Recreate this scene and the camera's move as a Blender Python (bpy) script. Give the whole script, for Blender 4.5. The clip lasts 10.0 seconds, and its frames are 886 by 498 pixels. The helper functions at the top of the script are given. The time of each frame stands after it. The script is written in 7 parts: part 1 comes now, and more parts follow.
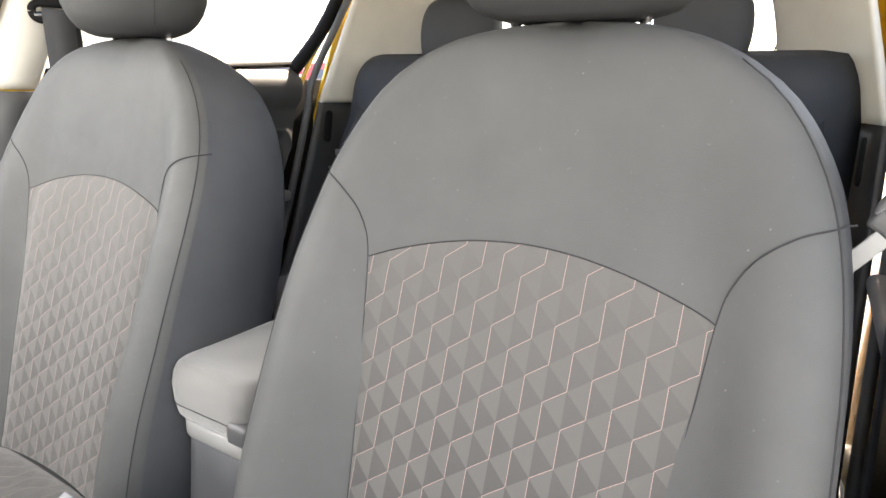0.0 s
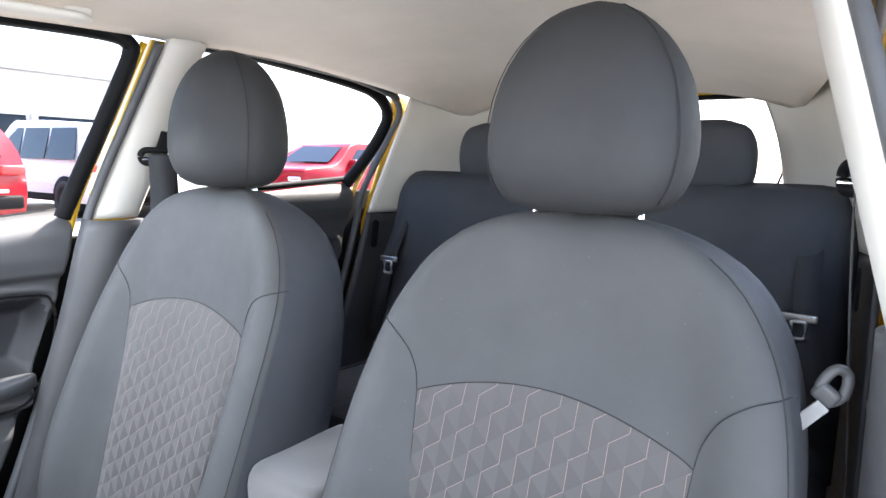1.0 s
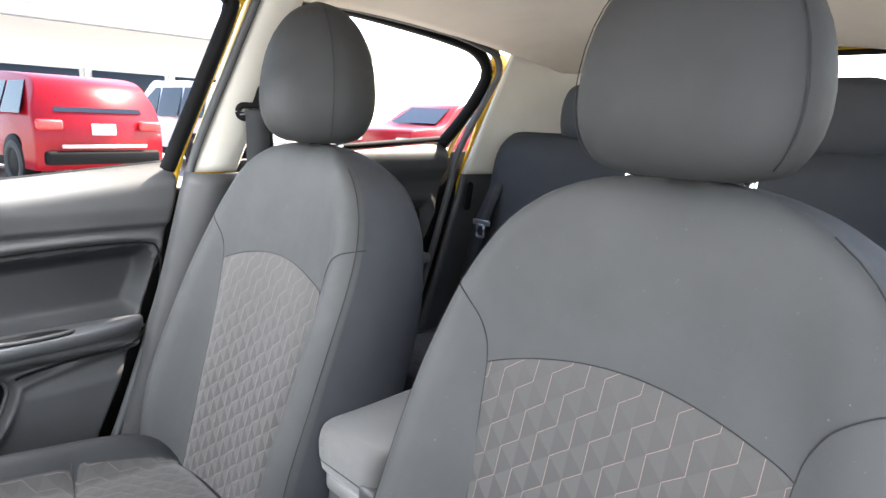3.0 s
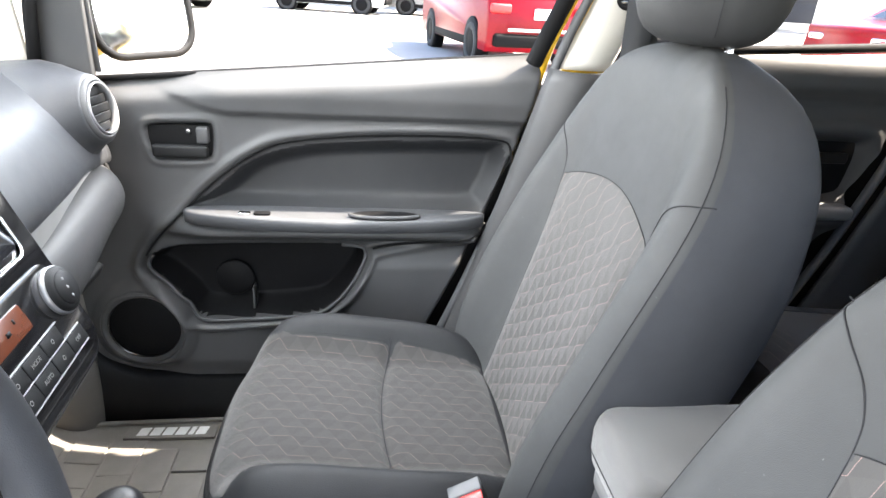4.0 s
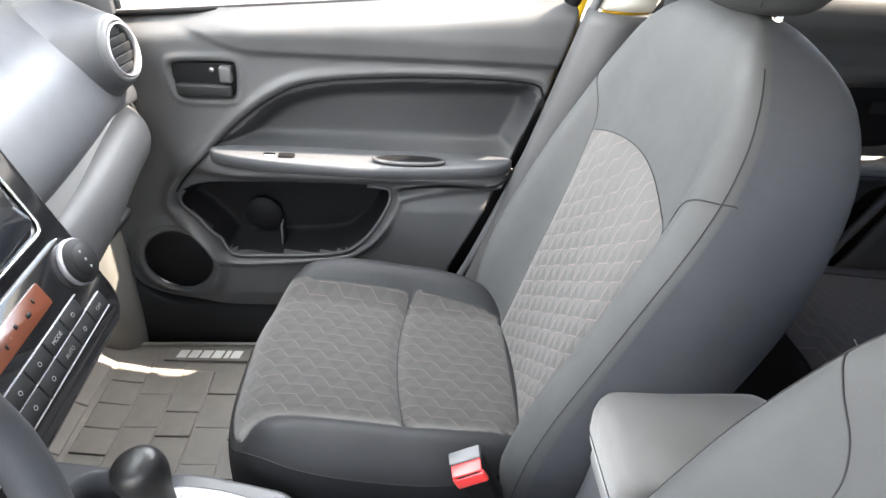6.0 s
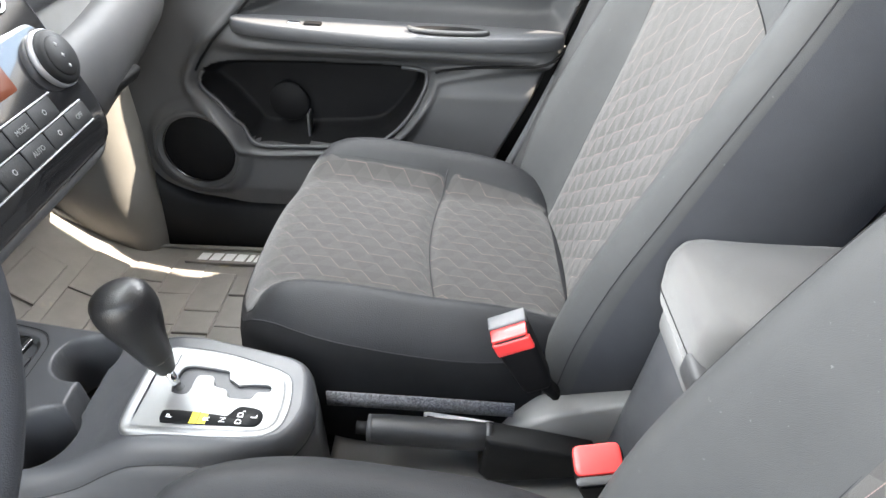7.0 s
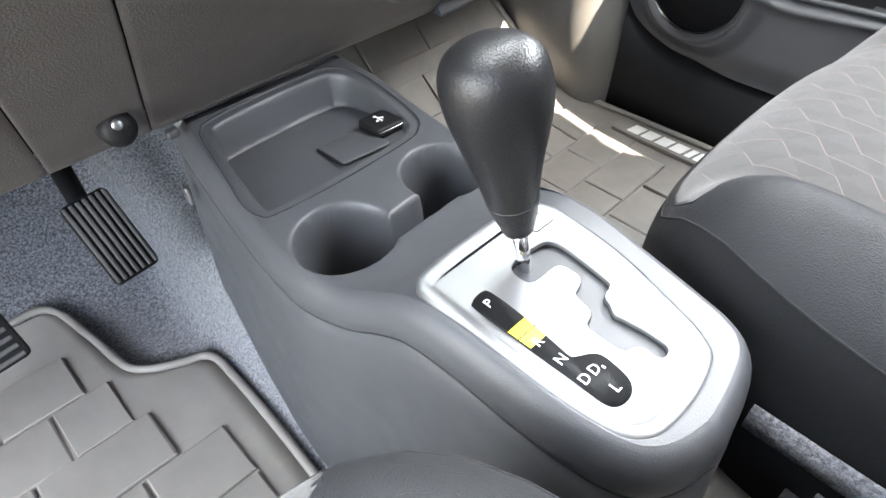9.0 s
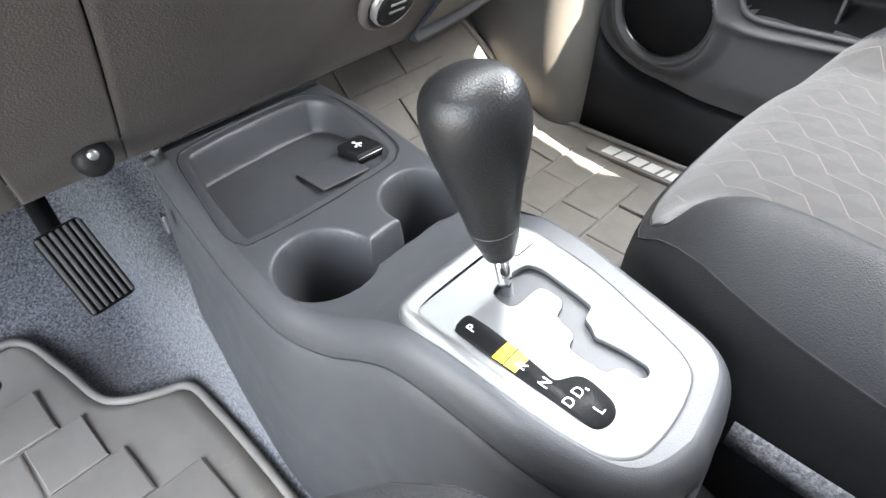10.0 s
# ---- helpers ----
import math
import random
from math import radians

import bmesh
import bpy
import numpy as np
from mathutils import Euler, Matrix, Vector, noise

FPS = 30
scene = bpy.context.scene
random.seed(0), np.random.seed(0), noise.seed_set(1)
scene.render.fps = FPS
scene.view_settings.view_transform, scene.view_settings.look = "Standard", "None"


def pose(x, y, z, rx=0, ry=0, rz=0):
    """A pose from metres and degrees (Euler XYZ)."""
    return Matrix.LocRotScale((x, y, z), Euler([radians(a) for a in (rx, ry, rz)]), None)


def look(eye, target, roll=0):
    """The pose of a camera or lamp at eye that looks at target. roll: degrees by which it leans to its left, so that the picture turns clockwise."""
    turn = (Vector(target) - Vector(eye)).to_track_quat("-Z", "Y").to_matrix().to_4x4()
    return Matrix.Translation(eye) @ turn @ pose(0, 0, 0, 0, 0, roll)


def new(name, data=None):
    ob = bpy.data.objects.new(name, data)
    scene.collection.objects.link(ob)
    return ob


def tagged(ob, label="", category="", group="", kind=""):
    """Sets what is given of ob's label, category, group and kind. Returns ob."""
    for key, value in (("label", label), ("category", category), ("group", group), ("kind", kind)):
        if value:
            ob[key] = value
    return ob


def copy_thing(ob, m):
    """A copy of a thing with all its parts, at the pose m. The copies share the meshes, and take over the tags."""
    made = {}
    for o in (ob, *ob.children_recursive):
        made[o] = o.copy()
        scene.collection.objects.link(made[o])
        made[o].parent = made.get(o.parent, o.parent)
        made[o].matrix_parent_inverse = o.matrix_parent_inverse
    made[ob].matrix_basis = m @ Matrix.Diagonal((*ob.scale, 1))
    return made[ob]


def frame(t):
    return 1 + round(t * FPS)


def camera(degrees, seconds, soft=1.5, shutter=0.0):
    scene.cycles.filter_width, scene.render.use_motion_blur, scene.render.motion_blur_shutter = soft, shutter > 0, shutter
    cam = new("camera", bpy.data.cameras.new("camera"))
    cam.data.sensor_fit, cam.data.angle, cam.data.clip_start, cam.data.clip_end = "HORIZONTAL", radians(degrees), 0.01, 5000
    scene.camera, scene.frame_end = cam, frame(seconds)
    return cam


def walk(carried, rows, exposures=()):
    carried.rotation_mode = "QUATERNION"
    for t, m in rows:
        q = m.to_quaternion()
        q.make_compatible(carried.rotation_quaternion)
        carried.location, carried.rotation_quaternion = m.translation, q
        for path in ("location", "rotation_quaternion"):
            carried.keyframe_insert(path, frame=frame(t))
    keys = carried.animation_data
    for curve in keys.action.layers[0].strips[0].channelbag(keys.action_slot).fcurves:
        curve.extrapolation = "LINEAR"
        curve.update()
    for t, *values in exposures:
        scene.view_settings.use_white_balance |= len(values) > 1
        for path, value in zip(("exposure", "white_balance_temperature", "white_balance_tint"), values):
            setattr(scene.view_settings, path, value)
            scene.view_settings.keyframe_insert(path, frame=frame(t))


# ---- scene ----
cam = camera(72.2, 10.0)
PATH = [
    (0, (0.543, 0.016, 0.844), (-0.458, 1.67, 0.331), 1.3),
    (0.5, (0.574, -0.065, 0.921), (-0.491, 1.591, 0.567), 1.7),
    (1, (0.604, -0.094, 0.957), (-0.519, 1.535, 0.673), 1.5),
    (1.5, (0.613, -0.11, 0.952), (-0.528, 1.516, 0.721), 1.8),
    (2, (0.611, -0.119, 0.951), (-0.538, 1.501, 0.718), 2.1),
    (2.2, (0.608, -0.12, 0.96), (-0.538, 1.499, 0.705), 1.8),
    (3.3, (0.587, 0.006, 0.933), (-0.953, 1.156, 0.381), 3.2),
    (3.5, (0.537, 0.032, 0.918), (-1.128, 0.932, 0.271), 3.8),
    (4, (0.463, 0.146, 0.954), (-1.353, 0.408, 0.158), 3.8),
    (4.2, (0.443, 0.152, 1.003), (-1.355, 0.32, 0.143), 4.1),
    (4.5, (0.424, 0.188, 1.022), (-1.347, 0.26, 0.095), 3.8),
    (5, (0.416, 0.185, 1.038), (-1.304, 0.299, 0.023), 4.6),
    (6.5, (0.419, 0.191, 1.014), (-1.243, 0.295, -0.093), 3.7),
    (6.8, (0.432, 0.195, 0.915), (-1.22, 0.263, -0.211), 3.6),
    (7, (0.401, 0.195, 0.84), (-1.219, 0.2, -0.333), 3.1),
    (7.3, (0.331, 0.173, 0.756), (-1.236, 0.084, -0.485), 4.6),
    (7.5, (0.279, 0.156, 0.705), (-1.236, -0.088, -0.577), 3.2),
    (8, (0.215, 0.105, 0.645), (-1.05, -0.586, -0.741), 0.3),
    (8.5, (0.205, 0.084, 0.616), (-0.852, -0.851, -0.801), -0.4),
    (9, (0.194, 0.082, 0.61), (-0.79, -0.954, -0.79), -1.5),
    (9.5, (0.196, 0.083, 0.609), (-0.798, -0.956, -0.781), -1.2),
    (10, (0.195, 0.08, 0.614), (-0.872, -0.936, -0.739), -0.6),
]
EXPOSURES = [(0.0, 3.3, 8300, 15), (0.5, 3.15, 7400, 15), (1.0, 2.95, 6700, 15), (2.2, 2.9, 6500, 15), (3.3, 3.0, 7500, 13), (4.0, 3.3, 7400, 13), (5.2, 3.4, 7400, 13), (6.5, 3.5, 7600, 13), (7.5, 3.75, 7550, 12), (8.5, 4.05, 7450, 13), (10.0, 4.05, 7500, 13)]
walk(cam, [(t, look(eye, target, roll)) for t, eye, target, roll in PATH], EXPOSURES)

# ---- light ----
SUN = Vector((math.cos(radians(93)) * math.cos(radians(52)), math.sin(radians(93)) * math.cos(radians(52)), math.sin(radians(52))))
world = bpy.data.worlds.new("sky")
scene.world = world
world.use_nodes = True
wn = world.node_tree.nodes
sky = wn.new("ShaderNodeTexSky")
sky.sky_type, sky.sun_disc = "NISHITA", False
sky.sun_elevation, sky.sun_rotation = math.asin(SUN.z), math.atan2(SUN.x, SUN.y)
wn["Background"].inputs[1].default_value = 0.13
world.node_tree.links.new(sky.outputs[0], wn["Background"].inputs[0])
lamp = bpy.data.lights.new("sun", "SUN")
lamp.energy, lamp.angle, lamp.color = 4.2, radians(0.5), (1.0, 0.95, 0.87)
sun = new("sun", lamp)
sun.matrix_world = look(SUN * 30, (0, 0, 0))
# sky light in the open driver's door and in the windscreen
for name, power, wide, high, eye, aim in (("door_opening_light", 3.4, 0.95, 0.80, (0.97, -0.15, 0.72), (0.0, -0.10, 0.25)), ("windscreen_light", 6.0, 1.0, 0.60, (-0.16, -0.50, 1.09), (-0.18, -0.14, 0.40)), ("passenger_window_light", 2.0, 0.72, 0.26, (-0.70, 0.08, 0.99), (-0.30, -0.20, 0.0))):
    pane_lamp = bpy.data.lights.new(name, "AREA")
    pane_lamp.shape, pane_lamp.size, pane_lamp.size_y = "RECTANGLE", wide, high
    pane_lamp.energy, pane_lamp.color = power, (0.80, 0.90, 1.0)
    new(name, pane_lamp).matrix_world = look(eye, aim)


# ---- materials ----
def node_mat(name):
    m = bpy.data.materials.new(name)
    m.use_nodes = True
    nt = m.node_tree
    return m, nt, nt.nodes["Principled BSDF"]


def mix_rgb(nt, fac, a, b):
    n = nt.nodes.new("ShaderNodeMix")
    n.data_type = "RGBA"
    for s, v in ((n.inputs[0], fac), (n.inputs[6], a), (n.inputs[7], b)):
        if hasattr(v, "links"):
            nt.links.new(v, s)
        else:
            s.default_value = v if not isinstance(v, tuple) else (*v, 1.0)[:4]
    return n.outputs[2]


def calc(nt, op, a, b=None, c=None):
    n = nt.nodes.new("ShaderNodeMath")
    n.operation = op
    for s, v in zip(n.inputs, (a, b, c)):
        if v is None:
            continue
        if hasattr(v, "links"):
            nt.links.new(v, s)
        else:
            s.default_value = v
    return n.outputs[0]


def noise_of(nt, scale, detail=4.0, kind="Object", rough=0.6):
    co = nt.nodes.new("ShaderNodeTexCoord")
    n = nt.nodes.new("ShaderNodeTexNoise")
    n.inputs["Scale"].default_value, n.inputs["Detail"].default_value = scale, detail
    n.inputs["Roughness"].default_value = rough
    nt.links.new(co.outputs[kind], n.inputs["Vector"])
    return n.outputs[0]


def ramp(nt, value, lo, hi):
    n = nt.nodes.new("ShaderNodeMapRange")
    n.inputs[1].default_value, n.inputs[2].default_value = lo, hi
    nt.links.new(value, n.inputs[0])
    return n.outputs[0]


def bump_to(nt, bsdf, height, strength, dist):
    n = nt.nodes.new("ShaderNodeBump")
    n.inputs["Strength"].default_value, n.inputs["Distance"].default_value = strength, dist
    nt.links.new(height, n.inputs["Height"])
    nt.links.new(n.outputs[0], bsdf.inputs["Normal"])


def surface(name, a, b, rough=0.5, grain=900.0, relief=0.3, depth=0.0006, metal=0.0, patch=6.0, spec=0.5, coat=0.0, sheen=0.0):
    """Base colour between a and b in broad patches, fine grain in the relief, uneven gloss."""
    m, nt, p = node_mat(name)
    big = ramp(nt, noise_of(nt, patch, 5.0), 0.35, 0.68)
    fine = noise_of(nt, grain, 3.0)
    nt.links.new(mix_rgb(nt, big, a, b), p.inputs["Base Color"])
    r = calc(nt, "MULTIPLY_ADD", noise_of(nt, patch * 7, 5.0), 0.22, rough - 0.11)
    nt.links.new(r, p.inputs["Roughness"])
    p.inputs["Metallic"].default_value = metal
    p.inputs["Specular IOR Level"].default_value = spec
    p.inputs["Coat Weight"].default_value = coat
    p.inputs["Coat Roughness"].default_value = 0.05
    p.inputs["Sheen Weight"].default_value = sheen
    if relief:
        bump_to(nt, p, fine, relief, depth)
    return m


def leather_like(name, a, b, rough, scale, relief, depth, spec=0.5, lint=0.0):
    """Moulded grain: pebbles from a cell pattern over broad shade patches."""
    m, nt, p = node_mat(name)
    co = nt.nodes.new("ShaderNodeTexCoord")
    v = nt.nodes.new("ShaderNodeTexVoronoi")
    v.feature = "SMOOTH_F1"
    v.inputs["Scale"].default_value = scale
    nt.links.new(co.outputs["Object"], v.inputs["Vector"])
    base = mix_rgb(nt, ramp(nt, noise_of(nt, 7.0, 6.0), 0.35, 0.68), a, b)
    if lint:
        fluff = calc(nt, "MULTIPLY", ramp(nt, noise_of(nt, 230.0, 2.0), 0.735, 0.78), lint)
        base = mix_rgb(nt, fluff, base, (0.4, 0.4, 0.39))
    nt.links.new(base, p.inputs["Base Color"])
    nt.links.new(calc(nt, "MULTIPLY_ADD", noise_of(nt, 40.0, 5.0), 0.2, rough - 0.1), p.inputs["Roughness"])
    p.inputs["Specular IOR Level"].default_value = spec
    bump_to(nt, p, v.outputs["Distance"], relief, depth)
    return m


def patterned_cloth(name, fade_lo, fade_hi, contrast=1.0, tone=1.0, thread_tone=1.0):
    """Woven cloth with a lattice of light and dark triangles and thin rose zigzag threads, laid out in metres by the UV map."""
    m, nt, p = node_mat(name)
    uv = nt.nodes.new("ShaderNodeUVMap")
    sep = nt.nodes.new("ShaderNodeSeparateXYZ")
    nt.links.new(uv.outputs[0], sep.inputs[0])
    u, v = sep.outputs[0], sep.outputs[1]
    i = calc(nt, "DIVIDE", u, 0.0195)
    j = calc(nt, "DIVIDE", calc(nt, "SUBTRACT", v, calc(nt, "MULTIPLY", i, 0.015)), 0.033)
    fi, fj = calc(nt, "FLOORED_MODULO", i, 1.0), calc(nt, "FLOORED_MODULO", j, 1.0)
    light_tri = calc(nt, "GREATER_THAN", calc(nt, "ADD", fi, fj), 1.0)
    # steep threads on the upright edges of the lattice, gentle ones on the slanting edges
    steep_i, steep_j = calc(nt, "ROUND", i), calc(nt, "FLOOR", j)
    steep = calc(nt, "LESS_THAN", calc(nt, "ABSOLUTE", calc(nt, "SUBTRACT", i, steep_i)), 0.017)
    steep = calc(nt, "MULTIPLY", steep, calc(nt, "FLOORED_MODULO", calc(nt, "ADD", steep_i, steep_j), 2.0))
    gentle_i, gentle_j = calc(nt, "FLOOR", i), calc(nt, "ROUND", j)
    gentle = calc(nt, "LESS_THAN", calc(nt, "ABSOLUTE", calc(nt, "SUBTRACT", j, gentle_j)), 0.0125)
    odd = calc(nt, "FLOORED_MODULO", calc(nt, "ADD", gentle_i, gentle_j), 2.0)
    gentle = calc(nt, "MULTIPLY", gentle, calc(nt, "SUBTRACT", 1.0, odd))
    line = calc(nt, "MAXIMUM", steep, gentle)
    # each thread is a row of short stitches
    stitch = calc(nt, "FLOORED_MODULO", calc(nt, "DIVIDE", calc(nt, "ADD", v, calc(nt, "MULTIPLY", u, 0.6)), 0.0024), 1.0)
    line = calc(nt, "MULTIPLY", line, calc(nt, "MULTIPLY_ADD", calc(nt, "LESS_THAN", stitch, 0.75), 0.6, 0.4))
    weave = noise_of(nt, 1500.0, 2.0)
    mottle = noise_of(nt, 14.0, 5.0)
    streak = nt.nodes.new("ShaderNodeTexWave")
    streak.inputs["Scale"].default_value, streak.inputs["Distortion"].default_value = 260.0, 3.0
    nt.links.new(uv.outputs[0], streak.inputs["Vector"])
    fade = ramp(nt, v, fade_lo, fade_hi)
    strength = calc(nt, "MULTIPLY", calc(nt, "MULTIPLY_ADD", fade, -0.9, 1.0), contrast)

    def shade(a, b):
        return tuple(c * tone for c in a), tuple(c * tone for c in b)
    dark = mix_rgb(nt, weave, *shade((0.026, 0.0255, 0.026), (0.038, 0.037, 0.037)))
    light = mix_rgb(nt, streak.outputs[1], *shade((0.080, 0.077, 0.075), (0.104, 0.100, 0.097)))
    even = mix_rgb(nt, weave, *shade((0.084, 0.081, 0.079), (0.112, 0.109, 0.106)))
    base = mix_rgb(nt, strength, even, mix_rgb(nt, light_tri, dark, light))
    base = mix_rgb(nt, calc(nt, "MULTIPLY", ramp(nt, mottle, 0.45, 0.75), 0.25), base, (0.10 * tone, 0.097 * tone, 0.094 * tone))
    thread = mix_rgb(nt, weave, tuple(c * thread_tone for c in (0.19, 0.125, 0.115)), tuple(c * thread_tone for c in (0.26, 0.18, 0.168)))
    nt.links.new(mix_rgb(nt, line, base, thread), p.inputs["Base Color"])
    p.inputs["Roughness"].default_value = 0.9
    p.inputs["Sheen Weight"].default_value = 0.15
    p.inputs["Specular IOR Level"].default_value = 0.15
    relief = calc(nt, "ADD", weave, calc(nt, "MULTIPLY", calc(nt, "ADD", light_tri, line), 0.4))
    bump_to(nt, p, relief, 0.35, 0.0007)
    return m


def glass_mat(name, tint=(0.9, 0.93, 0.92)):
    m, nt, p = node_mat(name)
    clear = nt.nodes.new("ShaderNodeBsdfTransparent")
    clear.inputs[0].default_value = (*tint, 1)
    shine = nt.nodes.new("ShaderNodeBsdfGlossy")
    shine.inputs["Roughness"].default_value = 0.02
    fres = nt.nodes.new("ShaderNodeFresnel")
    fres.inputs[0].default_value = 1.3
    mx = nt.nodes.new("ShaderNodeMixShader")
    nt.links.new(fres.outputs[0], mx.inputs[0])
    nt.links.new(clear.outputs[0], mx.inputs[1])
    nt.links.new(shine.outputs[0], mx.inputs[2])
    nt.links.new(mx.outputs[0], nt.nodes["Material Output"].inputs[0])
    return m


def plain(name, colour, rough=0.4, metal=0.0, coat=0.0, glow=0.0, spec=0.5):
    m, nt, p = node_mat(name)
    n = ramp(nt, noise_of(nt, 25.0, 5.0), 0.3, 0.7)
    nt.links.new(mix_rgb(nt, n, tuple(c * 0.9 for c in colour), tuple(min(1, c * 1.1) for c in colour)), p.inputs["Base Color"])
    nt.links.new(calc(nt, "MULTIPLY_ADD", noise_of(nt, 60.0, 4.0), 0.16, rough - 0.08), p.inputs["Roughness"])
    p.inputs["Metallic"].default_value, p.inputs["Coat Weight"].default_value = metal, coat
    p.inputs["Specular IOR Level"].default_value = spec
    if glow:
        p.inputs["Emission Color"].default_value = (*colour, 1)
        p.inputs["Emission Strength"].default_value = glow
    return m


VINYL = leather_like("seat_vinyl", (0.038, 0.0392, 0.0400), (0.047, 0.0482, 0.0490), 0.66, 1500.0, 0.35, 0.0005, 0.22, 0.14)
VINYL_SIDE = leather_like("seat_side_vinyl", (0.034, 0.0358, 0.0405), (0.043, 0.0452, 0.0505), 0.68, 1300.0, 0.4, 0.0005, 0.2)
CLOTH_BACK = patterned_cloth("seat_back_cloth", 0.50, 0.74, 0.58, 0.60, 0.80)
CLOTH_CUSHION = patterned_cloth("seat_cushion_cloth", 0.6, 0.9, 0.22, 0.40, 0.52)
# dark cushion covers, coloured darker still for shade on sides and bolsters
CUSHION_SIDE_SHADED = leather_like("cushion_side_cloth_shaded", (0.008, 0.0083, 0.0092), (0.012, 0.0123, 0.013), 0.85, 1500.0, 0.5, 0.0006, 0.15)
CUSHION_TOP_SHADED = leather_like("cushion_leathercloth_shaded", (0.0140, 0.0146, 0.0160), (0.0190, 0.0197, 0.0212), 0.60, 1100.0, 0.5, 0.0006, 0.20)
# seat vinyl again, its colour lowered for the headrest's shade
HEADREST_SHADED = leather_like("headrest_vinyl_shaded", (0.0205, 0.0210, 0.0220), (0.026, 0.0268, 0.0278), 0.66, 1500.0, 0.35, 0.0005, 0.22)
STITCH = plain("stitch_thread", (0.022, 0.022, 0.024), 0.8, spec=0.1)
PLASTIC = leather_like("door_plastic", (0.042, 0.043, 0.045), (0.053, 0.053, 0.055), 0.5, 900.0, 0.35, 0.0005, 0.35)
PLASTIC_DARK = leather_like("dark_plastic", (0.0065, 0.0068, 0.0075), (0.010, 0.0103, 0.011), 0.55, 900.0, 0.35, 0.0005, 0.2)
# door plastic darkened in colour for the shade within the armrest recess
RECESS_SHADED = leather_like("recess_plastic_shaded", (0.0145, 0.0153, 0.0172), (0.0195, 0.0204, 0.0225), 0.5, 900.0, 0.3, 0.0005, 0.3)
PLASTIC_CONSOLE = leather_like("console_plastic", (0.046, 0.048, 0.053), (0.058, 0.060, 0.064), 0.45, 1600.0, 0.3, 0.0004)
PLASTIC_WARM = leather_like("lower_dash_plastic", (0.078, 0.070, 0.066), (0.098, 0.090, 0.085), 0.55, 700.0, 0.45, 0.0006, 0.35)
KICK = leather_like("kick_plastic", (0.105, 0.102, 0.095), (0.125, 0.121, 0.114), 0.5, 800.0, 0.4, 0.0005, 0.35)
DASH_PAD = leather_like("dash_pad", (0.024, 0.0255, 0.029), (0.033, 0.0345, 0.038), 0.46, 700.0, 0.45, 0.0006, 0.45)
DASH_GREY = leather_like("dash_grey", (0.155, 0.155, 0.155), (0.19, 0.19, 0.19), 0.5, 900.0, 0.3, 0.0004)
KNOB = leather_like("knob_leather", (0.008, 0.008, 0.0086), (0.012, 0.012, 0.0126), 0.40, 900.0, 0.45, 0.0005, 0.38)
GRIP = leather_like("grip_plastic", (0.026, 0.027, 0.029), (0.034, 0.035, 0.037), 0.42, 1000.0, 0.4, 0.0005, 0.5)
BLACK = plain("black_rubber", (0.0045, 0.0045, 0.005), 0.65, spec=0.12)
GLOSS = plain("gloss_black", (0.008, 0.008, 0.009), 0.12, 0.0, 0.6)
SEAL = surface("seal_rubber", (0.05, 0.052, 0.057), (0.07, 0.072, 0.076), 0.6)
HEADLINER = surface("headliner_cloth", (0.50, 0.450, 0.385), (0.56, 0.505, 0.435), 0.9, 1400.0, 0.5, 0.0006, sheen=0.2)
TRIM = surface("pillar_beige", (0.52, 0.50, 0.455), (0.58, 0.555, 0.505), 0.6, 1500.0, 0.25, 0.0004)
ARM_CLOTH = surface("armrest_cloth", (0.068, 0.066, 0.065), (0.088, 0.0855, 0.084), 0.9, 1600.0, 0.6, 0.0008, sheen=0.3)
SILVER = surface("satin_silver", (0.20, 0.204, 0.208), (0.23, 0.234, 0.238), 0.42, 1800.0, 0.15, 0.0002, metal=0.8, spec=0.4)
SILVER_TRIM = surface("silver_trim", (0.26, 0.26, 0.27), (0.32, 0.32, 0.33), 0.4, 1800.0, 0.15, 0.0002, metal=0.5)
CHROME = plain("chrome", (0.8, 0.8, 0.8), 0.12, 1.0)
STEEL = plain("steel", (0.55, 0.55, 0.56), 0.3, 1.0)
RED = plain("red_plastic", (0.62, 0.035, 0.035), 0.35)
WHITE = plain("white_paint", (0.75, 0.75, 0.74), 0.5)
STRAP = surface("seatbelt_webbing", (0.016, 0.017, 0.020), (0.024, 0.025, 0.028), 0.75, 2200.0, 0.6, 0.0006)
YELLOW = surface("yellow_body_paint", (0.62, 0.36, 0.012), (0.66, 0.39, 0.016), 0.3, 3000.0, 0.05, 0.0002, metal=0.2, coat=0.8)


def mat_rubber():
    """Dusty rubber with scuffs and a few sandy smears and grains."""
    m, nt, p = node_mat("rubber_mat")
    base = mix_rgb(nt, ramp(nt, noise_of(nt, 9.0, 6.0), 0.35, 0.7), (0.165, 0.155, 0.143), (0.225, 0.212, 0.197))
    sand = calc(nt, "MULTIPLY", ramp(nt, noise_of(nt, 5.0, 3.0), 0.62, 0.70), ramp(nt, noise_of(nt, 90.0, 5.0), 0.48, 0.60))
    grit = ramp(nt, noise_of(nt, 420.0, 2.0), 0.73, 0.77)
    base = mix_rgb(nt, calc(nt, "MULTIPLY", calc(nt, "MAXIMUM", sand, grit), 0.45), base, (0.36, 0.30, 0.21))
    nt.links.new(base, p.inputs["Base Color"])
    nt.links.new(calc(nt, "MULTIPLY_ADD", noise_of(nt, 30.0, 5.0), 0.3, 0.34), p.inputs["Roughness"])
    p.inputs["Specular IOR Level"].default_value = 0.4
    bump_to(nt, p, noise_of(nt, 1200.0, 3.0), 0.35, 0.0005)
    return m


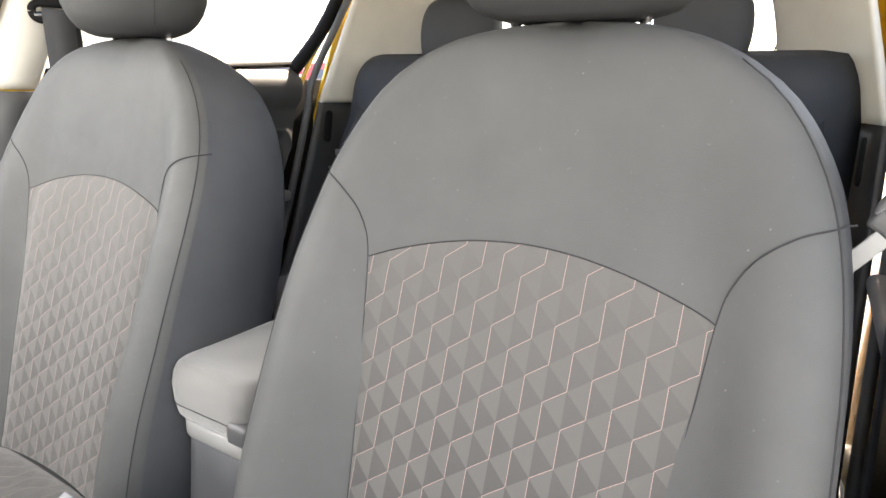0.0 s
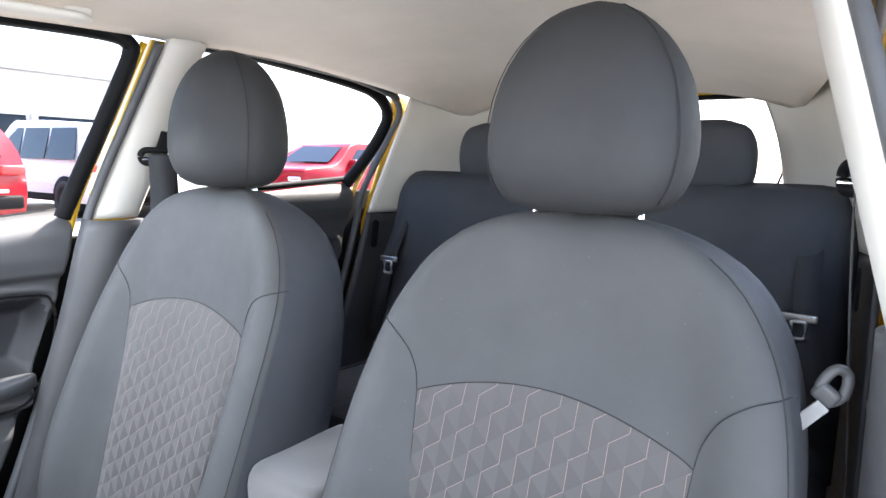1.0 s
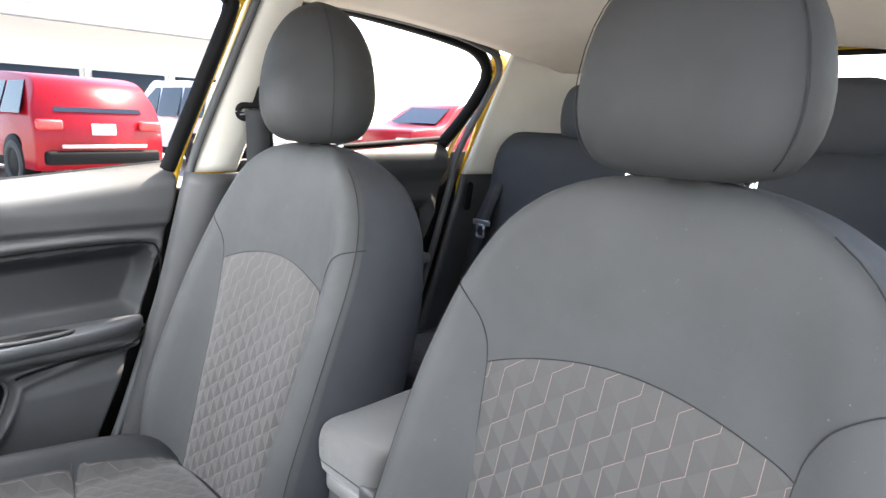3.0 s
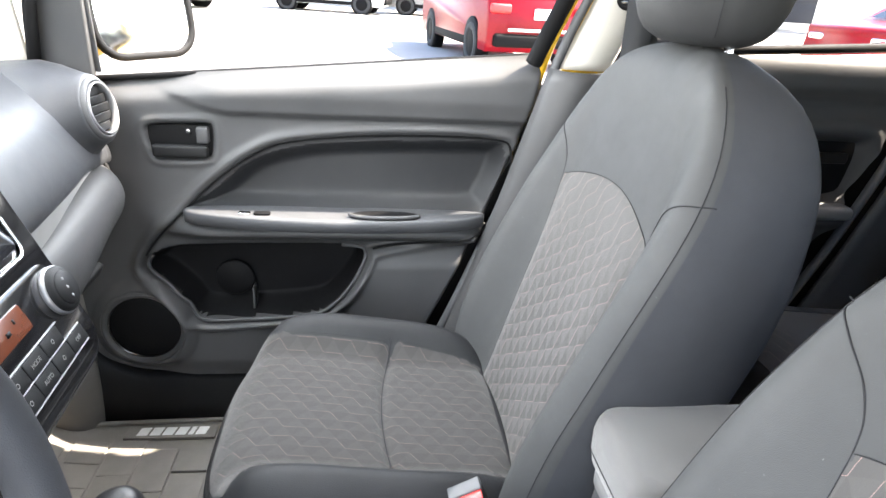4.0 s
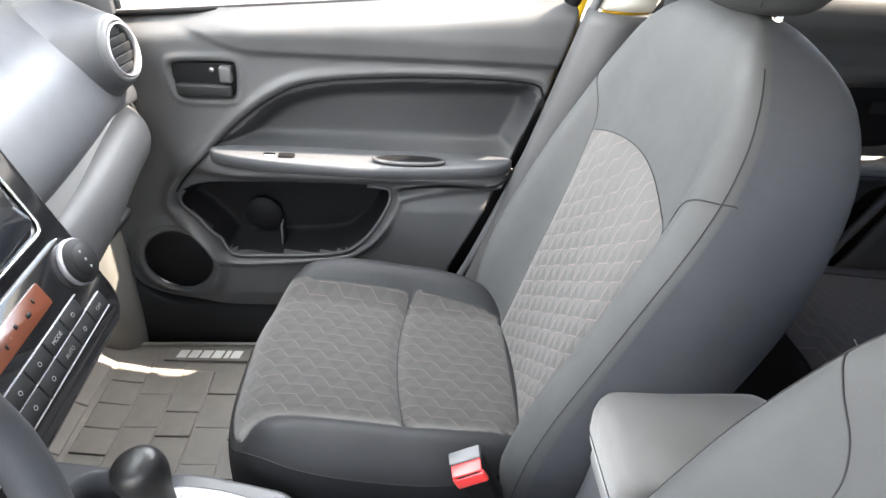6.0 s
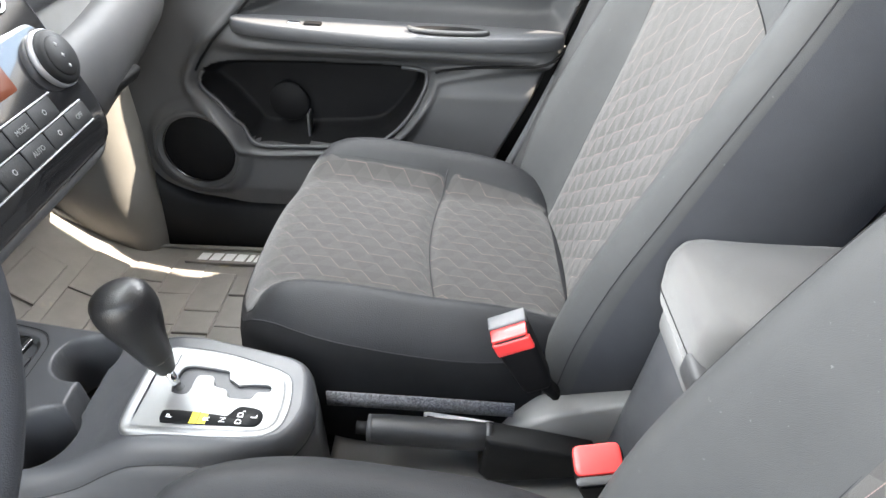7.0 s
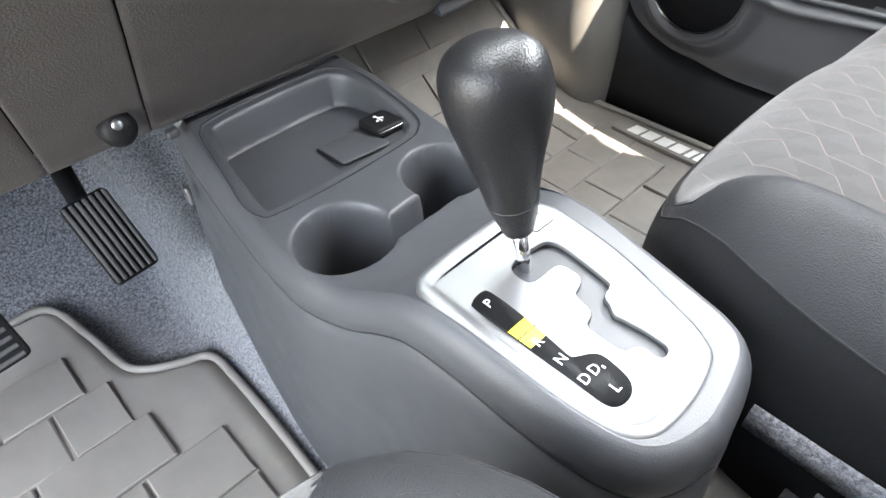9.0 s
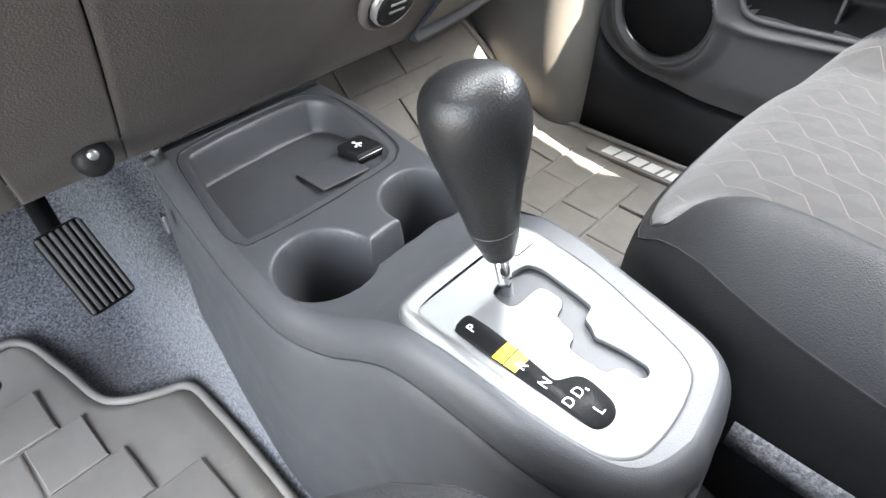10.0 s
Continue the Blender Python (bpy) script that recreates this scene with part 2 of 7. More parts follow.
RUBBER_MAT = mat_rubber()
LCD = plain("orange_display", (0.10, 0.028, 0.014), 0.25, 0.0, 0.3, 0.04)
SCREEN = plain("dark_screen", (0.012, 0.013, 0.016), 0.09, 0.0, 1.0, spec=0.9)
LABEL_YELLOW = plain("yellow_tape", (0.55, 0.47, 0.02), 0.4)
TYRE = surface("tyre_rubber", (0.02, 0.02, 0.02), (0.03, 0.03, 0.03), 0.8, 300.0)
CAR_GLASS = plain("dark_car_glass", (0.010, 0.016, 0.028), 0.12, spec=0.25)
GLASS = glass_mat("window_glass")
MIRROR = plain("mirror_glass", (0.85, 0.87, 0.88), 0.11, 1.0)


def carpet_mat():
    m, nt, p = node_mat("grey_carpet")
    n = noise_of(nt, 330.0, 5.0, rough=0.8)
    big = noise_of(nt, 9.0, 4.0)
    speck = mix_rgb(nt, ramp(nt, n, 0.42, 0.62), (0.016, 0.018, 0.026), (0.29, 0.30, 0.33))
    nt.links.new(mix_rgb(nt, calc(nt, "MULTIPLY", ramp(nt, big, 0.35, 0.8), 0.35), speck, (0.11, 0.115, 0.135)), p.inputs["Base Color"])
    p.inputs["Roughness"].default_value = 0.95
    p.inputs["Sheen Weight"].default_value = 0.3
    bump_to(nt, p, n, 0.9, 0.004)
    return m


CARPET = carpet_mat()
PAVING = surface("pale_concrete", (0.27, 0.262, 0.25), (0.34, 0.33, 0.31), 0.9, 60.0, 0.3, 0.004, patch=0.35)


# ---- mesh helpers ----
def curve(*table):
    """A smooth function through (x, value) pairs."""
    xs = [r[0] for r in table]
    ys = [r[1] for r in table]
    n = len(xs)
    slope = []
    for i in range(n):
        a, b = max(0, i - 1), min(n - 1, i + 1)
        slope.append((ys[b] - ys[a]) / (xs[b] - xs[a]))

    def at(x):
        if x <= xs[0]:
            return ys[0]
        if x >= xs[-1]:
            return ys[-1]
        i = max(k for k in range(n - 1) if xs[k] <= x)
        h = xs[i + 1] - xs[i]
        t = (x - xs[i]) / h
        return ((2 * t**3 - 3 * t**2 + 1) * ys[i] + (t**3 - 2 * t**2 + t) * h * slope[i]
                + (3 * t**2 - 2 * t**3) * ys[i + 1] + (t**3 - t**2) * h * slope[i + 1])
    return at


def smooth_line(points, steps=8, closed=False):
    """Points along a smooth line through the given ones."""
    pts = [Vector(p) for p in points]
    n = len(pts)
    out = []
    last = n if closed else n - 1
    for i in range(last):
        if closed:
            p0, p1, p2, p3 = pts[i - 1], pts[i], pts[(i + 1) % n], pts[(i + 2) % n]
        else:
            p0, p1, p2, p3 = pts[max(0, i - 1)], pts[i], pts[i + 1], pts[min(n - 1, i + 2)]
        for k in range(steps):
            t = k / steps
            out.append(0.5 * ((2 * p1) + (p2 - p0) * t + (2 * p0 - 5 * p1 + 4 * p2 - p3) * t * t + (3 * p1 - p0 - 3 * p2 + p3) * t**3))
    if not closed:
        out.append(pts[-1])
    return out


def step01(a, b, x):
    t = min(1.0, max(0.0, (x - a) / (b - a)))
    return t * t * (3 - 2 * t)


def thing(name, at, label, category, group="", kind=""):
    ob = new(name)
    ob.location = at
    ob.empty_display_size = 0.05
    return tagged(ob, label, category, group, kind)


def origin_of(ob):
    p = Vector((0, 0, 0))
    while ob is not None:
        p = p + ob.location
        ob = ob.parent
    return p


def part(name, bm, material, parent=None, label="", flat=False, solid=0.0, bevel=0.0, offset=-1.0):
    """Links a bmesh, in world coordinates, as one mesh object, under a thing or a part where one is given."""
    bmesh.ops.recalc_face_normals(bm, faces=bm.faces)
    me = bpy.data.meshes.new(name)
    if not flat:
        for f in bm.faces:
            f.smooth = True
    at = origin_of(parent)
    bm.transform(Matrix.Translation(-at))
    bm.to_mesh(me)
    bm.free()
    me.materials.append(material)
    ob = new(name, me)
    if parent is not None:
        ob.parent = parent
    if bevel:
        mod = ob.modifiers.new("bevel", "BEVEL")
        mod.width, mod.segments, mod.limit_method, mod.angle_limit = bevel, 3, "ANGLE", radians(35)
        mod.harden_normals = False
    if solid:
        mod = ob.modifiers.new("solid", "SOLIDIFY")
        mod.thickness, mod.offset = solid, offset
    if label:
        ob["label"] = label
    return ob


def single(name, bm, material, label, category, group="", kind="", **more):
    return tagged(part(name, bm, material, None, **more), label, category, group, kind)


def grid(fn, nu, nv, wrap=False, uv=None, keep=None, bm=None):
    """A sheet of fn(u, v), both from 0 to 1."""
    bm = bm or bmesh.new()
    rows = [[bm.verts.new(fn(i / (nu if wrap else nu - 1), j / (nv - 1))) for i in range(nu)] for j in range(nv)]
    lay = bm.loops.layers.uv.verify() if uv else None
    for j in range(nv - 1):
        for i in range(nu if wrap else nu - 1):
            k = (i + 1) % nu
            if keep and not keep((i + 0.5) / (nu - 1), (j + 0.5) / (nv - 1)):
                continue
            f = bm.faces.new((rows[j][i], rows[j][k], rows[j + 1][k], rows[j + 1][i]))
            if uv:
                for loop, (a, b) in zip(f.loops, ((i, j), (i + 1, j), (i + 1, j + 1), (i, j + 1))):
                    loop[lay].uv = uv(a / (nu if wrap else nu - 1), b / (nv - 1))
    if keep:
        bmesh.ops.delete(bm, geom=[v for v in bm.verts if not v.link_faces], context="VERTS")
    return bm


def loft(rings, bm=None, caps=True):
    """Skin over rings of points, all of one length."""
    bm = bm or bmesh.new()
    vs = [[bm.verts.new(p) for p in r] for r in rings]
    n = len(rings[0])
    for a, b in zip(vs, vs[1:]):
        for i in range(n):
            bm.faces.new((a[i], a[(i + 1) % n], b[(i + 1) % n], b[i]))
    if caps:
        bm.faces.new(vs[0][::-1])
        bm.faces.new(vs[-1])
    return bm


def tube(points, r, sides=8, closed=False, bm=None, flat=1.0, up=(0, 0, 1)):
    """A round bar along points; flat squeezes it across."""
    pts = [Vector(p) for p in points]
    n = len(pts)
    rings = []
    for i, p in enumerate(pts):
        if closed:
            d = pts[(i + 1) % n] - pts[i - 1]
        else:
            d = pts[min(n - 1, i + 1)] - pts[max(0, i - 1)]
        d.normalize()
        side = d.cross(Vector(up))
        if side.length < 1e-3:
            side = d.cross(Vector((1, 0, 0)))
        side.normalize()
        top = side.cross(d)
        rad = r(i / max(1, n - 1)) if callable(r) else r
        rings.append([p + side * (math.cos(a) * rad) + top * (math.sin(a) * rad * flat) for a in (2 * math.pi * k / sides for k in range(sides))])
    if closed:
        rings.append(rings[0])
        bm = bm or bmesh.new()
        vs = [[bm.verts.new(q) for q in ring] for ring in rings[:-1]]
        for i in range(n):
            a, b = vs[i], vs[(i + 1) % n]
            for k in range(sides):
                bm.faces.new((a[k], a[(k + 1) % sides], b[(k + 1) % sides], b[k]))
        return bm
    return loft(rings, bm)


def strip(points, width, thick, across, bm=None):
    """A flat band along points; across is the direction of its width."""
    w = Vector(across).normalized()
    pts = [Vector(p) for p in points]
    rings = []
    for i, p in enumerate(pts):
        d = (pts[min(len(pts) - 1, i + 1)] - pts[max(0, i - 1)]).normalized()
        n = d.cross(w).normalized() * (thick / 2)
        rings.append([p - w * width / 2 - n, p + w * width / 2 - n, p + w * width / 2 + n, p - w * width / 2 + n])
    return loft(rings, bm)


def box(centre, size, r=0.0, m=None, seg=3, bm=None):
    """A block with rounded edges."""
    b = bmesh.new()
    bmesh.ops.create_cube(b, size=1.0)
    bmesh.ops.scale(b, vec=size, verts=b.verts)
    if r:
        bmesh.ops.bevel(b, geom=list(b.edges), offset=r, segments=seg, profile=0.5, affect="EDGES")
    if m is not None:
        b.transform(m)
    b.transform(Matrix.Translation(centre))
    if bm is not None:
        me = bpy.data.meshes.new("tmp")
        b.to_mesh(me)
        bm.from_mesh(me)
        bpy.data.meshes.remove(me)
        b.free()
        return bm
    return b


def rounded(w, h, r, n=6):
    """Outline of a rounded rectangle round the origin."""
    out = []
    for cx, cy, a0 in ((w / 2 - r, h / 2 - r, 0), (-w / 2 + r, h / 2 - r, 90), (-w / 2 + r, -h / 2 + r, 180), (w / 2 - r, -h / 2 + r, 270)):
        for k in range(n + 1):
            a = radians(a0 + 90 * k / n)
            out.append((cx + r * math.cos(a), cy + r * math.sin(a)))
    return out


def slab(outline, thick, m, edge=0.0, bm=None):
    """An outline in the plane, given depth along its z from 0 to thick with an eased upper edge, put in place by m."""
    pts = [Vector((x, y, 0)) for x, y in outline]
    c = sum(pts, Vector((0, 0, 0))) / len(pts)
    rings = [[m @ p for p in pts]]
    if edge:
        for k in range(4):
            a = radians(30 * k)
            s = edge * (1 - math.cos(a))
            z = thick - edge + edge * math.sin(a)
            rings.append([m @ (p + (c - p).normalized() * s + Vector((0, 0, z))) for p in pts])
    else:
        rings.append([m @ (p + Vector((0, 0, thick))) for p in pts])
    return loft(rings, bm)


def disc(m, r0, r1, thick, n=40, edge=0.002):
    """A ring (r0 > 0) or a disc, its axis along z of m."""
    prof = [(r0, 0), (r1, 0), (r1, thick - edge), (r1 - edge, thick), (max(r0, 0.0) + (edge if r0 else 0), thick)] + ([(r0, thick - edge)] if r0 else [])
    bm = bmesh.new()
    rings = [[bm.verts.new(m @ Vector((r * math.cos(a), r * math.sin(a), z))) for r, z in prof] for a in (2 * math.pi * k / n for k in range(n))]
    k = len(prof)
    for i in range(n):
        a, b = rings[i], rings[(i + 1) % n]
        for j in range(k if r0 else k - 1):
            j2 = (j + 1) % k
            try:
                bm.faces.new((a[j], b[j], b[j2], a[j2]))
            except ValueError:
                pass
    bmesh.ops.remove_doubles(bm, verts=bm.verts, dist=1e-6)
    return bm


def facing(place, normal, up=(0, 0, 1)):
    """The pose whose z is the normal, whose y points up as far as it can."""
    z = Vector(normal).normalized()
    x = Vector(up).cross(z).normalized()
    y = z.cross(x)
    return Matrix.Translation(place) @ Matrix((x, y, z)).transposed().to_4x4()


def lettering(name, words, size, m, material, parent, depth=0.0004):
    c = bpy.data.curves.new(name, "FONT")
    c.body, c.size, c.extrude, c.align_x, c.align_y = words, size, depth, "CENTER", "CENTER"
    tmp = bpy.data.objects.new("tmp", c)
    scene.collection.objects.link(tmp)
    me = bpy.data.meshes.new_from_object(tmp.evaluated_get(bpy.context.evaluated_depsgraph_get()))
    bpy.data.objects.remove(tmp)
    bpy.data.curves.remove(c)
    bm = bmesh.new()
    bm.from_mesh(me)
    bpy.data.meshes.remove(me)
    bm.transform(m)
    return part(name, bm, material, parent, flat=True)

# ---- the car's shell ----
GROUND = -0.24
ROOF_EDGE = curve((-0.25, 1.10), (0.0, 1.145), (0.3, 1.168), (0.6, 1.18), (0.9, 1.182), (1.2, 1.16), (1.4, 1.13), (1.6, 1.085))
ROOF_HALF = curve((-0.25, 0.55), (0.3, 0.565), (0.9, 0.56), (1.3, 0.53), (1.6, 0.45))
CROWN = curve((-0.25, 0.05), (0.2, 0.06), (0.95, 0.062), (1.1, 0.055), (1.3, 0.055), (1.6, 0.07))


def roof_at(x, y):
    r = min(1.0, abs(x) / ROOF_HALF(y))
    bow = 0.010 * step01(0.92, 1.02, y) * (1 - r**4)
    return ROOF_EDGE(y) + CROWN(y) * (1 - r**3.2) - bow


def headliner():
    bm = grid(lambda u, v: Vector(((u * 2 - 1) * ROOF_HALF(-0.12 + v * 1.68), -0.12 + v * 1.68, roof_at((u * 2 - 1) * ROOF_HALF(-0.12 + v * 1.68), -0.12 + v * 1.68))), 41, 60)
    single("ceiling", bm, HEADLINER, "pale beige woven headliner under the car roof", "headliner", kind="structure", solid=0.012, offset=1.0)
    # outer roof skin
    bm = grid(lambda u, v: Vector(((u * 2 - 1) * (ROOF_HALF(-0.14 + v * 1.8) + 0.07), -0.14 + v * 1.8, roof_at((u * 2 - 1) * ROOF_HALF(-0.14 + v * 1.8), -0.14 + v * 1.8) + 0.045)), 21, 24)
    single("roof_panel", bm, YELLOW, "yellow painted outer roof panel of the car", "roof", kind="structure", solid=0.01)


def side_x(z):
    """How far out the cabin's side trim stands at a height."""
    return 0.670 - 0.30 * max(0.0, z - 0.82)


def b_pillar(s, side):
    name = "b_pillar_" + side
    root = thing(name, (s * 0.66, 0.55, 0.1), "B-pillar trim, beige above and dark grey below, beside the front seat", "pillar", kind="structure")

    def upper(u, v):
        z = 0.825 + v * 0.36
        y0 = 0.50 + 0.115 * v
        y1 = 0.60 + 0.105 * v
        y = y0 + (y1 - y0) * u
        x = side_x(z) - 0.018 * math.sin(math.pi * u) ** 0.6
        return Vector((s * x, y, z))
    part("upper_trim", grid(upper, 14, 24), TRIM, root, "pale beige upper pillar trim", solid=0.02, offset=1.0 if s < 0 else -1.0)

    def lower(u, v):
        z = 0.10 + v * 0.722
        y0 = 0.27 + 0.23 * (v ** 0.9)
        y1 = 0.66 - 0.06 * v
        y = y0 + (y1 - y0) * u
        x = 0.685 - 0.012 * v - 0.03 * math.sin(math.pi * min(1, u * 1.1)) ** 0.6
        return Vector((s * x, y, z))
    part("lower_trim", grid(lower, 16, 30), PLASTIC, root, "dark grey lower pillar trim", solid=0.02)
    seal = [(s * 0.676, 0.245, 0.12), (s * 0.68, 0.33, 0.30), (s * 0.678, 0.43, 0.58), (s * 0.668, 0.488, 0.80), (s * 0.642, 0.512, 0.90), (s * 0.605, 0.555, 1.03), (s * 0.562, 0.60, 1.172)]
    part("door_seal", tube(smooth_line(seal, 6), 0.009, 8), SEAL, root, "grey rubber door seal")
    jamb = [(s * 0.705, 0.478, 0.80), (s * 0.685, 0.495, 0.88), (s * 0.640, 0.543, 1.03), (s * 0.595, 0.588, 1.175)]
    part("painted_jamb", tube(smooth_line(jamb, 6), 0.007, 8), YELLOW, root, "yellow painted door jamb")
    frame_line = [(s * 0.690, 0.460, 0.83), (s * 0.674, 0.475, 0.88), (s * 0.631, 0.525, 1.03), (s * 0.598, 0.560, 1.145), (s * 0.596, 0.552, 1.172), (s * 0.606, 0.515, 1.182), (s * 0.616, 0.40, 1.182), (s * 0.618, 0.20, 1.174)]
    if s < 0:
        part("window_frame", tube(smooth_line(frame_line, 6), 0.016, 8), BLACK, root, "black window frame")
    part("backing", box((s * 0.775, 0.47, 0.41), (0.02, 0.36, 0.74), 0.004), BLACK, root, "black body panel behind the seals")
    # outer sheet metal
    part("outer_post", strip([(s * 0.765, 0.56, 0.05), (s * 0.77, 0.56, 0.6), (s * 0.725, 0.580, 0.88), (s * 0.63, 0.668, 1.19)], 0.09, 0.02, (0, 1, 0)), YELLOW, root)
    return root


def c_pillar(s, side):
    root = thing("c_pillar_" + side, (s * 0.6, 1.4, 0.1), "C-pillar trim, beige above and dark grey below, by the rear seat", "pillar", kind="structure")

    def skin(u, v):
        z = 0.80 + v * 0.385
        y0 = 1.30 + 0.10 * v - 0.03 * max(0, v - 0.8)
        p = Vector((s * (0.645 - 0.10 * v), y0, z))
        q = Vector((s * (0.45 - 0.02 * v - 0.05 * v ** 3), 1.70 - 0.10 * v, 0.80 + v * 0.34))
        m = (p + q) / 2 + Vector((s * (0.05 - 0.02 * v), 0.02, 0))
        t = u
        return p * (1 - t) ** 2 + 2 * t * (1 - t) * m + q * t * t
    part("upper_trim", grid(skin, 24, 24), TRIM, root, "pale beige pillar trim", solid=0.012)

    def low(u, v):
        z = 0.10 + v * 0.70
        p = Vector((s * (0.66 - 0.015 * v), 1.02 + 0.28 * v ** 0.8, z))
        q = Vector((s * 0.52, 1.62, z))
        m = Vector((s * 0.64, 1.46, z))
        return p * (1 - u) ** 2 + 2 * u * (1 - u) * m + q * u * u
    part("lower_trim", grid(low, 20, 20), PLASTIC, root, "dark grey plastic side trim", solid=0.012)
    slot = facing((s * 0.612, 1.30, 0.735), (-s, -0.18, 0), (0, 0.12, 1))
    part("belt_slot", slab(rounded(0.022, 0.085, 0.010), 0.004, slot, 0.002), BLACK, root, "black belt slot")
    seal = [(s * 0.672, 1.02, 0.14), (s * 0.672, 1.17, 0.45), (s * 0.665, 1.27, 0.75), (s * 0.655, 1.292, 0.86), (s * 0.61, 1.355, 1.02), (s * 0.580, 1.372, 1.10), (s * 0.585, 1.33, 1.155), (s * 0.592, 1.2, 1.178), (s * 0.60, 0.9, 1.196), (s * 0.60, 0.62, 1.196)]
    part("door_seal", tube(smooth_line(seal, 6), 0.010, 8), SEAL, root, "grey rubber door seal")
    jamb = [(s * 0.715, 1.285, 0.80), (s * 0.69, 1.315, 0.90), (s * 0.635, 1.375, 1.04), (s * 0.60, 1.392, 1.12)]
    part("painted_jamb", tube(smooth_line(jamb, 6), 0.007, 8), YELLOW, root, "yellow painted door jamb")
    part("backing", box((s * 0.735, 1.22, 0.45), (0.02, 0.44, 0.82), 0.004), BLACK, root, "black body panel behind the seals")
    part("outer_quarter", grid(lambda u, v: Vector((s * (0.75 - 0.13 * step01(0.55, 1.0, v) - 0.05 * u), 1.33 + 0.55 * u + 0.05 * v, -0.05 + v * 1.2)), 8, 16), YELLOW, root, solid=0.01)
    return root


def rear_end():
    root = thing("rear_hatch", (0, 1.72, 0.1), "yellow tailgate with a rounded rear window", "tailgate", kind="structure")
    out, inn = [], []
    for x, y in rounded(0.94, 0.29, 0.11, 8):
        z = 1.0 + y
        out.append(Vector((x * 1.10, 1.735 - 0.38 * (y), z + y * 0.1)))
        inn.append(Vector((x, 1.72 - 0.38 * y, z)))
    big = []
    for x, y in rounded(1.36, 0.62, 0.10, 8):
        big.append(Vector((x, 1.74 - 0.38 * y, 1.0 + y)))
    bm = bmesh.new()
    rings = [[bm.verts.new(p) for p in r] for r in (inn, out, big)]
    n = len(inn)
    for a, b in zip(rings, rings[1:]):
        for i in range(n):
            bm.faces.new((a[i], a[(i + 1) % n], b[(i + 1) % n], b[i]))
    part("window_surround", bm, YELLOW, root, "yellow painted window surround", solid=0.02)
    bm = bmesh.new()
    bm.faces.new([bm.verts.new(p + Vector((0, 0.012, 0))) for p in inn])
    pane = part("pane", bm, GLASS, root, "clear rear window glass")
    pane.visible_shadow = False
    part("window_seal", tube(inn, 0.008, 8, True), BLACK, root, "black window seal")
    part("lower_panel", box((0, 1.80, 0.35), (1.36, 0.04, 0.80), 0.015), YELLOW, root)
    part("wiper_cable", tube(smooth_line([(0.40, 1.70, 0.88), (0.43, 1.67, 0.98), (0.405, 1.66, 1.06)], 8), 0.0025, 6), BLACK, root, "thin black washer cable")


def sill_top(y):
    """Upper edge of the sill cover, swinging up round the door's loudspeaker at its front end."""
    return 0.132 if y > -0.302 else 0.262 - math.sqrt(max(0.0, 0.130**2 - (y + 0.302) ** 2))


def toe_rise(x, y):
    """The floor's rise into the footwell, earlier on the passenger's side."""
    return 0.42 * step01(-0.40, -1.0, y) if x < 0 else 0.34 * step01(-0.55, -1.0, y)


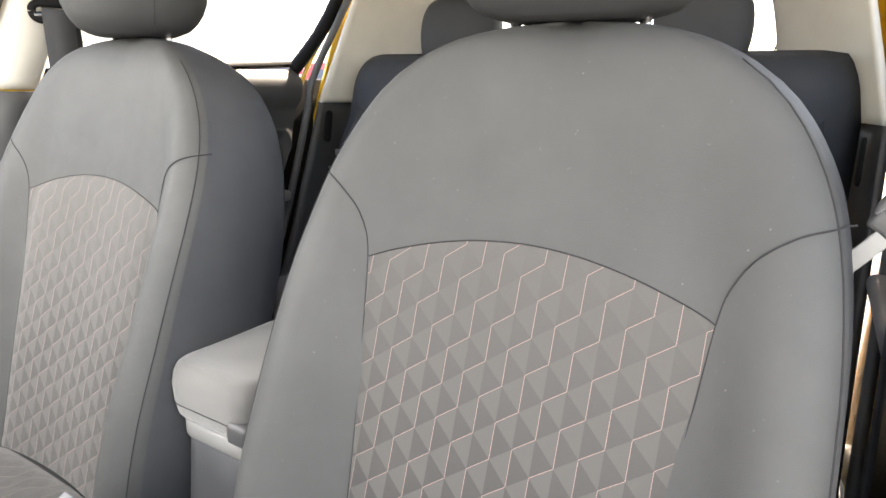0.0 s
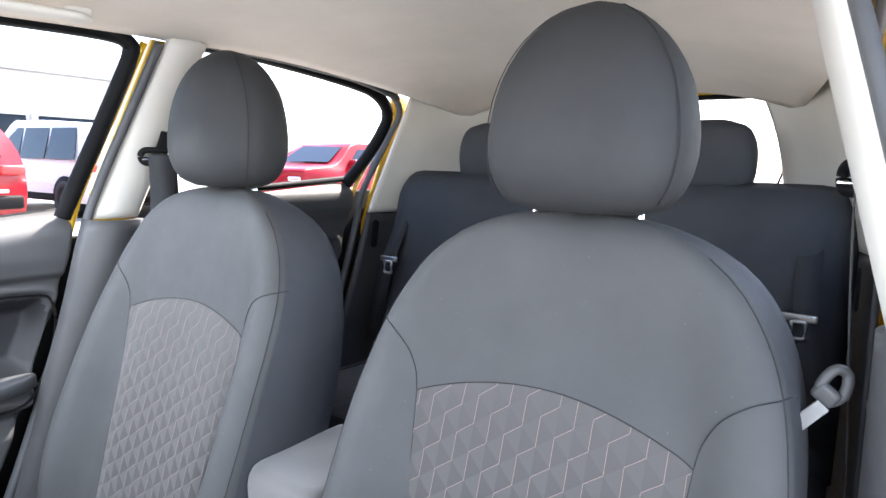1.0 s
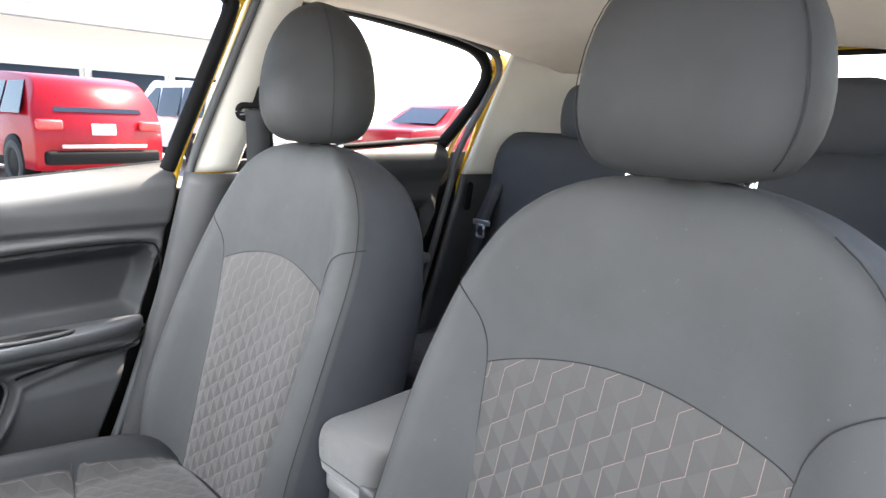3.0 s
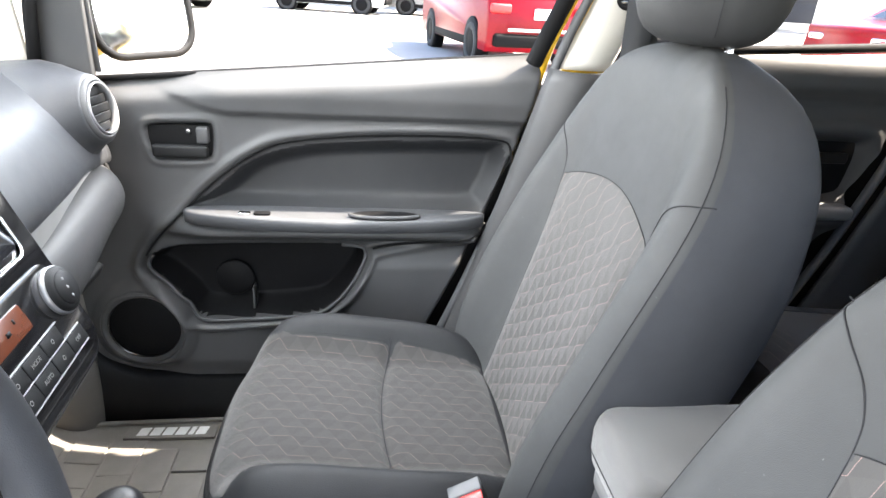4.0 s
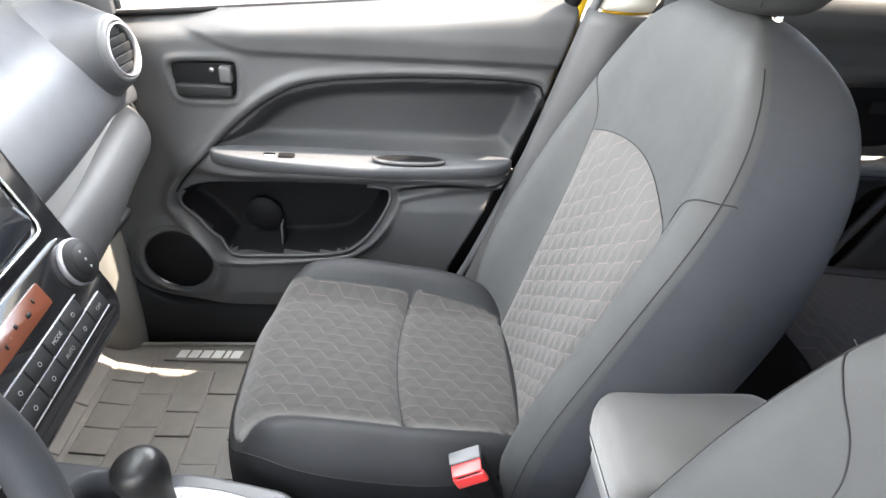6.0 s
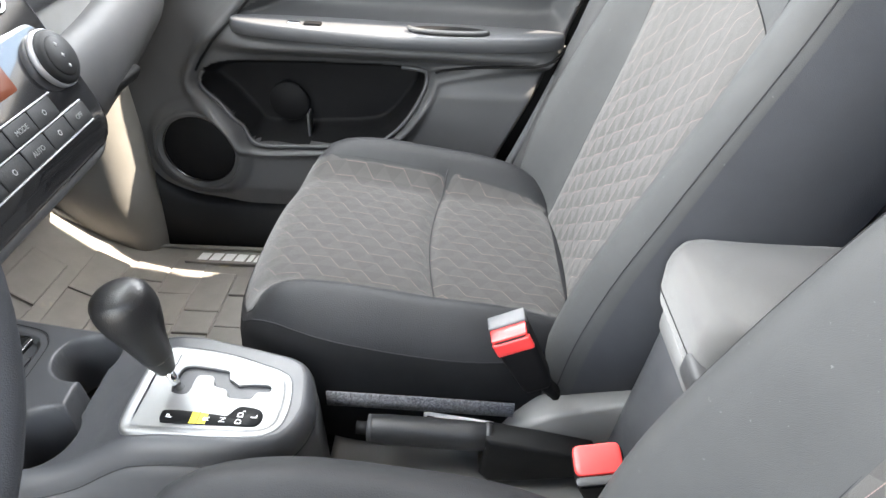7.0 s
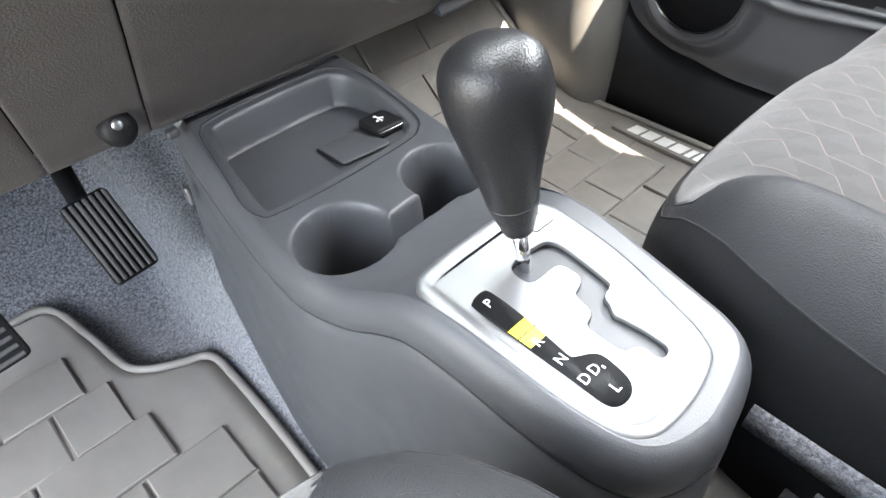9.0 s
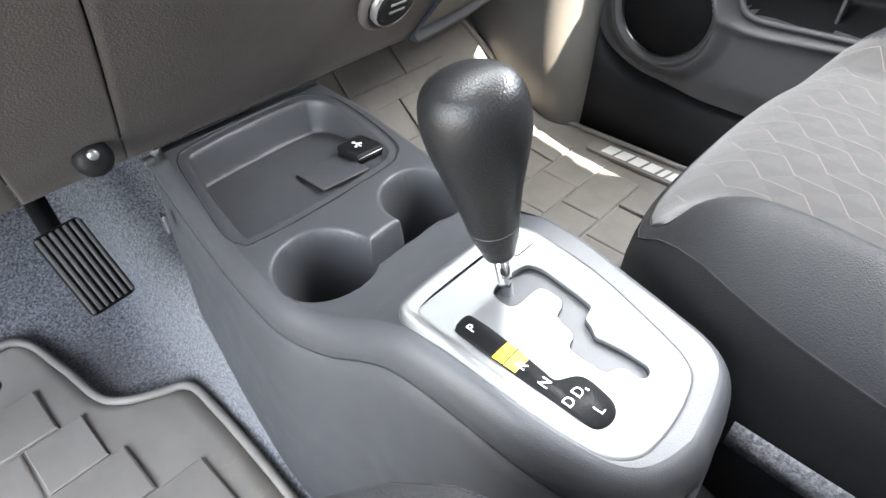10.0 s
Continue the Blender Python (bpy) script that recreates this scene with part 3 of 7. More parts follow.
def floor_and_body():
    # carpeted floor with a raised tunnel and a rise into the footwells
    def z_floor(x, y):
        rise = toe_rise(x, y)
        tunnel = 0.13 * (1 - step01(0.055, 0.10, abs(x + 0.01)))
        return rise + tunnel + 0.003 + 0.002 * math.sin(x * 40) * math.sin(y * 31)
    bm = grid(lambda u, v: Vector((-0.70 + 1.40 * u, -1.05 + 2.75 * v, z_floor(-0.70 + 1.40 * u, -1.05 + 2.75 * v))), 71, 90)
    single("floor", bm, CARPET, "speckled grey carpet covering the car floor", "carpet", kind="structure")
    single("underbody", box((0, 0.35, -0.09), (1.46, 2.9, 0.07), 0.02), BLACK, "black underbody of the car", "underbody", kind="structure")
    bm = grid(lambda u, v: Vector((-0.72 + 1.44 * u, -1.08 + 0.04 * math.sin(v * 3), -0.05 + v * 0.9)), 6, 8)
    single("wall_front", bm, BLACK, "black bulkhead behind the dashboard", "bulkhead", kind="structure", solid=0.03)
    for s, side in ((-1, "passenger"), (1, "driver")):
        b_pillar(s, side)
        c_pillar(s, side)
        # a pillar and roof rail
        root = thing("a_pillar_" + side, (s * 0.6, -0.5, 0.8), "beige windscreen pillar with a dark mirror triangle", "pillar", kind="structure")
        line = [(s * 0.70, -1.02, 0.80), (s * 0.655, -0.70, 0.94), (s * 0.60, -0.35, 1.07), (s * 0.565, -0.08, 1.15)]
        part("trim", tube(smooth_line(line, 8), 0.042, 12, flat=0.7), TRIM, root, "pale beige pillar trim")
        rail = [(s * 0.612, -0.1, 1.17), (s * 0.622, 0.3, 1.205), (s * 0.620, 0.6, 1.215), (s * 0.614, 0.9, 1.214), (s * 0.600, 1.2, 1.19), (s * 0.590, 1.36, 1.155)]
        part("roof_rail", tube(smooth_line(rail, 6), 0.018, 8), YELLOW, root, "yellow painted roof rail")
        part("rail_seal", tube(smooth_line([(p[0] - s * 0.012, p[1], p[2] - 0.014) for p in rail], 6), 0.010, 8), SEAL, root, "grey rubber seal")
        def sill(u, v):
            y = -0.425 + 1.55 * u ** 1.6
            top = sill_top(y)
            k = min(4, int(v * 5 + 0.01))
            x, z = ((0.752, top + 0.004), (0.716, top), (0.704, top - 0.014), (0.7005, top * 0.45), (0.699, -0.01))[k]
            return Vector((s * x, y, z))
        part("door_sill", grid(sill, 60, 5), PLASTIC_DARK, root, "dark plastic sill cover", solid=0.004)

        def kick(u, v):
            a = min(1.0, u / 0.7)
            y = -0.86 + 0.385 * a
            x = 0.668 - 0.030 * step01(0.35, 0.9, a) * step01(-0.05, 0.25, v)
            if u > 0.7:
                b = (u - 0.7) / 0.3 * math.pi / 2
                y += 0.056 * math.sin(b)
                x += 0.066 * (1 - math.cos(b))
            return Vector((s * (x + 0.012 * v), y - 0.03 * max(0.0, v - 0.4), -0.01 + v * 0.66))
        part("kick_panel", grid(kick, 60, 30), KICK, root, "grey moulded kick panel", solid=0.006)
        part("lower_trim", grid(lambda u, v: Vector((s * (0.672 + 0.03 * u - 0.05 * v), -0.408 - 0.40 * u, 0.775 + 0.25 * v)), 8, 8), TRIM, root, "pale beige lower pillar trim", solid=0.01)
        part("trim_seal", tube([(s * 0.668, -0.404, 0.775), (s * 0.655, -0.390, 0.86), (s * 0.640, -0.372, 0.96)], 0.011, 8), BLACK, root, "black seal beside the mirror triangle")
    # windscreen
    bm = grid(lambda u, v: Vector(((u * 2 - 1) * (0.68 - 0.13 * v), -1.04 + 0.95 * v - 0.06 * (1 - (u * 2 - 1) ** 2), 0.80 + 0.36 * v + 0.03 * math.sin(math.pi * v))), 20, 12)
    pane = single("window_front", bm, GLASS, "clear laminated windscreen glass", "windscreen", kind="structure")
    pane.visible_shadow = False
    bm = grid(lambda u, v: Vector(((u * 2 - 1) * 0.74, -1.9 + 0.85 * v, 0.62 + 0.17 * v - 0.05 * (u * 2 - 1) ** 2)), 14, 10)
    single("bonnet", bm, YELLOW, "yellow painted bonnet in front of the windscreen", "bonnet", kind="structure", solid=0.01)


# ---- seats ----
BACK_Y = curve((0.22, 0.345), (0.3, 0.372), (0.45, 0.415), (0.55, 0.447), (0.65, 0.477), (0.72, 0.497), (0.8, 0.517), (0.8529, 0.53), (0.8881, 0.548), (0.904, 0.575))
BACK_BOLSTER = curve((0.22, 0.03), (0.35, 0.058), (0.45, 0.063), (0.55, 0.055), (0.65, 0.04), (0.75, 0.02), (0.8176, 0.008), (0.8881, 0))
BACK_REAR = curve((0.22, 0.495), (0.35, 0.538), (0.508, 0.588), (0.615, 0.622), (0.732, 0.642), (0.8062, 0.646), (0.8555, 0.636), (0.8925, 0.606), (0.904, 0.585))
BACK_W = curve((0.22, 0.228), (0.35, 0.243), (0.5, 0.250), (0.65, 0.246), (0.72, 0.2375), (0.77, 0.225), (0.81, 0.206), (0.845, 0.180), (0.872, 0.146), (0.89, 0.108), (0.9, 0.066), (0.904, 0.025))
BACK_ROLL = curve((0.22, 0.04), (0.45, 0.034), (0.65, 0.024), (0.8, 0.02), (0.8881, 0.012), (0.904, 0))
PANEL_W = curve((0.28, 0.128), (0.45, 0.138), (0.58, 0.152), (0.68, 0.161))


def back_front(x, z):
    """Depth of the backrest's front at a place across and a height."""
    r = min(1.0, abs(x) / BACK_W(z))
    y = BACK_Y(z) - BACK_BOLSTER(z) * step01(0.60, 0.86, r) + 0.004 * math.cos(min(1, r * 1.4) * math.pi)
    if r > 0.86:
        y += BACK_ROLL(z) * (1 - math.sqrt(max(0.0, 1 - ((r - 0.86) / 0.14) ** 2)))
    return y


def backrest_mesh():
    rings = []
    levels = [0.22 + 0.65 * k / 44 for k in range(45)] + [0.877, 0.884, 0.890, 0.895, 0.899, 0.902, 0.904]
    for z in levels:
        w, rear = BACK_W(z), BACK_REAR(z)
        ring = []
        for k in range(33):
            r = math.sin((k / 32 * 2 - 1) * math.pi / 2)
            ring.append(Vector((r * w, back_front(r * w, z), z)))
        y1 = ring[-1].y
        lip = min(0.022, (rear - y1) * 0.4)
        for k in range(1, 5):
            ring.append(Vector((w + 0.004 * math.sin(math.pi * k / 5), y1 + (rear - lip - y1) * k / 5, z)))
        for k in range(17):
            r = math.cos(k / 16 * math.pi)
            ring.append(Vector((r * w, rear - lip + lip * math.sqrt(max(0, 1 - r**6)), z)))
        for k in range(4, 0, -1):
            ring.append(Vector((-w - 0.004 * math.sin(math.pi * k / 5), y1 + (rear - lip - y1) * k / 5, z)))
        rings.append(ring)
    n = len(rings[0])
    front, cover = bmesh.new(), bmesh.new()
    for bm, want in ((front, True), (cover, False)):
        vs = [[bm.verts.new(p) for p in r] for r in rings]
        for j in range(len(rings) - 1):
            for i in range(n):
                top = levels[j] > 0.893
                if (i < 32 or top) == want:
                    bm.faces.new((vs[j][i], vs[j][(i + 1) % n], vs[j + 1][(i + 1) % n], vs[j + 1][i]))
        if want:
            bm.faces.new(vs[-1])
        else:
            bm.faces.new(vs[0][::-1])
        bmesh.ops.delete(bm, geom=[v for v in bm.verts if not v.link_faces], context="VERTS")
    return front, cover


def back_panel_top(x):
    return 0.712 - 0.032 * (abs(x) / 0.161) ** 2.0


CUSH_Z = curve((-0.09, 0.318), (-0.05, 0.336), (0.0, 0.348), (0.08, 0.343), (0.19, 0.328), (0.30, 0.318), (0.42, 0.31))
CUSH_C, CUSH_A, CUSH_B, CUSH_P = 0.165, 0.248, 0.250, 2.9


def cushion_edge(x, y):
    return ((abs(x) / CUSH_A) ** CUSH_P + (abs(y - CUSH_C) / CUSH_B) ** CUSH_P) ** (1 / CUSH_P)


def crease_at(x):
    return 0.200 - 0.022 * (1 - (x / 0.17) ** 2)


def cushion_top(x, y):
    r = min(1.0, cushion_edge(x, y))
    z = CUSH_Z(y) + 0.055 * step01(0.125, 0.195, abs(x)) * step01(-0.11, 0.02, y)
    if abs(x) < 0.18:
        d = (y - crease_at(x)) / 0.010
        z -= 0.010 * math.exp(-d * d) * (1 - step01(0.15, 0.18, abs(x)))
    if r > 0.72:
        z -= 0.075 * (1 - math.sqrt(max(0.0, 1 - ((r - 0.72) / 0.28) ** 2)))
    return z


def cushion_mesh():
    n = 72
    rings = []
    for k in range(1, 31):
        r = math.sin(k / 30 * math.pi / 2)
        ring = []
        for i in range(n):
            a = 2 * math.pi * i / n
            c, s = math.cos(a), math.sin(a)
            q = (abs(c / CUSH_A) ** CUSH_P + abs(s / CUSH_B) ** CUSH_P) ** (-1 / CUSH_P)
            x, y = c * q * r, CUSH_C + s * q * r
            ring.append(Vector((x, y, cushion_top(x, y))))
        rings.append(ring)
    return rings, n


def headrest_mesh(w_table, d_table, zs, yc, lean=0.0, power=2.5):
    rings = []
    for z in zs:
        w, d = w_table(z), d_table(z)
        ring = []
        for i in range(36):
            a = 2 * math.pi * i / 36
            c, s = math.cos(a), math.sin(a)
            ring.append(Vector((math.copysign(abs(c) ** (2 / power), c) * w, yc + lean * (z - zs[0]) + math.copysign(abs(s) ** (2 / power), s) * d, z)))
        rings.append(ring)
    return loft(rings)


def put(bm, x=0.0, y=0.0, z=0.0):
    bm.transform(Matrix.Translation((x, y, z)))
    return bm


def front_seat(x0):
    root = thing("front_seat", (x0, 0.16, 0.0), "grey vinyl front seat with patterned cloth inserts and pink zigzag stitching", "car seat", "front seats")
    face, cover = backrest_mesh()
    back = part("backrest", put(face, x0), VINYL, root, "smooth grey vinyl backrest")
    part("back_cover", put(cover, x0), VINYL_SIDE, back, "darker cloth cover on the sides and back")

    def panel(u, v):
        z0 = 0.285
        a = (u * 2 - 1)
        top = back_panel_top(a * 0.161)
        z = z0 + (top - z0) * v
        x = a * PANEL_W(min(z, 0.68))
        edge = max(abs(a), abs(v * 2 - 1)) ** 14
        puff = 0.0035 * (1 - edge)
        return Vector((x, back_front(x, z) - 0.0006 - puff, z))
    part("cloth_panel", put(grid(panel, 41, 61, uv=lambda u, v: (panel(u, v).x, panel(u, v).z * 1.06)), x0), CLOTH_BACK, back, "grey triangle-patterned cloth with pink zigzag threads")
    line = []
    for k in range(41):
        a = -1 + 2 * k / 40
        line.append(panel((a + 1) / 2, 1.0) + Vector((0, -0.0005, 0)))
    left = [panel(0, v / 30) for v in range(31)]
    right = [panel(1, v / 30) for v in range(30, -1, -1)]
    part("panel_seam", put(tube(left + line[1:-1] + right, 0.0006, 6, up=(0, 1, 0)), x0), STITCH, back, "dark stitched seam")
    for s in (-1, 1):
        pts = [(s * 0.161, 0.68), (s * 0.166, 0.705), (s * 0.180, 0.732), (s * 0.205, 0.752), (s * 0.236, 0.760)]
        pts3 = []
        for p in smooth_line([(a, 0, b) for a, b in pts], 8):
            pts3.append(Vector((p.x, back_front(p.x, p.z) - 0.0006, p.z)))
        part("shoulder_seam", put(tube(pts3, 0.0007, 6, up=(0, 1, 0)), x0), STITCH, back, "dark stitched seam")
        pts3 = []
        for k in range(40):
            z = 0.25 + k / 39 * 0.620
            x = s * BACK_W(z) * 0.985
            pts3.append(Vector((x, back_front(x, z) - 0.0004, z)))
        part("side_seam", put(tube(pts3, 0.0007, 6, up=(0, 1, 0)), x0), STITCH, back, "dark stitched side seam")
    rings, n = cushion_mesh()
    edge_ring = 25
    bm = loft(rings[:edge_ring + 1][::-1], caps=False)
    inner = [v for v in bm.verts if math.hypot(v.co.x, v.co.y - CUSH_C) < 0.019]
    bm.faces.new(sorted(inner, key=lambda v: math.atan2(v.co.y - CUSH_C, v.co.x)))
    cush = part("seat_cushion", put(bm, x0), CUSHION_TOP_SHADED, root, "dark leathercloth cushion with raised bolsters, shade included in its colour")
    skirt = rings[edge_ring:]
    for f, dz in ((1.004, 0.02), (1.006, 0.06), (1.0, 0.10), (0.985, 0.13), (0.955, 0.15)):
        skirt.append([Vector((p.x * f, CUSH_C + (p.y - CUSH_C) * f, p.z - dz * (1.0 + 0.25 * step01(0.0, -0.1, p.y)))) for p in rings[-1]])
    # woven skirt, its side shade put into the base colour
    part("cushion_skirt", put(loft(skirt, caps=False), x0), CUSHION_SIDE_SHADED, root, "dark woven cushion side, shade deepening its colour to near-black")
    part("cushion_seam", put(tube([p + Vector((0, 0, 0.0002)) for p in rings[edge_ring]], 0.0008, 6, True), x0), STITCH, cush, "dark stitched cushion seam")

    def insert(u, v):
        a = u * 2 - 1
        y = -0.0700 + v * 0.4400
        room = CUSH_A * max(0.0, 0.955 ** CUSH_P - (abs(y - CUSH_C) / CUSH_B) ** CUSH_P) ** (1 / CUSH_P)
        half = min(0.162 + 0.03 * step01(0.03, -0.06, y) - 0.015 * step01(0.2, 0.37, y), room)
        x = a * half
        edge = max(abs(a), abs(v * 2 - 1)) ** 14
        return Vector((x, y, cushion_top(x, y) + 0.0035 * (1 - edge) - 0.0008))
    part("cloth_panel", put(grid(insert, 41, 81, uv=lambda u, v: (insert(u, v).x, v * 0.47)), x0), CLOTH_CUSHION, cush, "grey zigzag-stitched cloth insert")
    rim = [insert(0, k / 40) for k in range(41)]
    part("insert_seam", put(tube(rim, 0.0007, 6), x0), STITCH, cush, "dark stitched seam")
    rim = [insert(1, k / 40) for k in range(41)]
    part("insert_seam", put(tube(rim, 0.0007, 6), x0), STITCH, cush, "dark stitched seam")
    bm = tube([Vector((k / 20 * 0.33 - 0.165, crease_at(k / 20 * 0.33 - 0.165), cushion_top(k / 20 * 0.33 - 0.165, crease_at(k / 20 * 0.33 - 0.165)) + 0.0030)) for k in range(21)], 0.0011, 6)
    part("cross_seam", put(bm, x0), STITCH, cush, "dark stitched cross seam")
    # head restraint
    w = curve((0.905, 0.066), (0.912, 0.091), (0.935, 0.110), (0.97, 0.119), (1.01, 0.117), (1.05, 0.107), (1.085, 0.088), (1.11, 0.065), (1.128, 0.037), (1.136, 0.010))
    d = curve((0.905, 0.040), (0.92, 0.062), (0.955, 0.078), (1.01, 0.078), (1.06, 0.070), (1.10, 0.054), (1.125, 0.033), (1.136, 0.008))
    zs = [0.905, 0.908, 0.912, 0.918, 0.926, 0.935, 0.95, 0.97, 0.99, 1.01, 1.03, 1.05, 1.068, 1.085, 1.098, 1.11, 1.12, 1.128, 1.133, 1.136]
    rest = part("headrest", put(headrest_mesh(w, d, zs, 0.575, 0.03, 2.35), x0), HEADREST_SHADED, root, "padded headrest in grey vinyl, darkened in colour for shade")
    for s in (-1, 1):
        pts = [(s * w(z) * 0.93, 0.575 + 0.03 * (z - 0.905) - d(z) * 0.52, z) for z in zs[3:-2]]
        part("headrest_seam", put(tube(pts, 0.0007, 6, up=(0, 1, 0)), x0), STITCH, rest)
        part("headrest_post", put(tube([(s * 0.062, 0.585, 0.86), (s * 0.062, 0.582, 0.93)], 0.006, 10), x0), CHROME, rest, "chrome headrest post")
        part("post_guide", put(box((s * 0.062, 0.584, 0.915), (0.035, 0.024, 0.014), 0.004), x0), BLACK, back, "black post guide")
    # runners and trim under the cushion
    for s in (-1, 1):
        part("seat_rail", put(box((s * 0.19, 0.17, 0.045), (0.04, 0.46, 0.10), 0.008), x0), PLASTIC_DARK, root, "black seat runner")
        side = outline2([(0.275, 0.150), (0.285, 0.200), (0.33, 0.236), (0.40, 0.262), (0.47, 0.275), (0.515, 0.262), (0.515, 0.19), (0.46, 0.135), (0.36, 0.125)], 4)
        rings = [[Vector((s * (0.222 + dx * 0.7), 0.395 + (a - 0.395) * f, 0.235 + (b - 0.20) * f)) for a, b in side] for dx, f in ((0.0, 0.9), (0.004, 0.98), (0.012, 1.0), (0.048, 1.0), (0.056, 0.98), (0.060, 0.92))]
        part("hinge_cover", put(loft(rings), x0), DASH_GREY, root, "grey plastic hinge cover")
    part("seat_pan", put(box((0, 0.18, 0.165), (0.42, 0.42, 0.10), 0.02), x0), BLACK, root, "black seat pan")
    return root


def rear_bench():
    root = thing("rear_bench", (0, 1.2, 0.1), "dark grey rear bench with patterned cloth inserts", "bench seat")

    def ctop(x, y):
        e = min(1.0, abs(x) / 0.60)
        z = 0.392 + 0.02 * step01(1.2, 0.85, y)
        z += 0.012 * math.cos((abs(x) - 0.3) / 0.3 * math.pi)
        z -= 0.05 * (1 - math.sqrt(max(0, 1 - max(0, (e - 0.85) / 0.15) ** 2)))
        f = max(0.0, (0.90 - y) / 0.09)
        z -= 0.045 * (1 - math.sqrt(max(0, 1 - min(1, f) ** 2)))
        return z

    def cush(u, v):
        x = (u * 2 - 1) * 0.60
        if v < 0.25:
            return Vector((x, 0.812 + 0.01 * math.sin(v * 12), 0.14 + (ctop(x, 0.812) - 0.14) * v / 0.25))
        y = 0.812 + (v - 0.25) / 0.75 * 0.52
        return Vector((x, y, ctop(x, y)))
    c = part("seat_cushion", grid(cush, 61, 50), VINYL_SIDE, root, "dark grey bench cushion", solid=0.01)
    for s in (-1, 1):
        def ins(u, v):
            x = s * 0.30 + (u * 2 - 1) * 0.205
            y = 0.818 + v * 0.43
            return Vector((x, y, ctop(x, y) + 0.003))
        part("cloth_panel", grid(ins, 21, 31, uv=lambda u, v: (v * 0.42, u * 0.38)), CLOTH_CUSHION, c, "grey zigzag-stitched cloth insert")
        part("insert_seam", tube([ins(0, k / 20) for k in range(21)], 0.002, 6), STITCH, c)
        part("insert_seam", tube([ins(1, k / 20) for k in range(21)], 0.002, 6), STITCH, c)

    def yb(x, z):
        e = min(1.0, abs(x) / 0.555)
        y = 1.27 + 0.15 * (z - 0.36) / 0.53
        y -= 0.014 * math.cos((abs(x) - 0.3) / 0.28 * math.pi) * (1 - step01(0.6, 0.85, z))
        y += 0.04 * (1 - math.sqrt(max(0, 1 - max(0, (e - 0.9) / 0.1) ** 2)))
        y += 0.05 * (1 - math.sqrt(max(0, 1 - max(0.0, min(1.0, (z - 0.835) / 0.042)) ** 2)))
        return y
    b = part("backrest", grid(lambda u, v: Vector(((u * 2 - 1) * 0.555, yb((u * 2 - 1) * 0.555, 0.33 + v * 0.545), 0.33 + v * 0.545)), 61, 50), VINYL_SIDE, root, "dark grey bench backrest", solid=0.06, offset=1.0)
    part("backrest_top", box((0, 1.475, 0.838), (1.10, 0.06, 0.06), 0.02), VINYL_SIDE, b)
    for s in (-1, 1):
        def pan(u, v):
            a = u * 2 - 1
            x = s * 0.315 + a * 0.185
            z = 0.34 + (0.345 - 0.05 * abs(a) ** 2.2) * v
            return Vector((x, yb(x, z) - 0.003, z))
        part("cloth_panel", grid(pan, 25, 31, uv=lambda u, v: (u * 0.37, 0.36 + v * 0.34)), CLOTH_BACK, b, "triangle-patterned cloth panel")
        part("panel_seam", tube([pan(k / 24, 1.0) for k in range(25)], 0.002, 6, up=(0, 1, 0)), STITCH, b)
        part("panel_seam", tube([pan(0 if s < 0 else 1, k / 24) for k in range(25)], 0.002, 6, up=(0, 1, 0)), STITCH, b)
        w = curve((0.905, 0.080), (0.915, 0.100), (0.95, 0.110), (1.0, 0.110), (1.035, 0.100), (1.058, 0.08), (1.07, 0.04))
        d = curve((0.905, 0.030), (0.92, 0.048), (0.97, 0.055), (1.03, 0.048), (1.058, 0.035), (1.07, 0.015))
        h = part("headrest", put(headrest_mesh(w, d, [0.905, 0.909, 0.915, 0.93, 0.95, 0.975, 1.0, 1.02, 1.035, 1.048, 1.058, 1.066, 1.07], 1.45, 0.0, 3.0), s * 0.285), VINYL_SIDE, root, "dark grey rear headrest")
        for q in (-1, 1):
            part("headrest_post", tube([(s * 0.285 + q * 0.05, 1.455, 0.87), (s * 0.285 + q * 0.05, 1.452, 0.93)], 0.005, 8), CHROME, h, "chrome post")
        part("release_loop", box((s * 0.50, 1.45, 0.893), (0.06, 0.03, 0.008), 0.003), BLACK, b, "black release tab")
    return root


# ---- doors ----
def inside(poly, y, z):
    """Signed distance to an outline in the door's plane: below zero inside."""
    best, hit = 1e9, False
    n = len(poly)
    for i in range(n):
        (ay, az), (by, bz) = poly[i], poly[(i + 1) % n]
        dy, dz = by - ay, bz - az
        t = max(0.0, min(1.0, ((y - ay) * dy + (z - az) * dz) / (dy * dy + dz * dz + 1e-12)))
        best = min(best, math.hypot(y - ay - t * dy, z - az - t * dz))
        if (az > z) != (bz > z) and y < (by - ay) * (z - az) / (bz - az + 1e-12) + ay:
            hit = not hit
    return -best if hit else best


def outline2(points, steps=5):
    return [(p.x, p.y) for p in smooth_line([(a, b, 0) for a, b in points], steps, True)]


ARM_RECESS = outline2([(-0.200, 0.520), (-0.150, 0.562), (-0.07, 0.628), (0.03, 0.660), (0.16, 0.672), (0.30, 0.677), (0.405, 0.678), (0.430, 0.665), (0.434, 0.62), (0.41, 0.56), (0.375, 0.520), (0.2, 0.515), (0.0, 0.512)])
POCKET = outline2([(-0.283, 0.395), (-0.265, 0.425), (-0.20, 0.442), (0.0, 0.448), (0.12, 0.446), (0.152, 0.430), (0.128, 0.372), (0.09, 0.325), (0.04, 0.300), (-0.10, 0.288), (-0.185, 0.288), (-0.215, 0.325), (-0.25, 0.365)])
SPEAKER = (-0.302, 0.262)
HANDLE = outline2([(-0.252, 0.680), (-0.236, 0.689), (-0.190, 0.692), (-0.144, 0.693), (-0.133, 0.683), (-0.137, 0.636), (-0.150, 0.625), (-0.200, 0.622), (-0.236, 0.624), (-0.248, 0.645)])
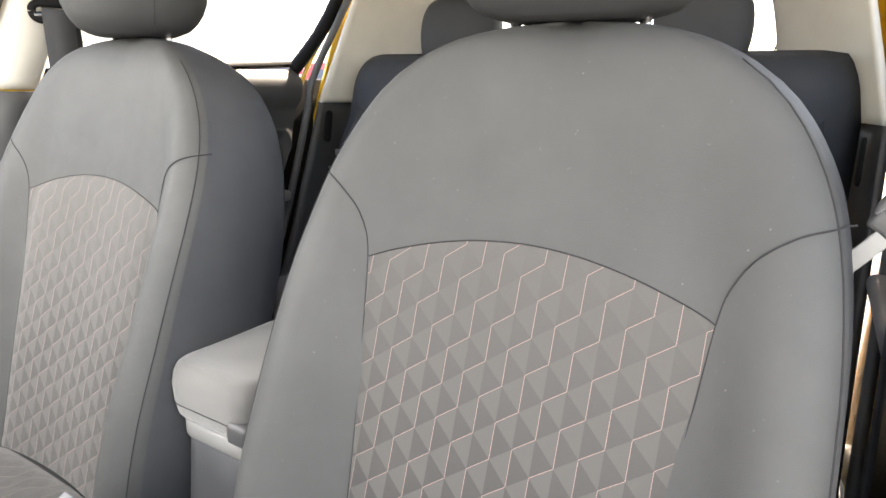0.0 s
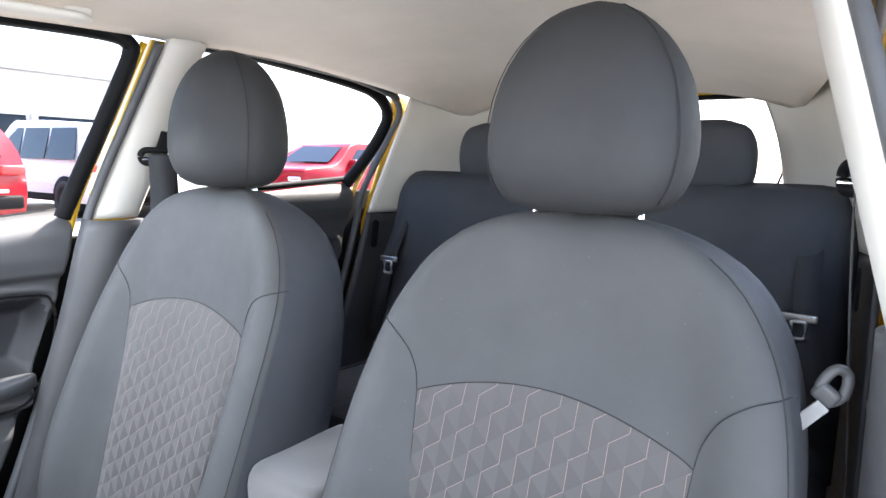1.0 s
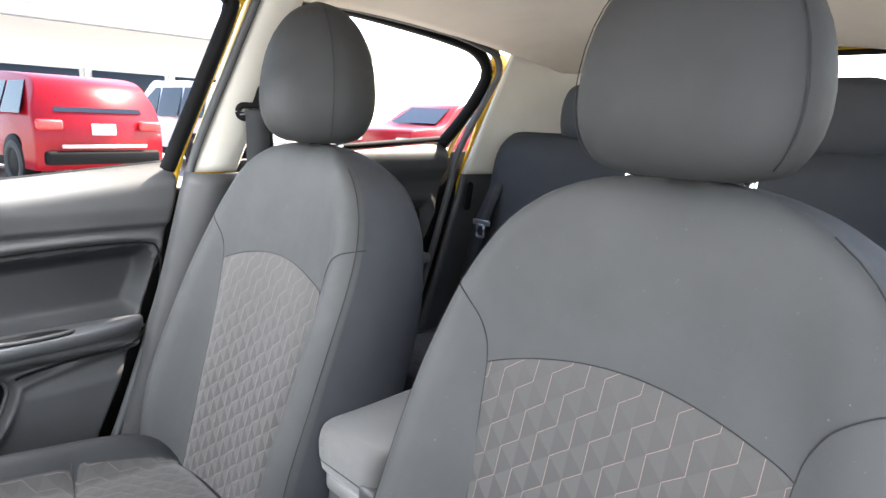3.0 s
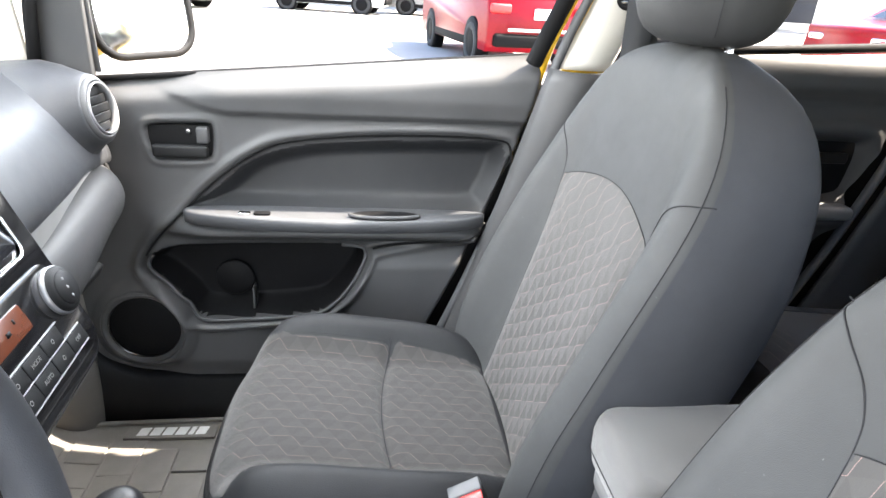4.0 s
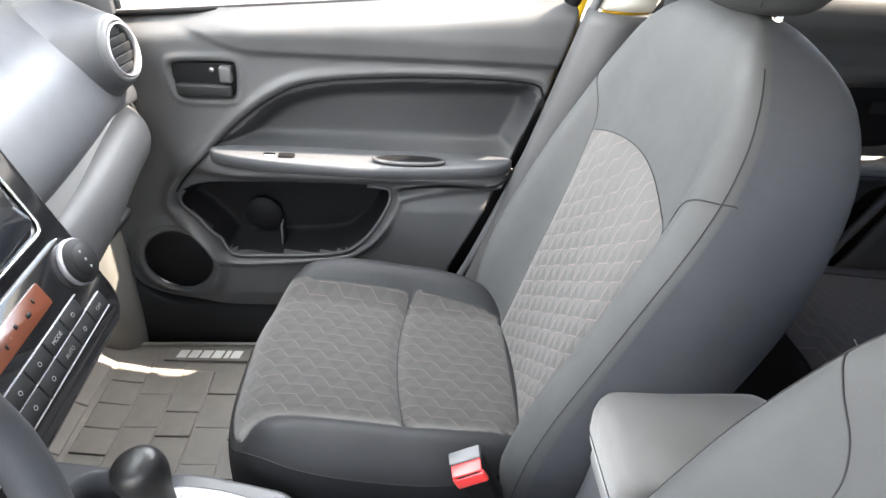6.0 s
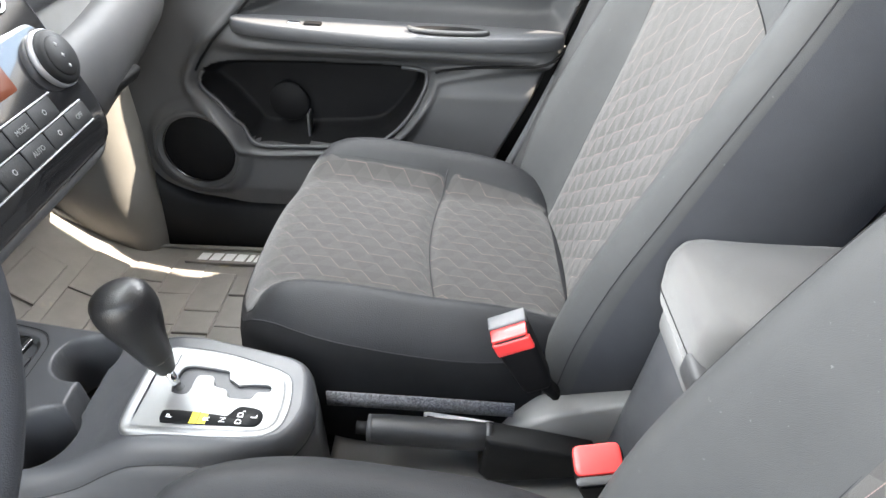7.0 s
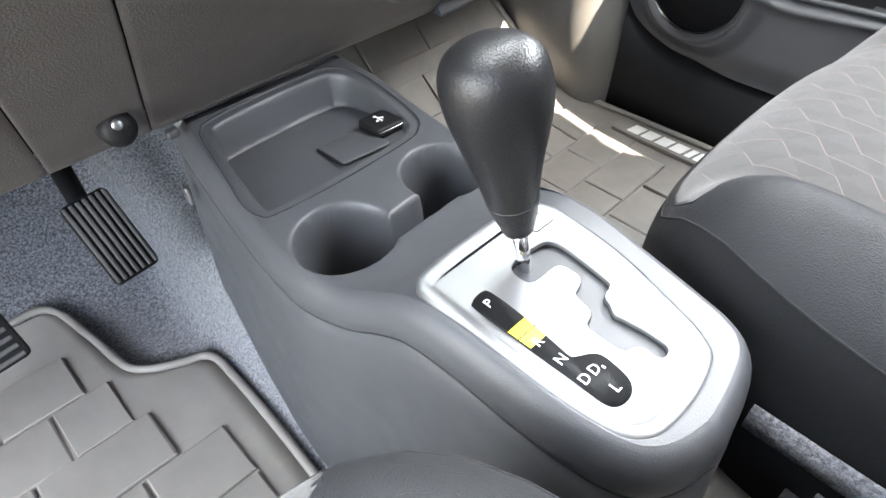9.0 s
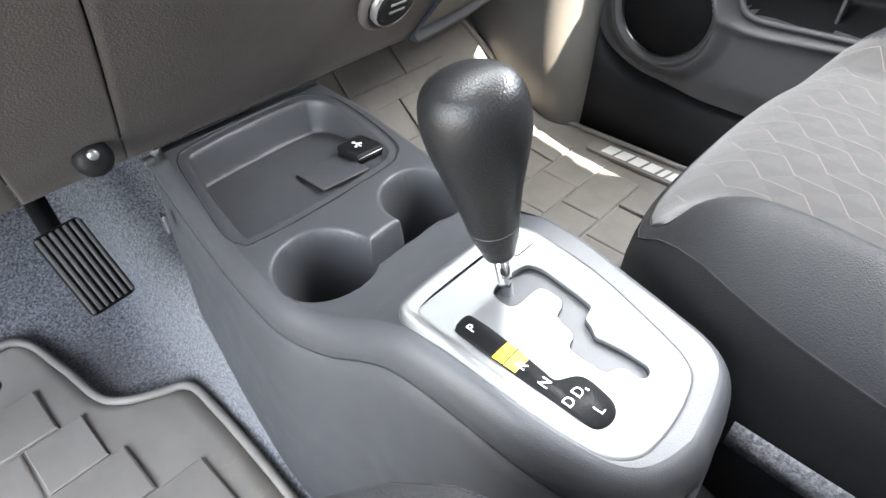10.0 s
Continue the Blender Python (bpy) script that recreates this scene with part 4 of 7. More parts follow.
INSERT = outline2([(-0.283, 0.423), (-0.243, 0.477), (-0.192, 0.529), (-0.132, 0.586), (-0.064, 0.635), (0.001, 0.661), (0.129, 0.677), (0.290, 0.683), (0.409, 0.679), (0.437, 0.662), (0.441, 0.611), (0.427, 0.550), (0.398, 0.505), (0.343, 0.476), (0.181, 0.447), (0.152, 0.425), (0.125, 0.366), (0.089, 0.327), (0.040, 0.305), (-0.083, 0.289), (-0.193, 0.283), (-0.220, 0.320), (-0.257, 0.357), (-0.290, 0.385)])


def door_depth(y, z):
    """How far the front door's lining stands in from its mean plane."""
    h = 0.0
    # upper pad that overhangs a crease, fading out towards the front, with a rolled window edge
    crease = 0.707 + 0.9 * max(0.0, -0.10 - y) ** 1.5
    top = 0.797 + 0.097 * y
    h += 0.015 * step01(crease - 0.002, crease + 0.014, z) * step01(-0.26, -0.10, y)
    h += 0.006 * step01(crease + 0.010, crease + 0.05, z) * step01(-0.26, -0.10, y)
    h -= 0.036 * step01(top - 0.060, top + 0.004, z) ** 2
    # the insert that carries armrest and pocket sits back behind a proud edge
    e = inside(INSERT, y, z)
    h -= 0.009 * step01(0.003, -0.005, e)
    h += 0.009 * math.exp(-((e - 0.012) / 0.009) ** 2)
    d = inside(ARM_RECESS, y, z)
    h -= 0.034 * step01(0.0, -0.040, d)
    # the armrest's body: full above, undercut below
    low = 0.020 if z < 0.485 else 0.036
    h += 0.050 * math.exp(-((z - 0.485) / low) ** 2) * step01(-0.30, -0.14, y) * step01(0.46, 0.34, y)
    # map pocket
    d = inside(POCKET, y, z)
    h -= 0.055 * step01(0.004, -0.020, d)
    h += 0.010 * math.exp(-((d - 0.010) / 0.009) ** 2) * step01(0.40, 0.36, z)
    h += 0.022 * step01(0.0, 0.02, d) * step01(0.46, 0.40, z) * step01(-0.32, -0.2, y)
    # speaker bulge
    q = math.hypot(y - SPEAKER[0], z - SPEAKER[1])
    h += 0.016 * step01(0.112, 0.084, q)
    h -= 0.060 * step01(0.084, 0.074, q)
    # inner handle cup
    d = inside(HANDLE, y, z)
    h -= 0.026 * step01(0.002, -0.010, d)
    h += 0.004 * math.exp(-((d - 0.008) / 0.006) ** 2)
    # edges turn outwards
    h -= 0.010 * step01(0.19, 0.145, z)
    return h


def door_rear(z):
    return 0.235 + 0.262 * step01(0.08, 0.92, z) ** 0.75


def front_door(s):
    root = thing("door_1", (s * 0.70, 0.0, 0.12), "closed front passenger door with grey moulded plastic lining", "car door", kind="structure")

    def skin(u, v):
        z = 0.145 + v * (0.862 - 0.145)
        y0, y1 = -0.62, door_rear(z)
        y = y0 + (y1 - y0) * u
        low = sill_top(max(y, -0.418)) + 0.012
        z = low + v * (0.797 + 0.097 * y - low)
        edge = 0.03 * step01(0.985, 1.0, u)
        return Vector((s * (0.705 - door_depth(y, z) + edge), y, z))
    bm = grid(skin, 230, 170)
    def region(outline, grow):
        got = []
        for f in bm.faces:
            c = f.calc_center_median()
            if 0.25 < c.z < 0.72 and inside(outline, c.y, c.z) < grow:
                got.append(f.index)
        return set(got)
    bm.faces.ensure_lookup_table()
    bm.faces.index_update()
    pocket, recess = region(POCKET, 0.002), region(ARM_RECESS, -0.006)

    def only(want):
        b = bm.copy()
        b.faces.ensure_lookup_table()
        bmesh.ops.delete(b, geom=[f for f in b.faces if not want(f.index)], context="FACES")
        return b
    lining = part("lining", only(lambda i: i not in pocket and i not in recess), PLASTIC, root, "dark grey grained door lining")
    # pocket faces of the same lining, coloured near-black for the shade inside
    part("map_pocket", only(lambda i: i in pocket), BLACK, lining, "map pocket, its shade put into a near-black colour")
    # recess faces take the darkened copy, shade held in the colour
    part("armrest_recess", only(lambda i: i in recess), RECESS_SHADED, lining, "armrest recess, shade put into its darker plastic")
    bm.free()
    part("outer_skin", grid(lambda u, v: Vector((s * (0.800 - 0.03 * (2 * v - 1) ** 2), -0.66 + 1.13 * u, 0.02 + v * (0.715 + 0.09 * u))), 10, 10), YELLOW, root, "yellow painted outer skin", solid=0.008)
    # black weather strip along the window ledge
    pts = [(s * 0.730, y, 0.794 + 0.097 * y) for y in (-0.60, -0.3, 0.0, 0.25, 0.47)]
    part("window_strip", tube(smooth_line(pts, 6), 0.006, 8), BLACK, root, "black window weather strip")
    # armrest shelf
    shelf = outline2([(-0.196, 0.0), (-0.175, 0.022), (-0.09, 0.040), (0.03, 0.050), (0.16, 0.052), (0.28, 0.046), (0.36, 0.030), (0.392, 0.006), (0.36, -0.004), (0.2, -0.012), (0.0, -0.014), (-0.15, -0.010)], 5)
    m = Matrix.Translation((s * 0.690, 0, 0.508)) @ Matrix(((0, -s * 1.2, 0, 0), (1, 0, 0, 0), (0, -0.02, 1, 0), (0, 0, 0, 1)))
    arm = part("armrest", slab(shelf, 0.024, m, 0.007), PLASTIC_CONSOLE, lining, "grey moulded armrest top")
    pull = outline2([(0.120, 0.030), (0.140, 0.042), (0.19, 0.046), (0.245, 0.040), (0.258, 0.026), (0.235, 0.014), (0.19, 0.010), (0.14, 0.014)], 5)
    m2 = m @ Matrix.Translation((0, 0, 0.0235))
    part("pull_cup", slab(pull, 0.004, m2, 0.002), BLACK, arm, "dark pull recess")
    lip = [m2 @ Vector((a, b, 0.006)) for a, b in pull[:18]]
    part("pull_lip", tube(lip, 0.004, 8), PLASTIC, arm, "grey pull lip")
    part("window_switch", slab(rounded(0.030, 0.012, 0.003), 0.004, m @ Matrix.Translation((-0.045, 0.026, 0.024)), 0.001), BLACK, arm, "black window switch")
    part("switch_plate", slab(rounded(0.022, 0.010, 0.003), 0.003, m @ Matrix.Translation((-0.078, 0.024, 0.024)), 0.001), CHROME, arm, "bright lock switch")
    part("armrest_trim", tube([m @ Vector((a, b - 0.004, -0.002)) for a, b in outline2([(-0.20, -0.006), (-0.1, -0.018), (0.1, -0.020), (0.3, -0.014), (0.395, 0.002), (0.3, 0.0), (0.1, 0.0), (-0.1, 0.0)], 4)][:18], 0.003, 6), PLASTIC, arm, "moulded line under the armrest")
    # inner handle
    part("release_lever", box((s * 0.700, -0.193, 0.640), (0.016, 0.100, 0.024), 0.006), PLASTIC_DARK, lining, "dark release lever")
    part("handle_cup", box((s * 0.716, -0.193, 0.658), (0.012, 0.118, 0.060), 0.004), BLACK, lining, "black handle cup")
    part("lock_knob", box((s * 0.702, -0.151, 0.671), (0.018, 0.022, 0.030), 0.004), PLASTIC, lining, "grey lock knob")
    part("lock_mark", disc(facing((s * 0.7085, -0.178, 0.676), (-s, 0, 0)), 0, 0.005, 0.002, 16), STEEL, lining)
    # loudspeaker
    fs = facing((s * 0.703, SPEAKER[0], SPEAKER[1]), (-s, 0, 0))
    spk = part("speaker_grille", disc(fs, 0, 0.076, 0.006, 48), BLACK, lining, "black mesh speaker grille")
    part("speaker_ring", disc(fs, 0.072, 0.088, 0.018, 48, 0.006), PLASTIC, lining, "grey speaker ring")
    part("speaker_lip", disc(fs @ Matrix.Translation((0, 0, 0.004)), 0.069, 0.0735, 0.008, 48, 0.002), GLOSS, spk, "black glossy inner lip")
    rim_line = [Vector((s * (0.705 - max(door_depth(a, b + 0.003), door_depth(a, b - 0.008))), a, b)) for a, b in POCKET if b < 0.425 or a > 0.10]
    k = max(range(len(rim_line)), key=lambda i: (rim_line[i] - rim_line[i - 1]).length)
    rim_line = rim_line[k:] + rim_line[:k]
    part("pocket_rim", tube(rim_line, 0.0042, 8), PLASTIC, lining, "rounded pocket rim")
    rim_line = [Vector((s * (0.705 - door_depth(a, b) - 0.0005), a, b)) for a, b in INSERT[:72]]
    part("recess_gap", tube(rim_line, 0.0028, 8), BLACK, lining, "black joint round the armrest recess")
    # bottle holder in the pocket, the hollow's shade a flat black disc
    part("bottle_cup", disc(facing((s * 0.751, -0.125, 0.352), (-s, 0, 0)), 0, 0.040, 0.004, 32), BLACK, lining, "flat black disc for the bottle hollow's shade")
    part("bottle_rib", box((s * 0.735, -0.083, 0.315), (0.03, 0.005, 0.05), 0.002), PLASTIC, lining)
    # mirror triangle
    tri = bmesh.new()
    rings = []
    for dx in (0.0, 0.02):
        rings.append([Vector((s * (0.672 + dx), -0.316, 0.772)), Vector((s * (0.650 + dx), -0.304, 0.95)), Vector((s * (0.655 + dx), -0.378, 0.95)), Vector((s * (0.682 + dx), -0.405, 0.775))])
    part("mirror_triangle", loft(rings, tri), PLASTIC, root, "grey mirror triangle", bevel=0.004)
    part("front_frame", tube([(s * 0.69, -0.312, 0.78), (s * 0.66, -0.305, 0.95), (s * 0.625, -0.27, 1.09)], 0.005, 8), SEAL, root, "grey window frame")
    fr = [(s * 0.622, -0.2, 1.14), (s * 0.635, 0.0, 1.175), (s * 0.64, 0.3, 1.20), (s * 0.632, 0.56, 1.20)]
    part("top_frame", tube(smooth_line(fr, 6), 0.013, 8), BLACK, root, "black window frame")
    return root


def rear_door(s, name):
    root = thing(name, (s * 0.70, 0.95, 0.12), "closed rear door with dark grey moulded lining", "car door", kind="structure")
    rec = outline2([(0.80, 0.56), (0.85, 0.68), (1.0, 0.71), (1.18, 0.715), (1.225, 0.70), (1.225, 0.62), (1.19, 0.56), (1.0, 0.545)])

    def skin(u, v):
        z0 = 0.13 + v * 0.74
        y1 = 1.02 + 0.265 * step01(0.1, 0.9, z0) ** 0.8
        y = 0.60 + (y1 - 0.60) * u
        z = 0.13 + v * (0.845 + 0.06 * (y - 0.6) - 0.13)
        h = 0.020 * step01(0.775, 0.815, z) - 0.03 * step01(0.83, 0.89, z) ** 2
        d = inside(rec, y, z)
        h -= 0.035 * step01(0, -0.03, d)
        h += 0.008 * math.exp(-((d - 0.012) / 0.008) ** 2)
        h += 0.04 * math.exp(-((z - 0.53) / 0.03) ** 2)
        h -= 0.03 * step01(0.46, 0.40, z)
        return Vector((s * (0.70 - h), y, z))
    lin = part("lining", grid(skin, 80, 90), PLASTIC, root, "dark grey door lining")
    part("upper_pad", grid(lambda u, v: skin(0.02 + u * 0.97, 0.865 + v * 0.13) + Vector((-s * 0.002, 0, 0)), 40, 14), PLASTIC, lin, "grey upper lining")
    part("armrest", box((s * 0.668, 1.02, 0.555), (0.05, 0.34, 0.03), 0.012), DASH_GREY, lin, "pale grey armrest")
    part("release_lever", box((s * 0.70, 1.13, 0.665), (0.012, 0.09, 0.024), 0.005), PLASTIC_DARK, lin, "dark release lever")
    part("outer_skin", grid(lambda u, v: Vector((s * (0.765 - 0.03 * (2 * v - 1) ** 2), 0.58 + 0.75 * u, 0.02 + v * (0.80 + 0.05 * u))), 8, 8), YELLOW, root, "yellow painted outer skin", solid=0.008)
    part("window_strip", tube([(s * 0.722, 0.60, 0.852), (s * 0.715, 1.29, 0.898)], 0.009, 8), BLACK, root, "black window weather strip")
    fr = [(s * 0.71, 1.274, 0.88), (s * 0.66, 1.331, 0.98), (s * 0.618, 1.360, 1.085), (s * 0.62, 1.32, 1.145), (s * 0.63, 1.2, 1.175), (s * 0.635, 0.9, 1.2), (s * 0.635, 0.68, 1.20)]
    part("window_frame", tube(smooth_line(fr, 6), 0.018, 8), BLACK, root, "black window frame")
    return root


def door_mirror(s):
    root = thing("door_mirror", (s * 0.84, -0.33, 0.78), "yellow door mirror reflecting parked cars", "wing mirror")
    rings = []
    for k in range(9):
        t = k / 8
        f = math.sin(math.pi * (0.12 + 0.80 * t)) ** 0.45
        rings.append([Vector((s * (0.842 + a * f * 0.95), -0.300 - 0.11 * t + 0.08 * (s * a * 0.0 - a * s * 0.0), 0.865 + b * f)) for a, b in rounded(0.23, 0.155, 0.055, 6)])
    pivot = Matrix.Translation((s * 0.842, -0.288, 0.865))
    bm = loft(rings[::-1])
    bm.transform(pivot @ Matrix.Rotation(radians(35 * s), 4, "Z") @ pivot.inverted())
    part("housing", bm, YELLOW, root, "yellow painted mirror housing")
    m = facing((s * 0.842, -0.276, 0.865), (-s * 0.70, 1, 0.144))
    part("glass", slab(rounded(0.205, 0.135, 0.048), 0.004, m, 0.001), MIRROR, root, "mirror glass")
    bm = bmesh.new()
    rim = [m @ Vector((a, b, 0.002)) for a, b in rounded(0.215, 0.145, 0.052)]
    part("rim", tube(rim, 0.008, 8, True, bm), BLACK, root, "black mirror rim")
    part("foot", tube([(s * 0.70, -0.37, 0.785), (s * 0.80, -0.36, 0.80)], 0.025, 10, flat=0.6), YELLOW, root, "yellow mirror foot")


# ---- dashboard ----
def dashboard():
    root = thing("dashboard", (-0.2, -0.5, 0.4), "dark grey dashboard with a pad, pale inlay and glove box", "dashboard", kind="structure")
    pad_profile = [(-1.03, 0.795), (-0.80, 0.815), (-0.60, 0.832), (-0.48, 0.822), (-0.40, 0.795), (-0.345, 0.752), (-0.315, 0.70), (-0.300, 0.66), (-0.305, 0.640), (-0.33, 0.634)]
    prof = smooth_line([(0, a, b) for a, b in pad_profile], 5)

    def bow(x):
        return 0.048 * step01(0.70, 0.18, abs(x))

    def pad(u, v):
        p = prof[min(len(prof) - 1, int(round(v * (len(prof) - 1))))]
        x = -0.685 + u * 1.37
        droop = 0.022 * step01(0.52, 0.70, abs(x))
        back = 0.012 * step01(0.45, 0.69, abs(x))
        hood = 0.05 * step01(0.10, 0.18, x) * step01(0.56, 0.46, x) * step01(-0.75, -0.5, p.y)
        return Vector((x, p.y - back * step01(-0.8, -0.4, p.y) + bow(x) * step01(-0.62, -0.33, p.y), p.z - droop + hood))
    part("pad", grid(pad, 70, len(prof)), DASH_PAD, root, "dark grained upper pad", solid=0.02)
    # pale inlay under the pad
    part("inlay", grid(lambda u, v: Vector((-0.668 + 0.53 * u, -0.322 + bow(-0.668 + 0.53 * u) - 0.02 * step01(0.60, 0.69, abs(-0.668 + 0.53 * u)), 0.555 + 0.095 * v)), 30, 4), DASH_GREY, root, "pale grey inlay", solid=0.006)
    gap = smooth_line([(-0.655, -0.322, 0.636), (-0.648, -0.306, 0.617), (-0.615, -0.298, 0.600), (-0.48, -0.283, 0.587), (-0.35, -0.265, 0.578), (-0.15, -0.248, 0.572)], 6)
    part("inlay_gap", tube(gap, 0.0042, 8), BLACK, root, "black joint under the inlay")
    # rounded lip of the glove box, its face falling away below
    gb = smooth_line([(0, -0.335, 0.598), (0, -0.296, 0.602), (0, -0.268, 0.590), (0, -0.254, 0.562), (0, -0.260, 0.528), (0, -0.288, 0.485), (0, -0.337, 0.420), (0, -0.387, 0.360), (0, -0.418, 0.328), (0, -0.45, 0.320), (0, -0.80, 0.42)], 5)

    def glove(u, v):
        p = gb[min(len(gb) - 1, int(round(v * (len(gb) - 1))))]
        x = -0.690 + u * 0.412
        back = 0.060 * step01(0.60, 0.71, abs(x))
        low = step01(0.60, 0.50, p.z)
        return Vector((x, p.y - back + (bow(x) - 0.030) * 0.55, p.z + 0.030 * step01(0.30, 0.66, abs(x)) - 0.018 * low * step01(0.62, 0.40, abs(x)) * step01(0.36, 0.48, p.z)))
    g = part("glove_box", grid(glove, 50, len(gb)), PLASTIC, root, "grey grained glove box with a rounded lip")
    part("latch", box((-0.43, -0.276, 0.503), (0.10, 0.014, 0.022), 0.005, Matrix.Rotation(radians(-30), 4, "X")), PLASTIC_DARK, g, "dark glove box latch")
    # side air vent
    fv = facing((-0.615, -0.305, 0.728), (0.08, 1.0, 0.20)) @ Matrix.Scale(1.12, 4)
    vent = part("air_vent", disc(fv, 0.036, 0.047, 0.020, 48, 0.005), PLASTIC, root, "round side air vent")
    part("vent_ring", disc(fv @ Matrix.Translation((0, 0, 0.006)), 0.0355, 0.038, 0.016, 48, 0.001), SILVER_TRIM, vent, "thin silver vent ring")
    part("vent_well", disc(fv @ Matrix.Translation((0, 0, 0.002)), 0, 0.036, 0.004, 40), BLACK, vent)
    for k in range(-2, 3):
        half = math.sqrt(max(0.0001, 0.033**2 - (k * 0.013) ** 2))
        part("slat", box((0, 0, 0), (half * 2, 0.0125, 0.003), 0.0012, fv @ Matrix.Translation((0, k * 0.013, 0.011)) @ Matrix.Rotation(radians(12), 4, "X")), PLASTIC_DARK, vent)
    rings = []
    for z, r, drop in ((0.014, 0.0470, 0.0), (0.012, 0.0505, 0.0), (0.002, 0.0545, 0.0), (-0.012, 0.0625, 0.001), (-0.030, 0.076, 0.005), (-0.055, 0.096, 0.016), (-0.10, 0.125, 0.040)):
        rings.append([fv @ Vector((r * math.cos(a) * (1.0 if math.cos(a) > 0 else 1.5 - 0.5 * (z > -0.01)), r * math.sin(a) - drop, z)) for a in (2 * math.pi * i / 40 for i in range(40))])
    part("vent_body", loft(rings, caps=False), DASH_PAD, root, "pad swelling into the vent")
    # centre stack: gloss surround, screen and climate panel
    fs = facing((-0.005, -0.215, 0.690), (-0.05, 1.0, 0.40))
    stack = part("centre_stack", slab(rounded(0.315, 0.305, 0.035), 0.030, fs, 0.008), GLOSS, root, "gloss black centre surround")
    part("stack_rim", tube([fs @ Vector((a, b, 0.010)) for a, b in rounded(0.325, 0.315, 0.038)], 0.006, 8, True), PLASTIC, stack, "grey surround edge")
    part("screen", slab(rounded(0.235, 0.135, 0.010), 0.010, facing(fs @ Vector((0, 0.055, 0.0235)), (-0.13, 1.0, 0.54)), 0.001), SCREEN, stack, "glossy dark touchscreen")
    part("screen_edge", tube([fs @ Vector((a, b + 0.055, 0.032)) for a, b in rounded(0.245, 0.145, 0.012)], 0.002, 6, True), CHROME, stack, "bright screen edge")
    part("climate_panel", slab(rounded(0.285, 0.105, 0.02), 0.003, fs @ Matrix.Translation((0, -0.085, 0.029)), 0.001), GLOSS, stack, "dark climate control panel")
    part("display", slab(rounded(0.105, 0.026, 0.003), 0.002, fs @ Matrix.Translation((0.012, -0.058, 0.032)), 0.0006), LCD, stack, "orange backlit display")
    for bx, by, bw in ((-0.02, -0.055, 0.006), (-0.012, -0.061, 0.003), (0.01, -0.056, 0.004), (0.03, -0.059, 0.007), (0.045, -0.054, 0.003)):
        part("display_mark", box((0, 0, 0), (bw, 0.0045, 0.0004), 0.0, fs @ Matrix.Translation((bx, by, 0.0343))), PLASTIC_DARK, stack)
    for sx in (-1, 1):
        dial = part("dial", disc(fs @ Matrix.Translation((sx * 0.128, -0.066, 0.030)), 0, 0.0245, 0.013, 40, 0.003), PLASTIC_DARK, stack, "round climate dial")
        part("dial_ring", disc(fs @ Matrix.Translation((sx * 0.128, -0.066, 0.030)), 0.0240, 0.0262, 0.008, 40, 0.001), SILVER_TRIM, dial, "silver dial ring")
        part("dial_face", disc(fs @ Matrix.Translation((sx * 0.128, -0.066, 0.0425)), 0, 0.019, 0.002, 32), PLASTIC_DARK, dial)
        for dx, dy in ((0, 0.010), (0, -0.010), (0, 0)):
            part("dial_mark", box((0, 0, 0), (0.003, 0.003, 0.0004), 0.0, fs @ Matrix.Translation((sx * 0.128 + dx, -0.066 + dy, 0.0447)) @ Matrix.Rotation(radians(45), 4, "Z")), DASH_GREY, dial)
    for row, cols in ((0, range(-2, 3)), (1, range(-3, 4))):
        part("silver_line", box((0, 0, 0), (0.19 + 0.06 * row, 0.0014, 0.002), 0.0005, fs @ Matrix.Translation((0, -0.0855 - row * 0.020, 0.0325))), SILVER_TRIM, stack, "fine silver line between the buttons")
        for col in cols:
            at = fs @ Matrix.Translation((col * 0.036, -0.0955 - row * 0.020, 0.031))
            key = part("button", slab(rounded(0.0352, 0.0178, 0.002), 0.003, at, 0.0008), PLASTIC_DARK, stack, "dark climate button")
            word = {(0, 1): "MODE", (1, 1): "AUTO", (1, 3): "OFF"}.get((row, col))
            if word:
                lettering("button_word", word, 0.0062, at @ Matrix.Translation((0, 0, 0.0034)), DASH_GREY, key, 0.0002)
            else:
                part("button_mark", disc(at @ Matrix.Translation((0, 0, 0.0026)), 0.0016, 0.0026, 0.0006, 12, 0.0001), DASH_GREY, key)
    part("silver_line", box((0, 0, 0), (0.25, 0.0014, 0.002), 0.0005, fs @ Matrix.Translation((0, -0.126, 0.0325))), SILVER_TRIM, stack)
    # lower centre panels and knee panel
    pr = smooth_line([(0, -0.235, 0.548), (0, -0.29, 0.475), (0, -0.345, 0.410), (0, -0.395, 0.352), (0, -0.418, 0.324), (0, -0.432, 0.316), (0, -0.50, 0.332), (0, -0.75, 0.40)], 6)

    def seam_a(z):
        return 0.061 + 0.17 * (z - 0.315)

    def seam_b(z):
        return 0.149 + 0.118 * (z - 0.315)

    def lower(a, b, name, mat, label):
        def skin(u, v):
            p = pr[int(round(v * (len(pr) - 1)))]
            x0, x1 = a(p.z), b(p.z)
            k = min(u, 1 - u) * abs(x1 - x0)
            tuck = 0.0025 * (1 - math.sqrt(max(0.0, 1 - max(0.0, 1 - k / 0.0035) ** 2)))
            return Vector((x0 + (x1 - x0) * u, p.y - tuck, p.z - tuck * 0.5))
        bm = grid(skin, 120, len(pr))
        return part(name, bm, mat, root, label)
    lower(lambda z: -0.285, lambda z: seam_a(z) - 0.0006, "lower_panel", PLASTIC_WARM, "dark grained lower centre panel")
    lower(lambda z: seam_a(z) + 0.0006, lambda z: seam_b(z) - 0.0006, "lower_panel", PLASTIC_WARM, "dark grained lower panel strip")
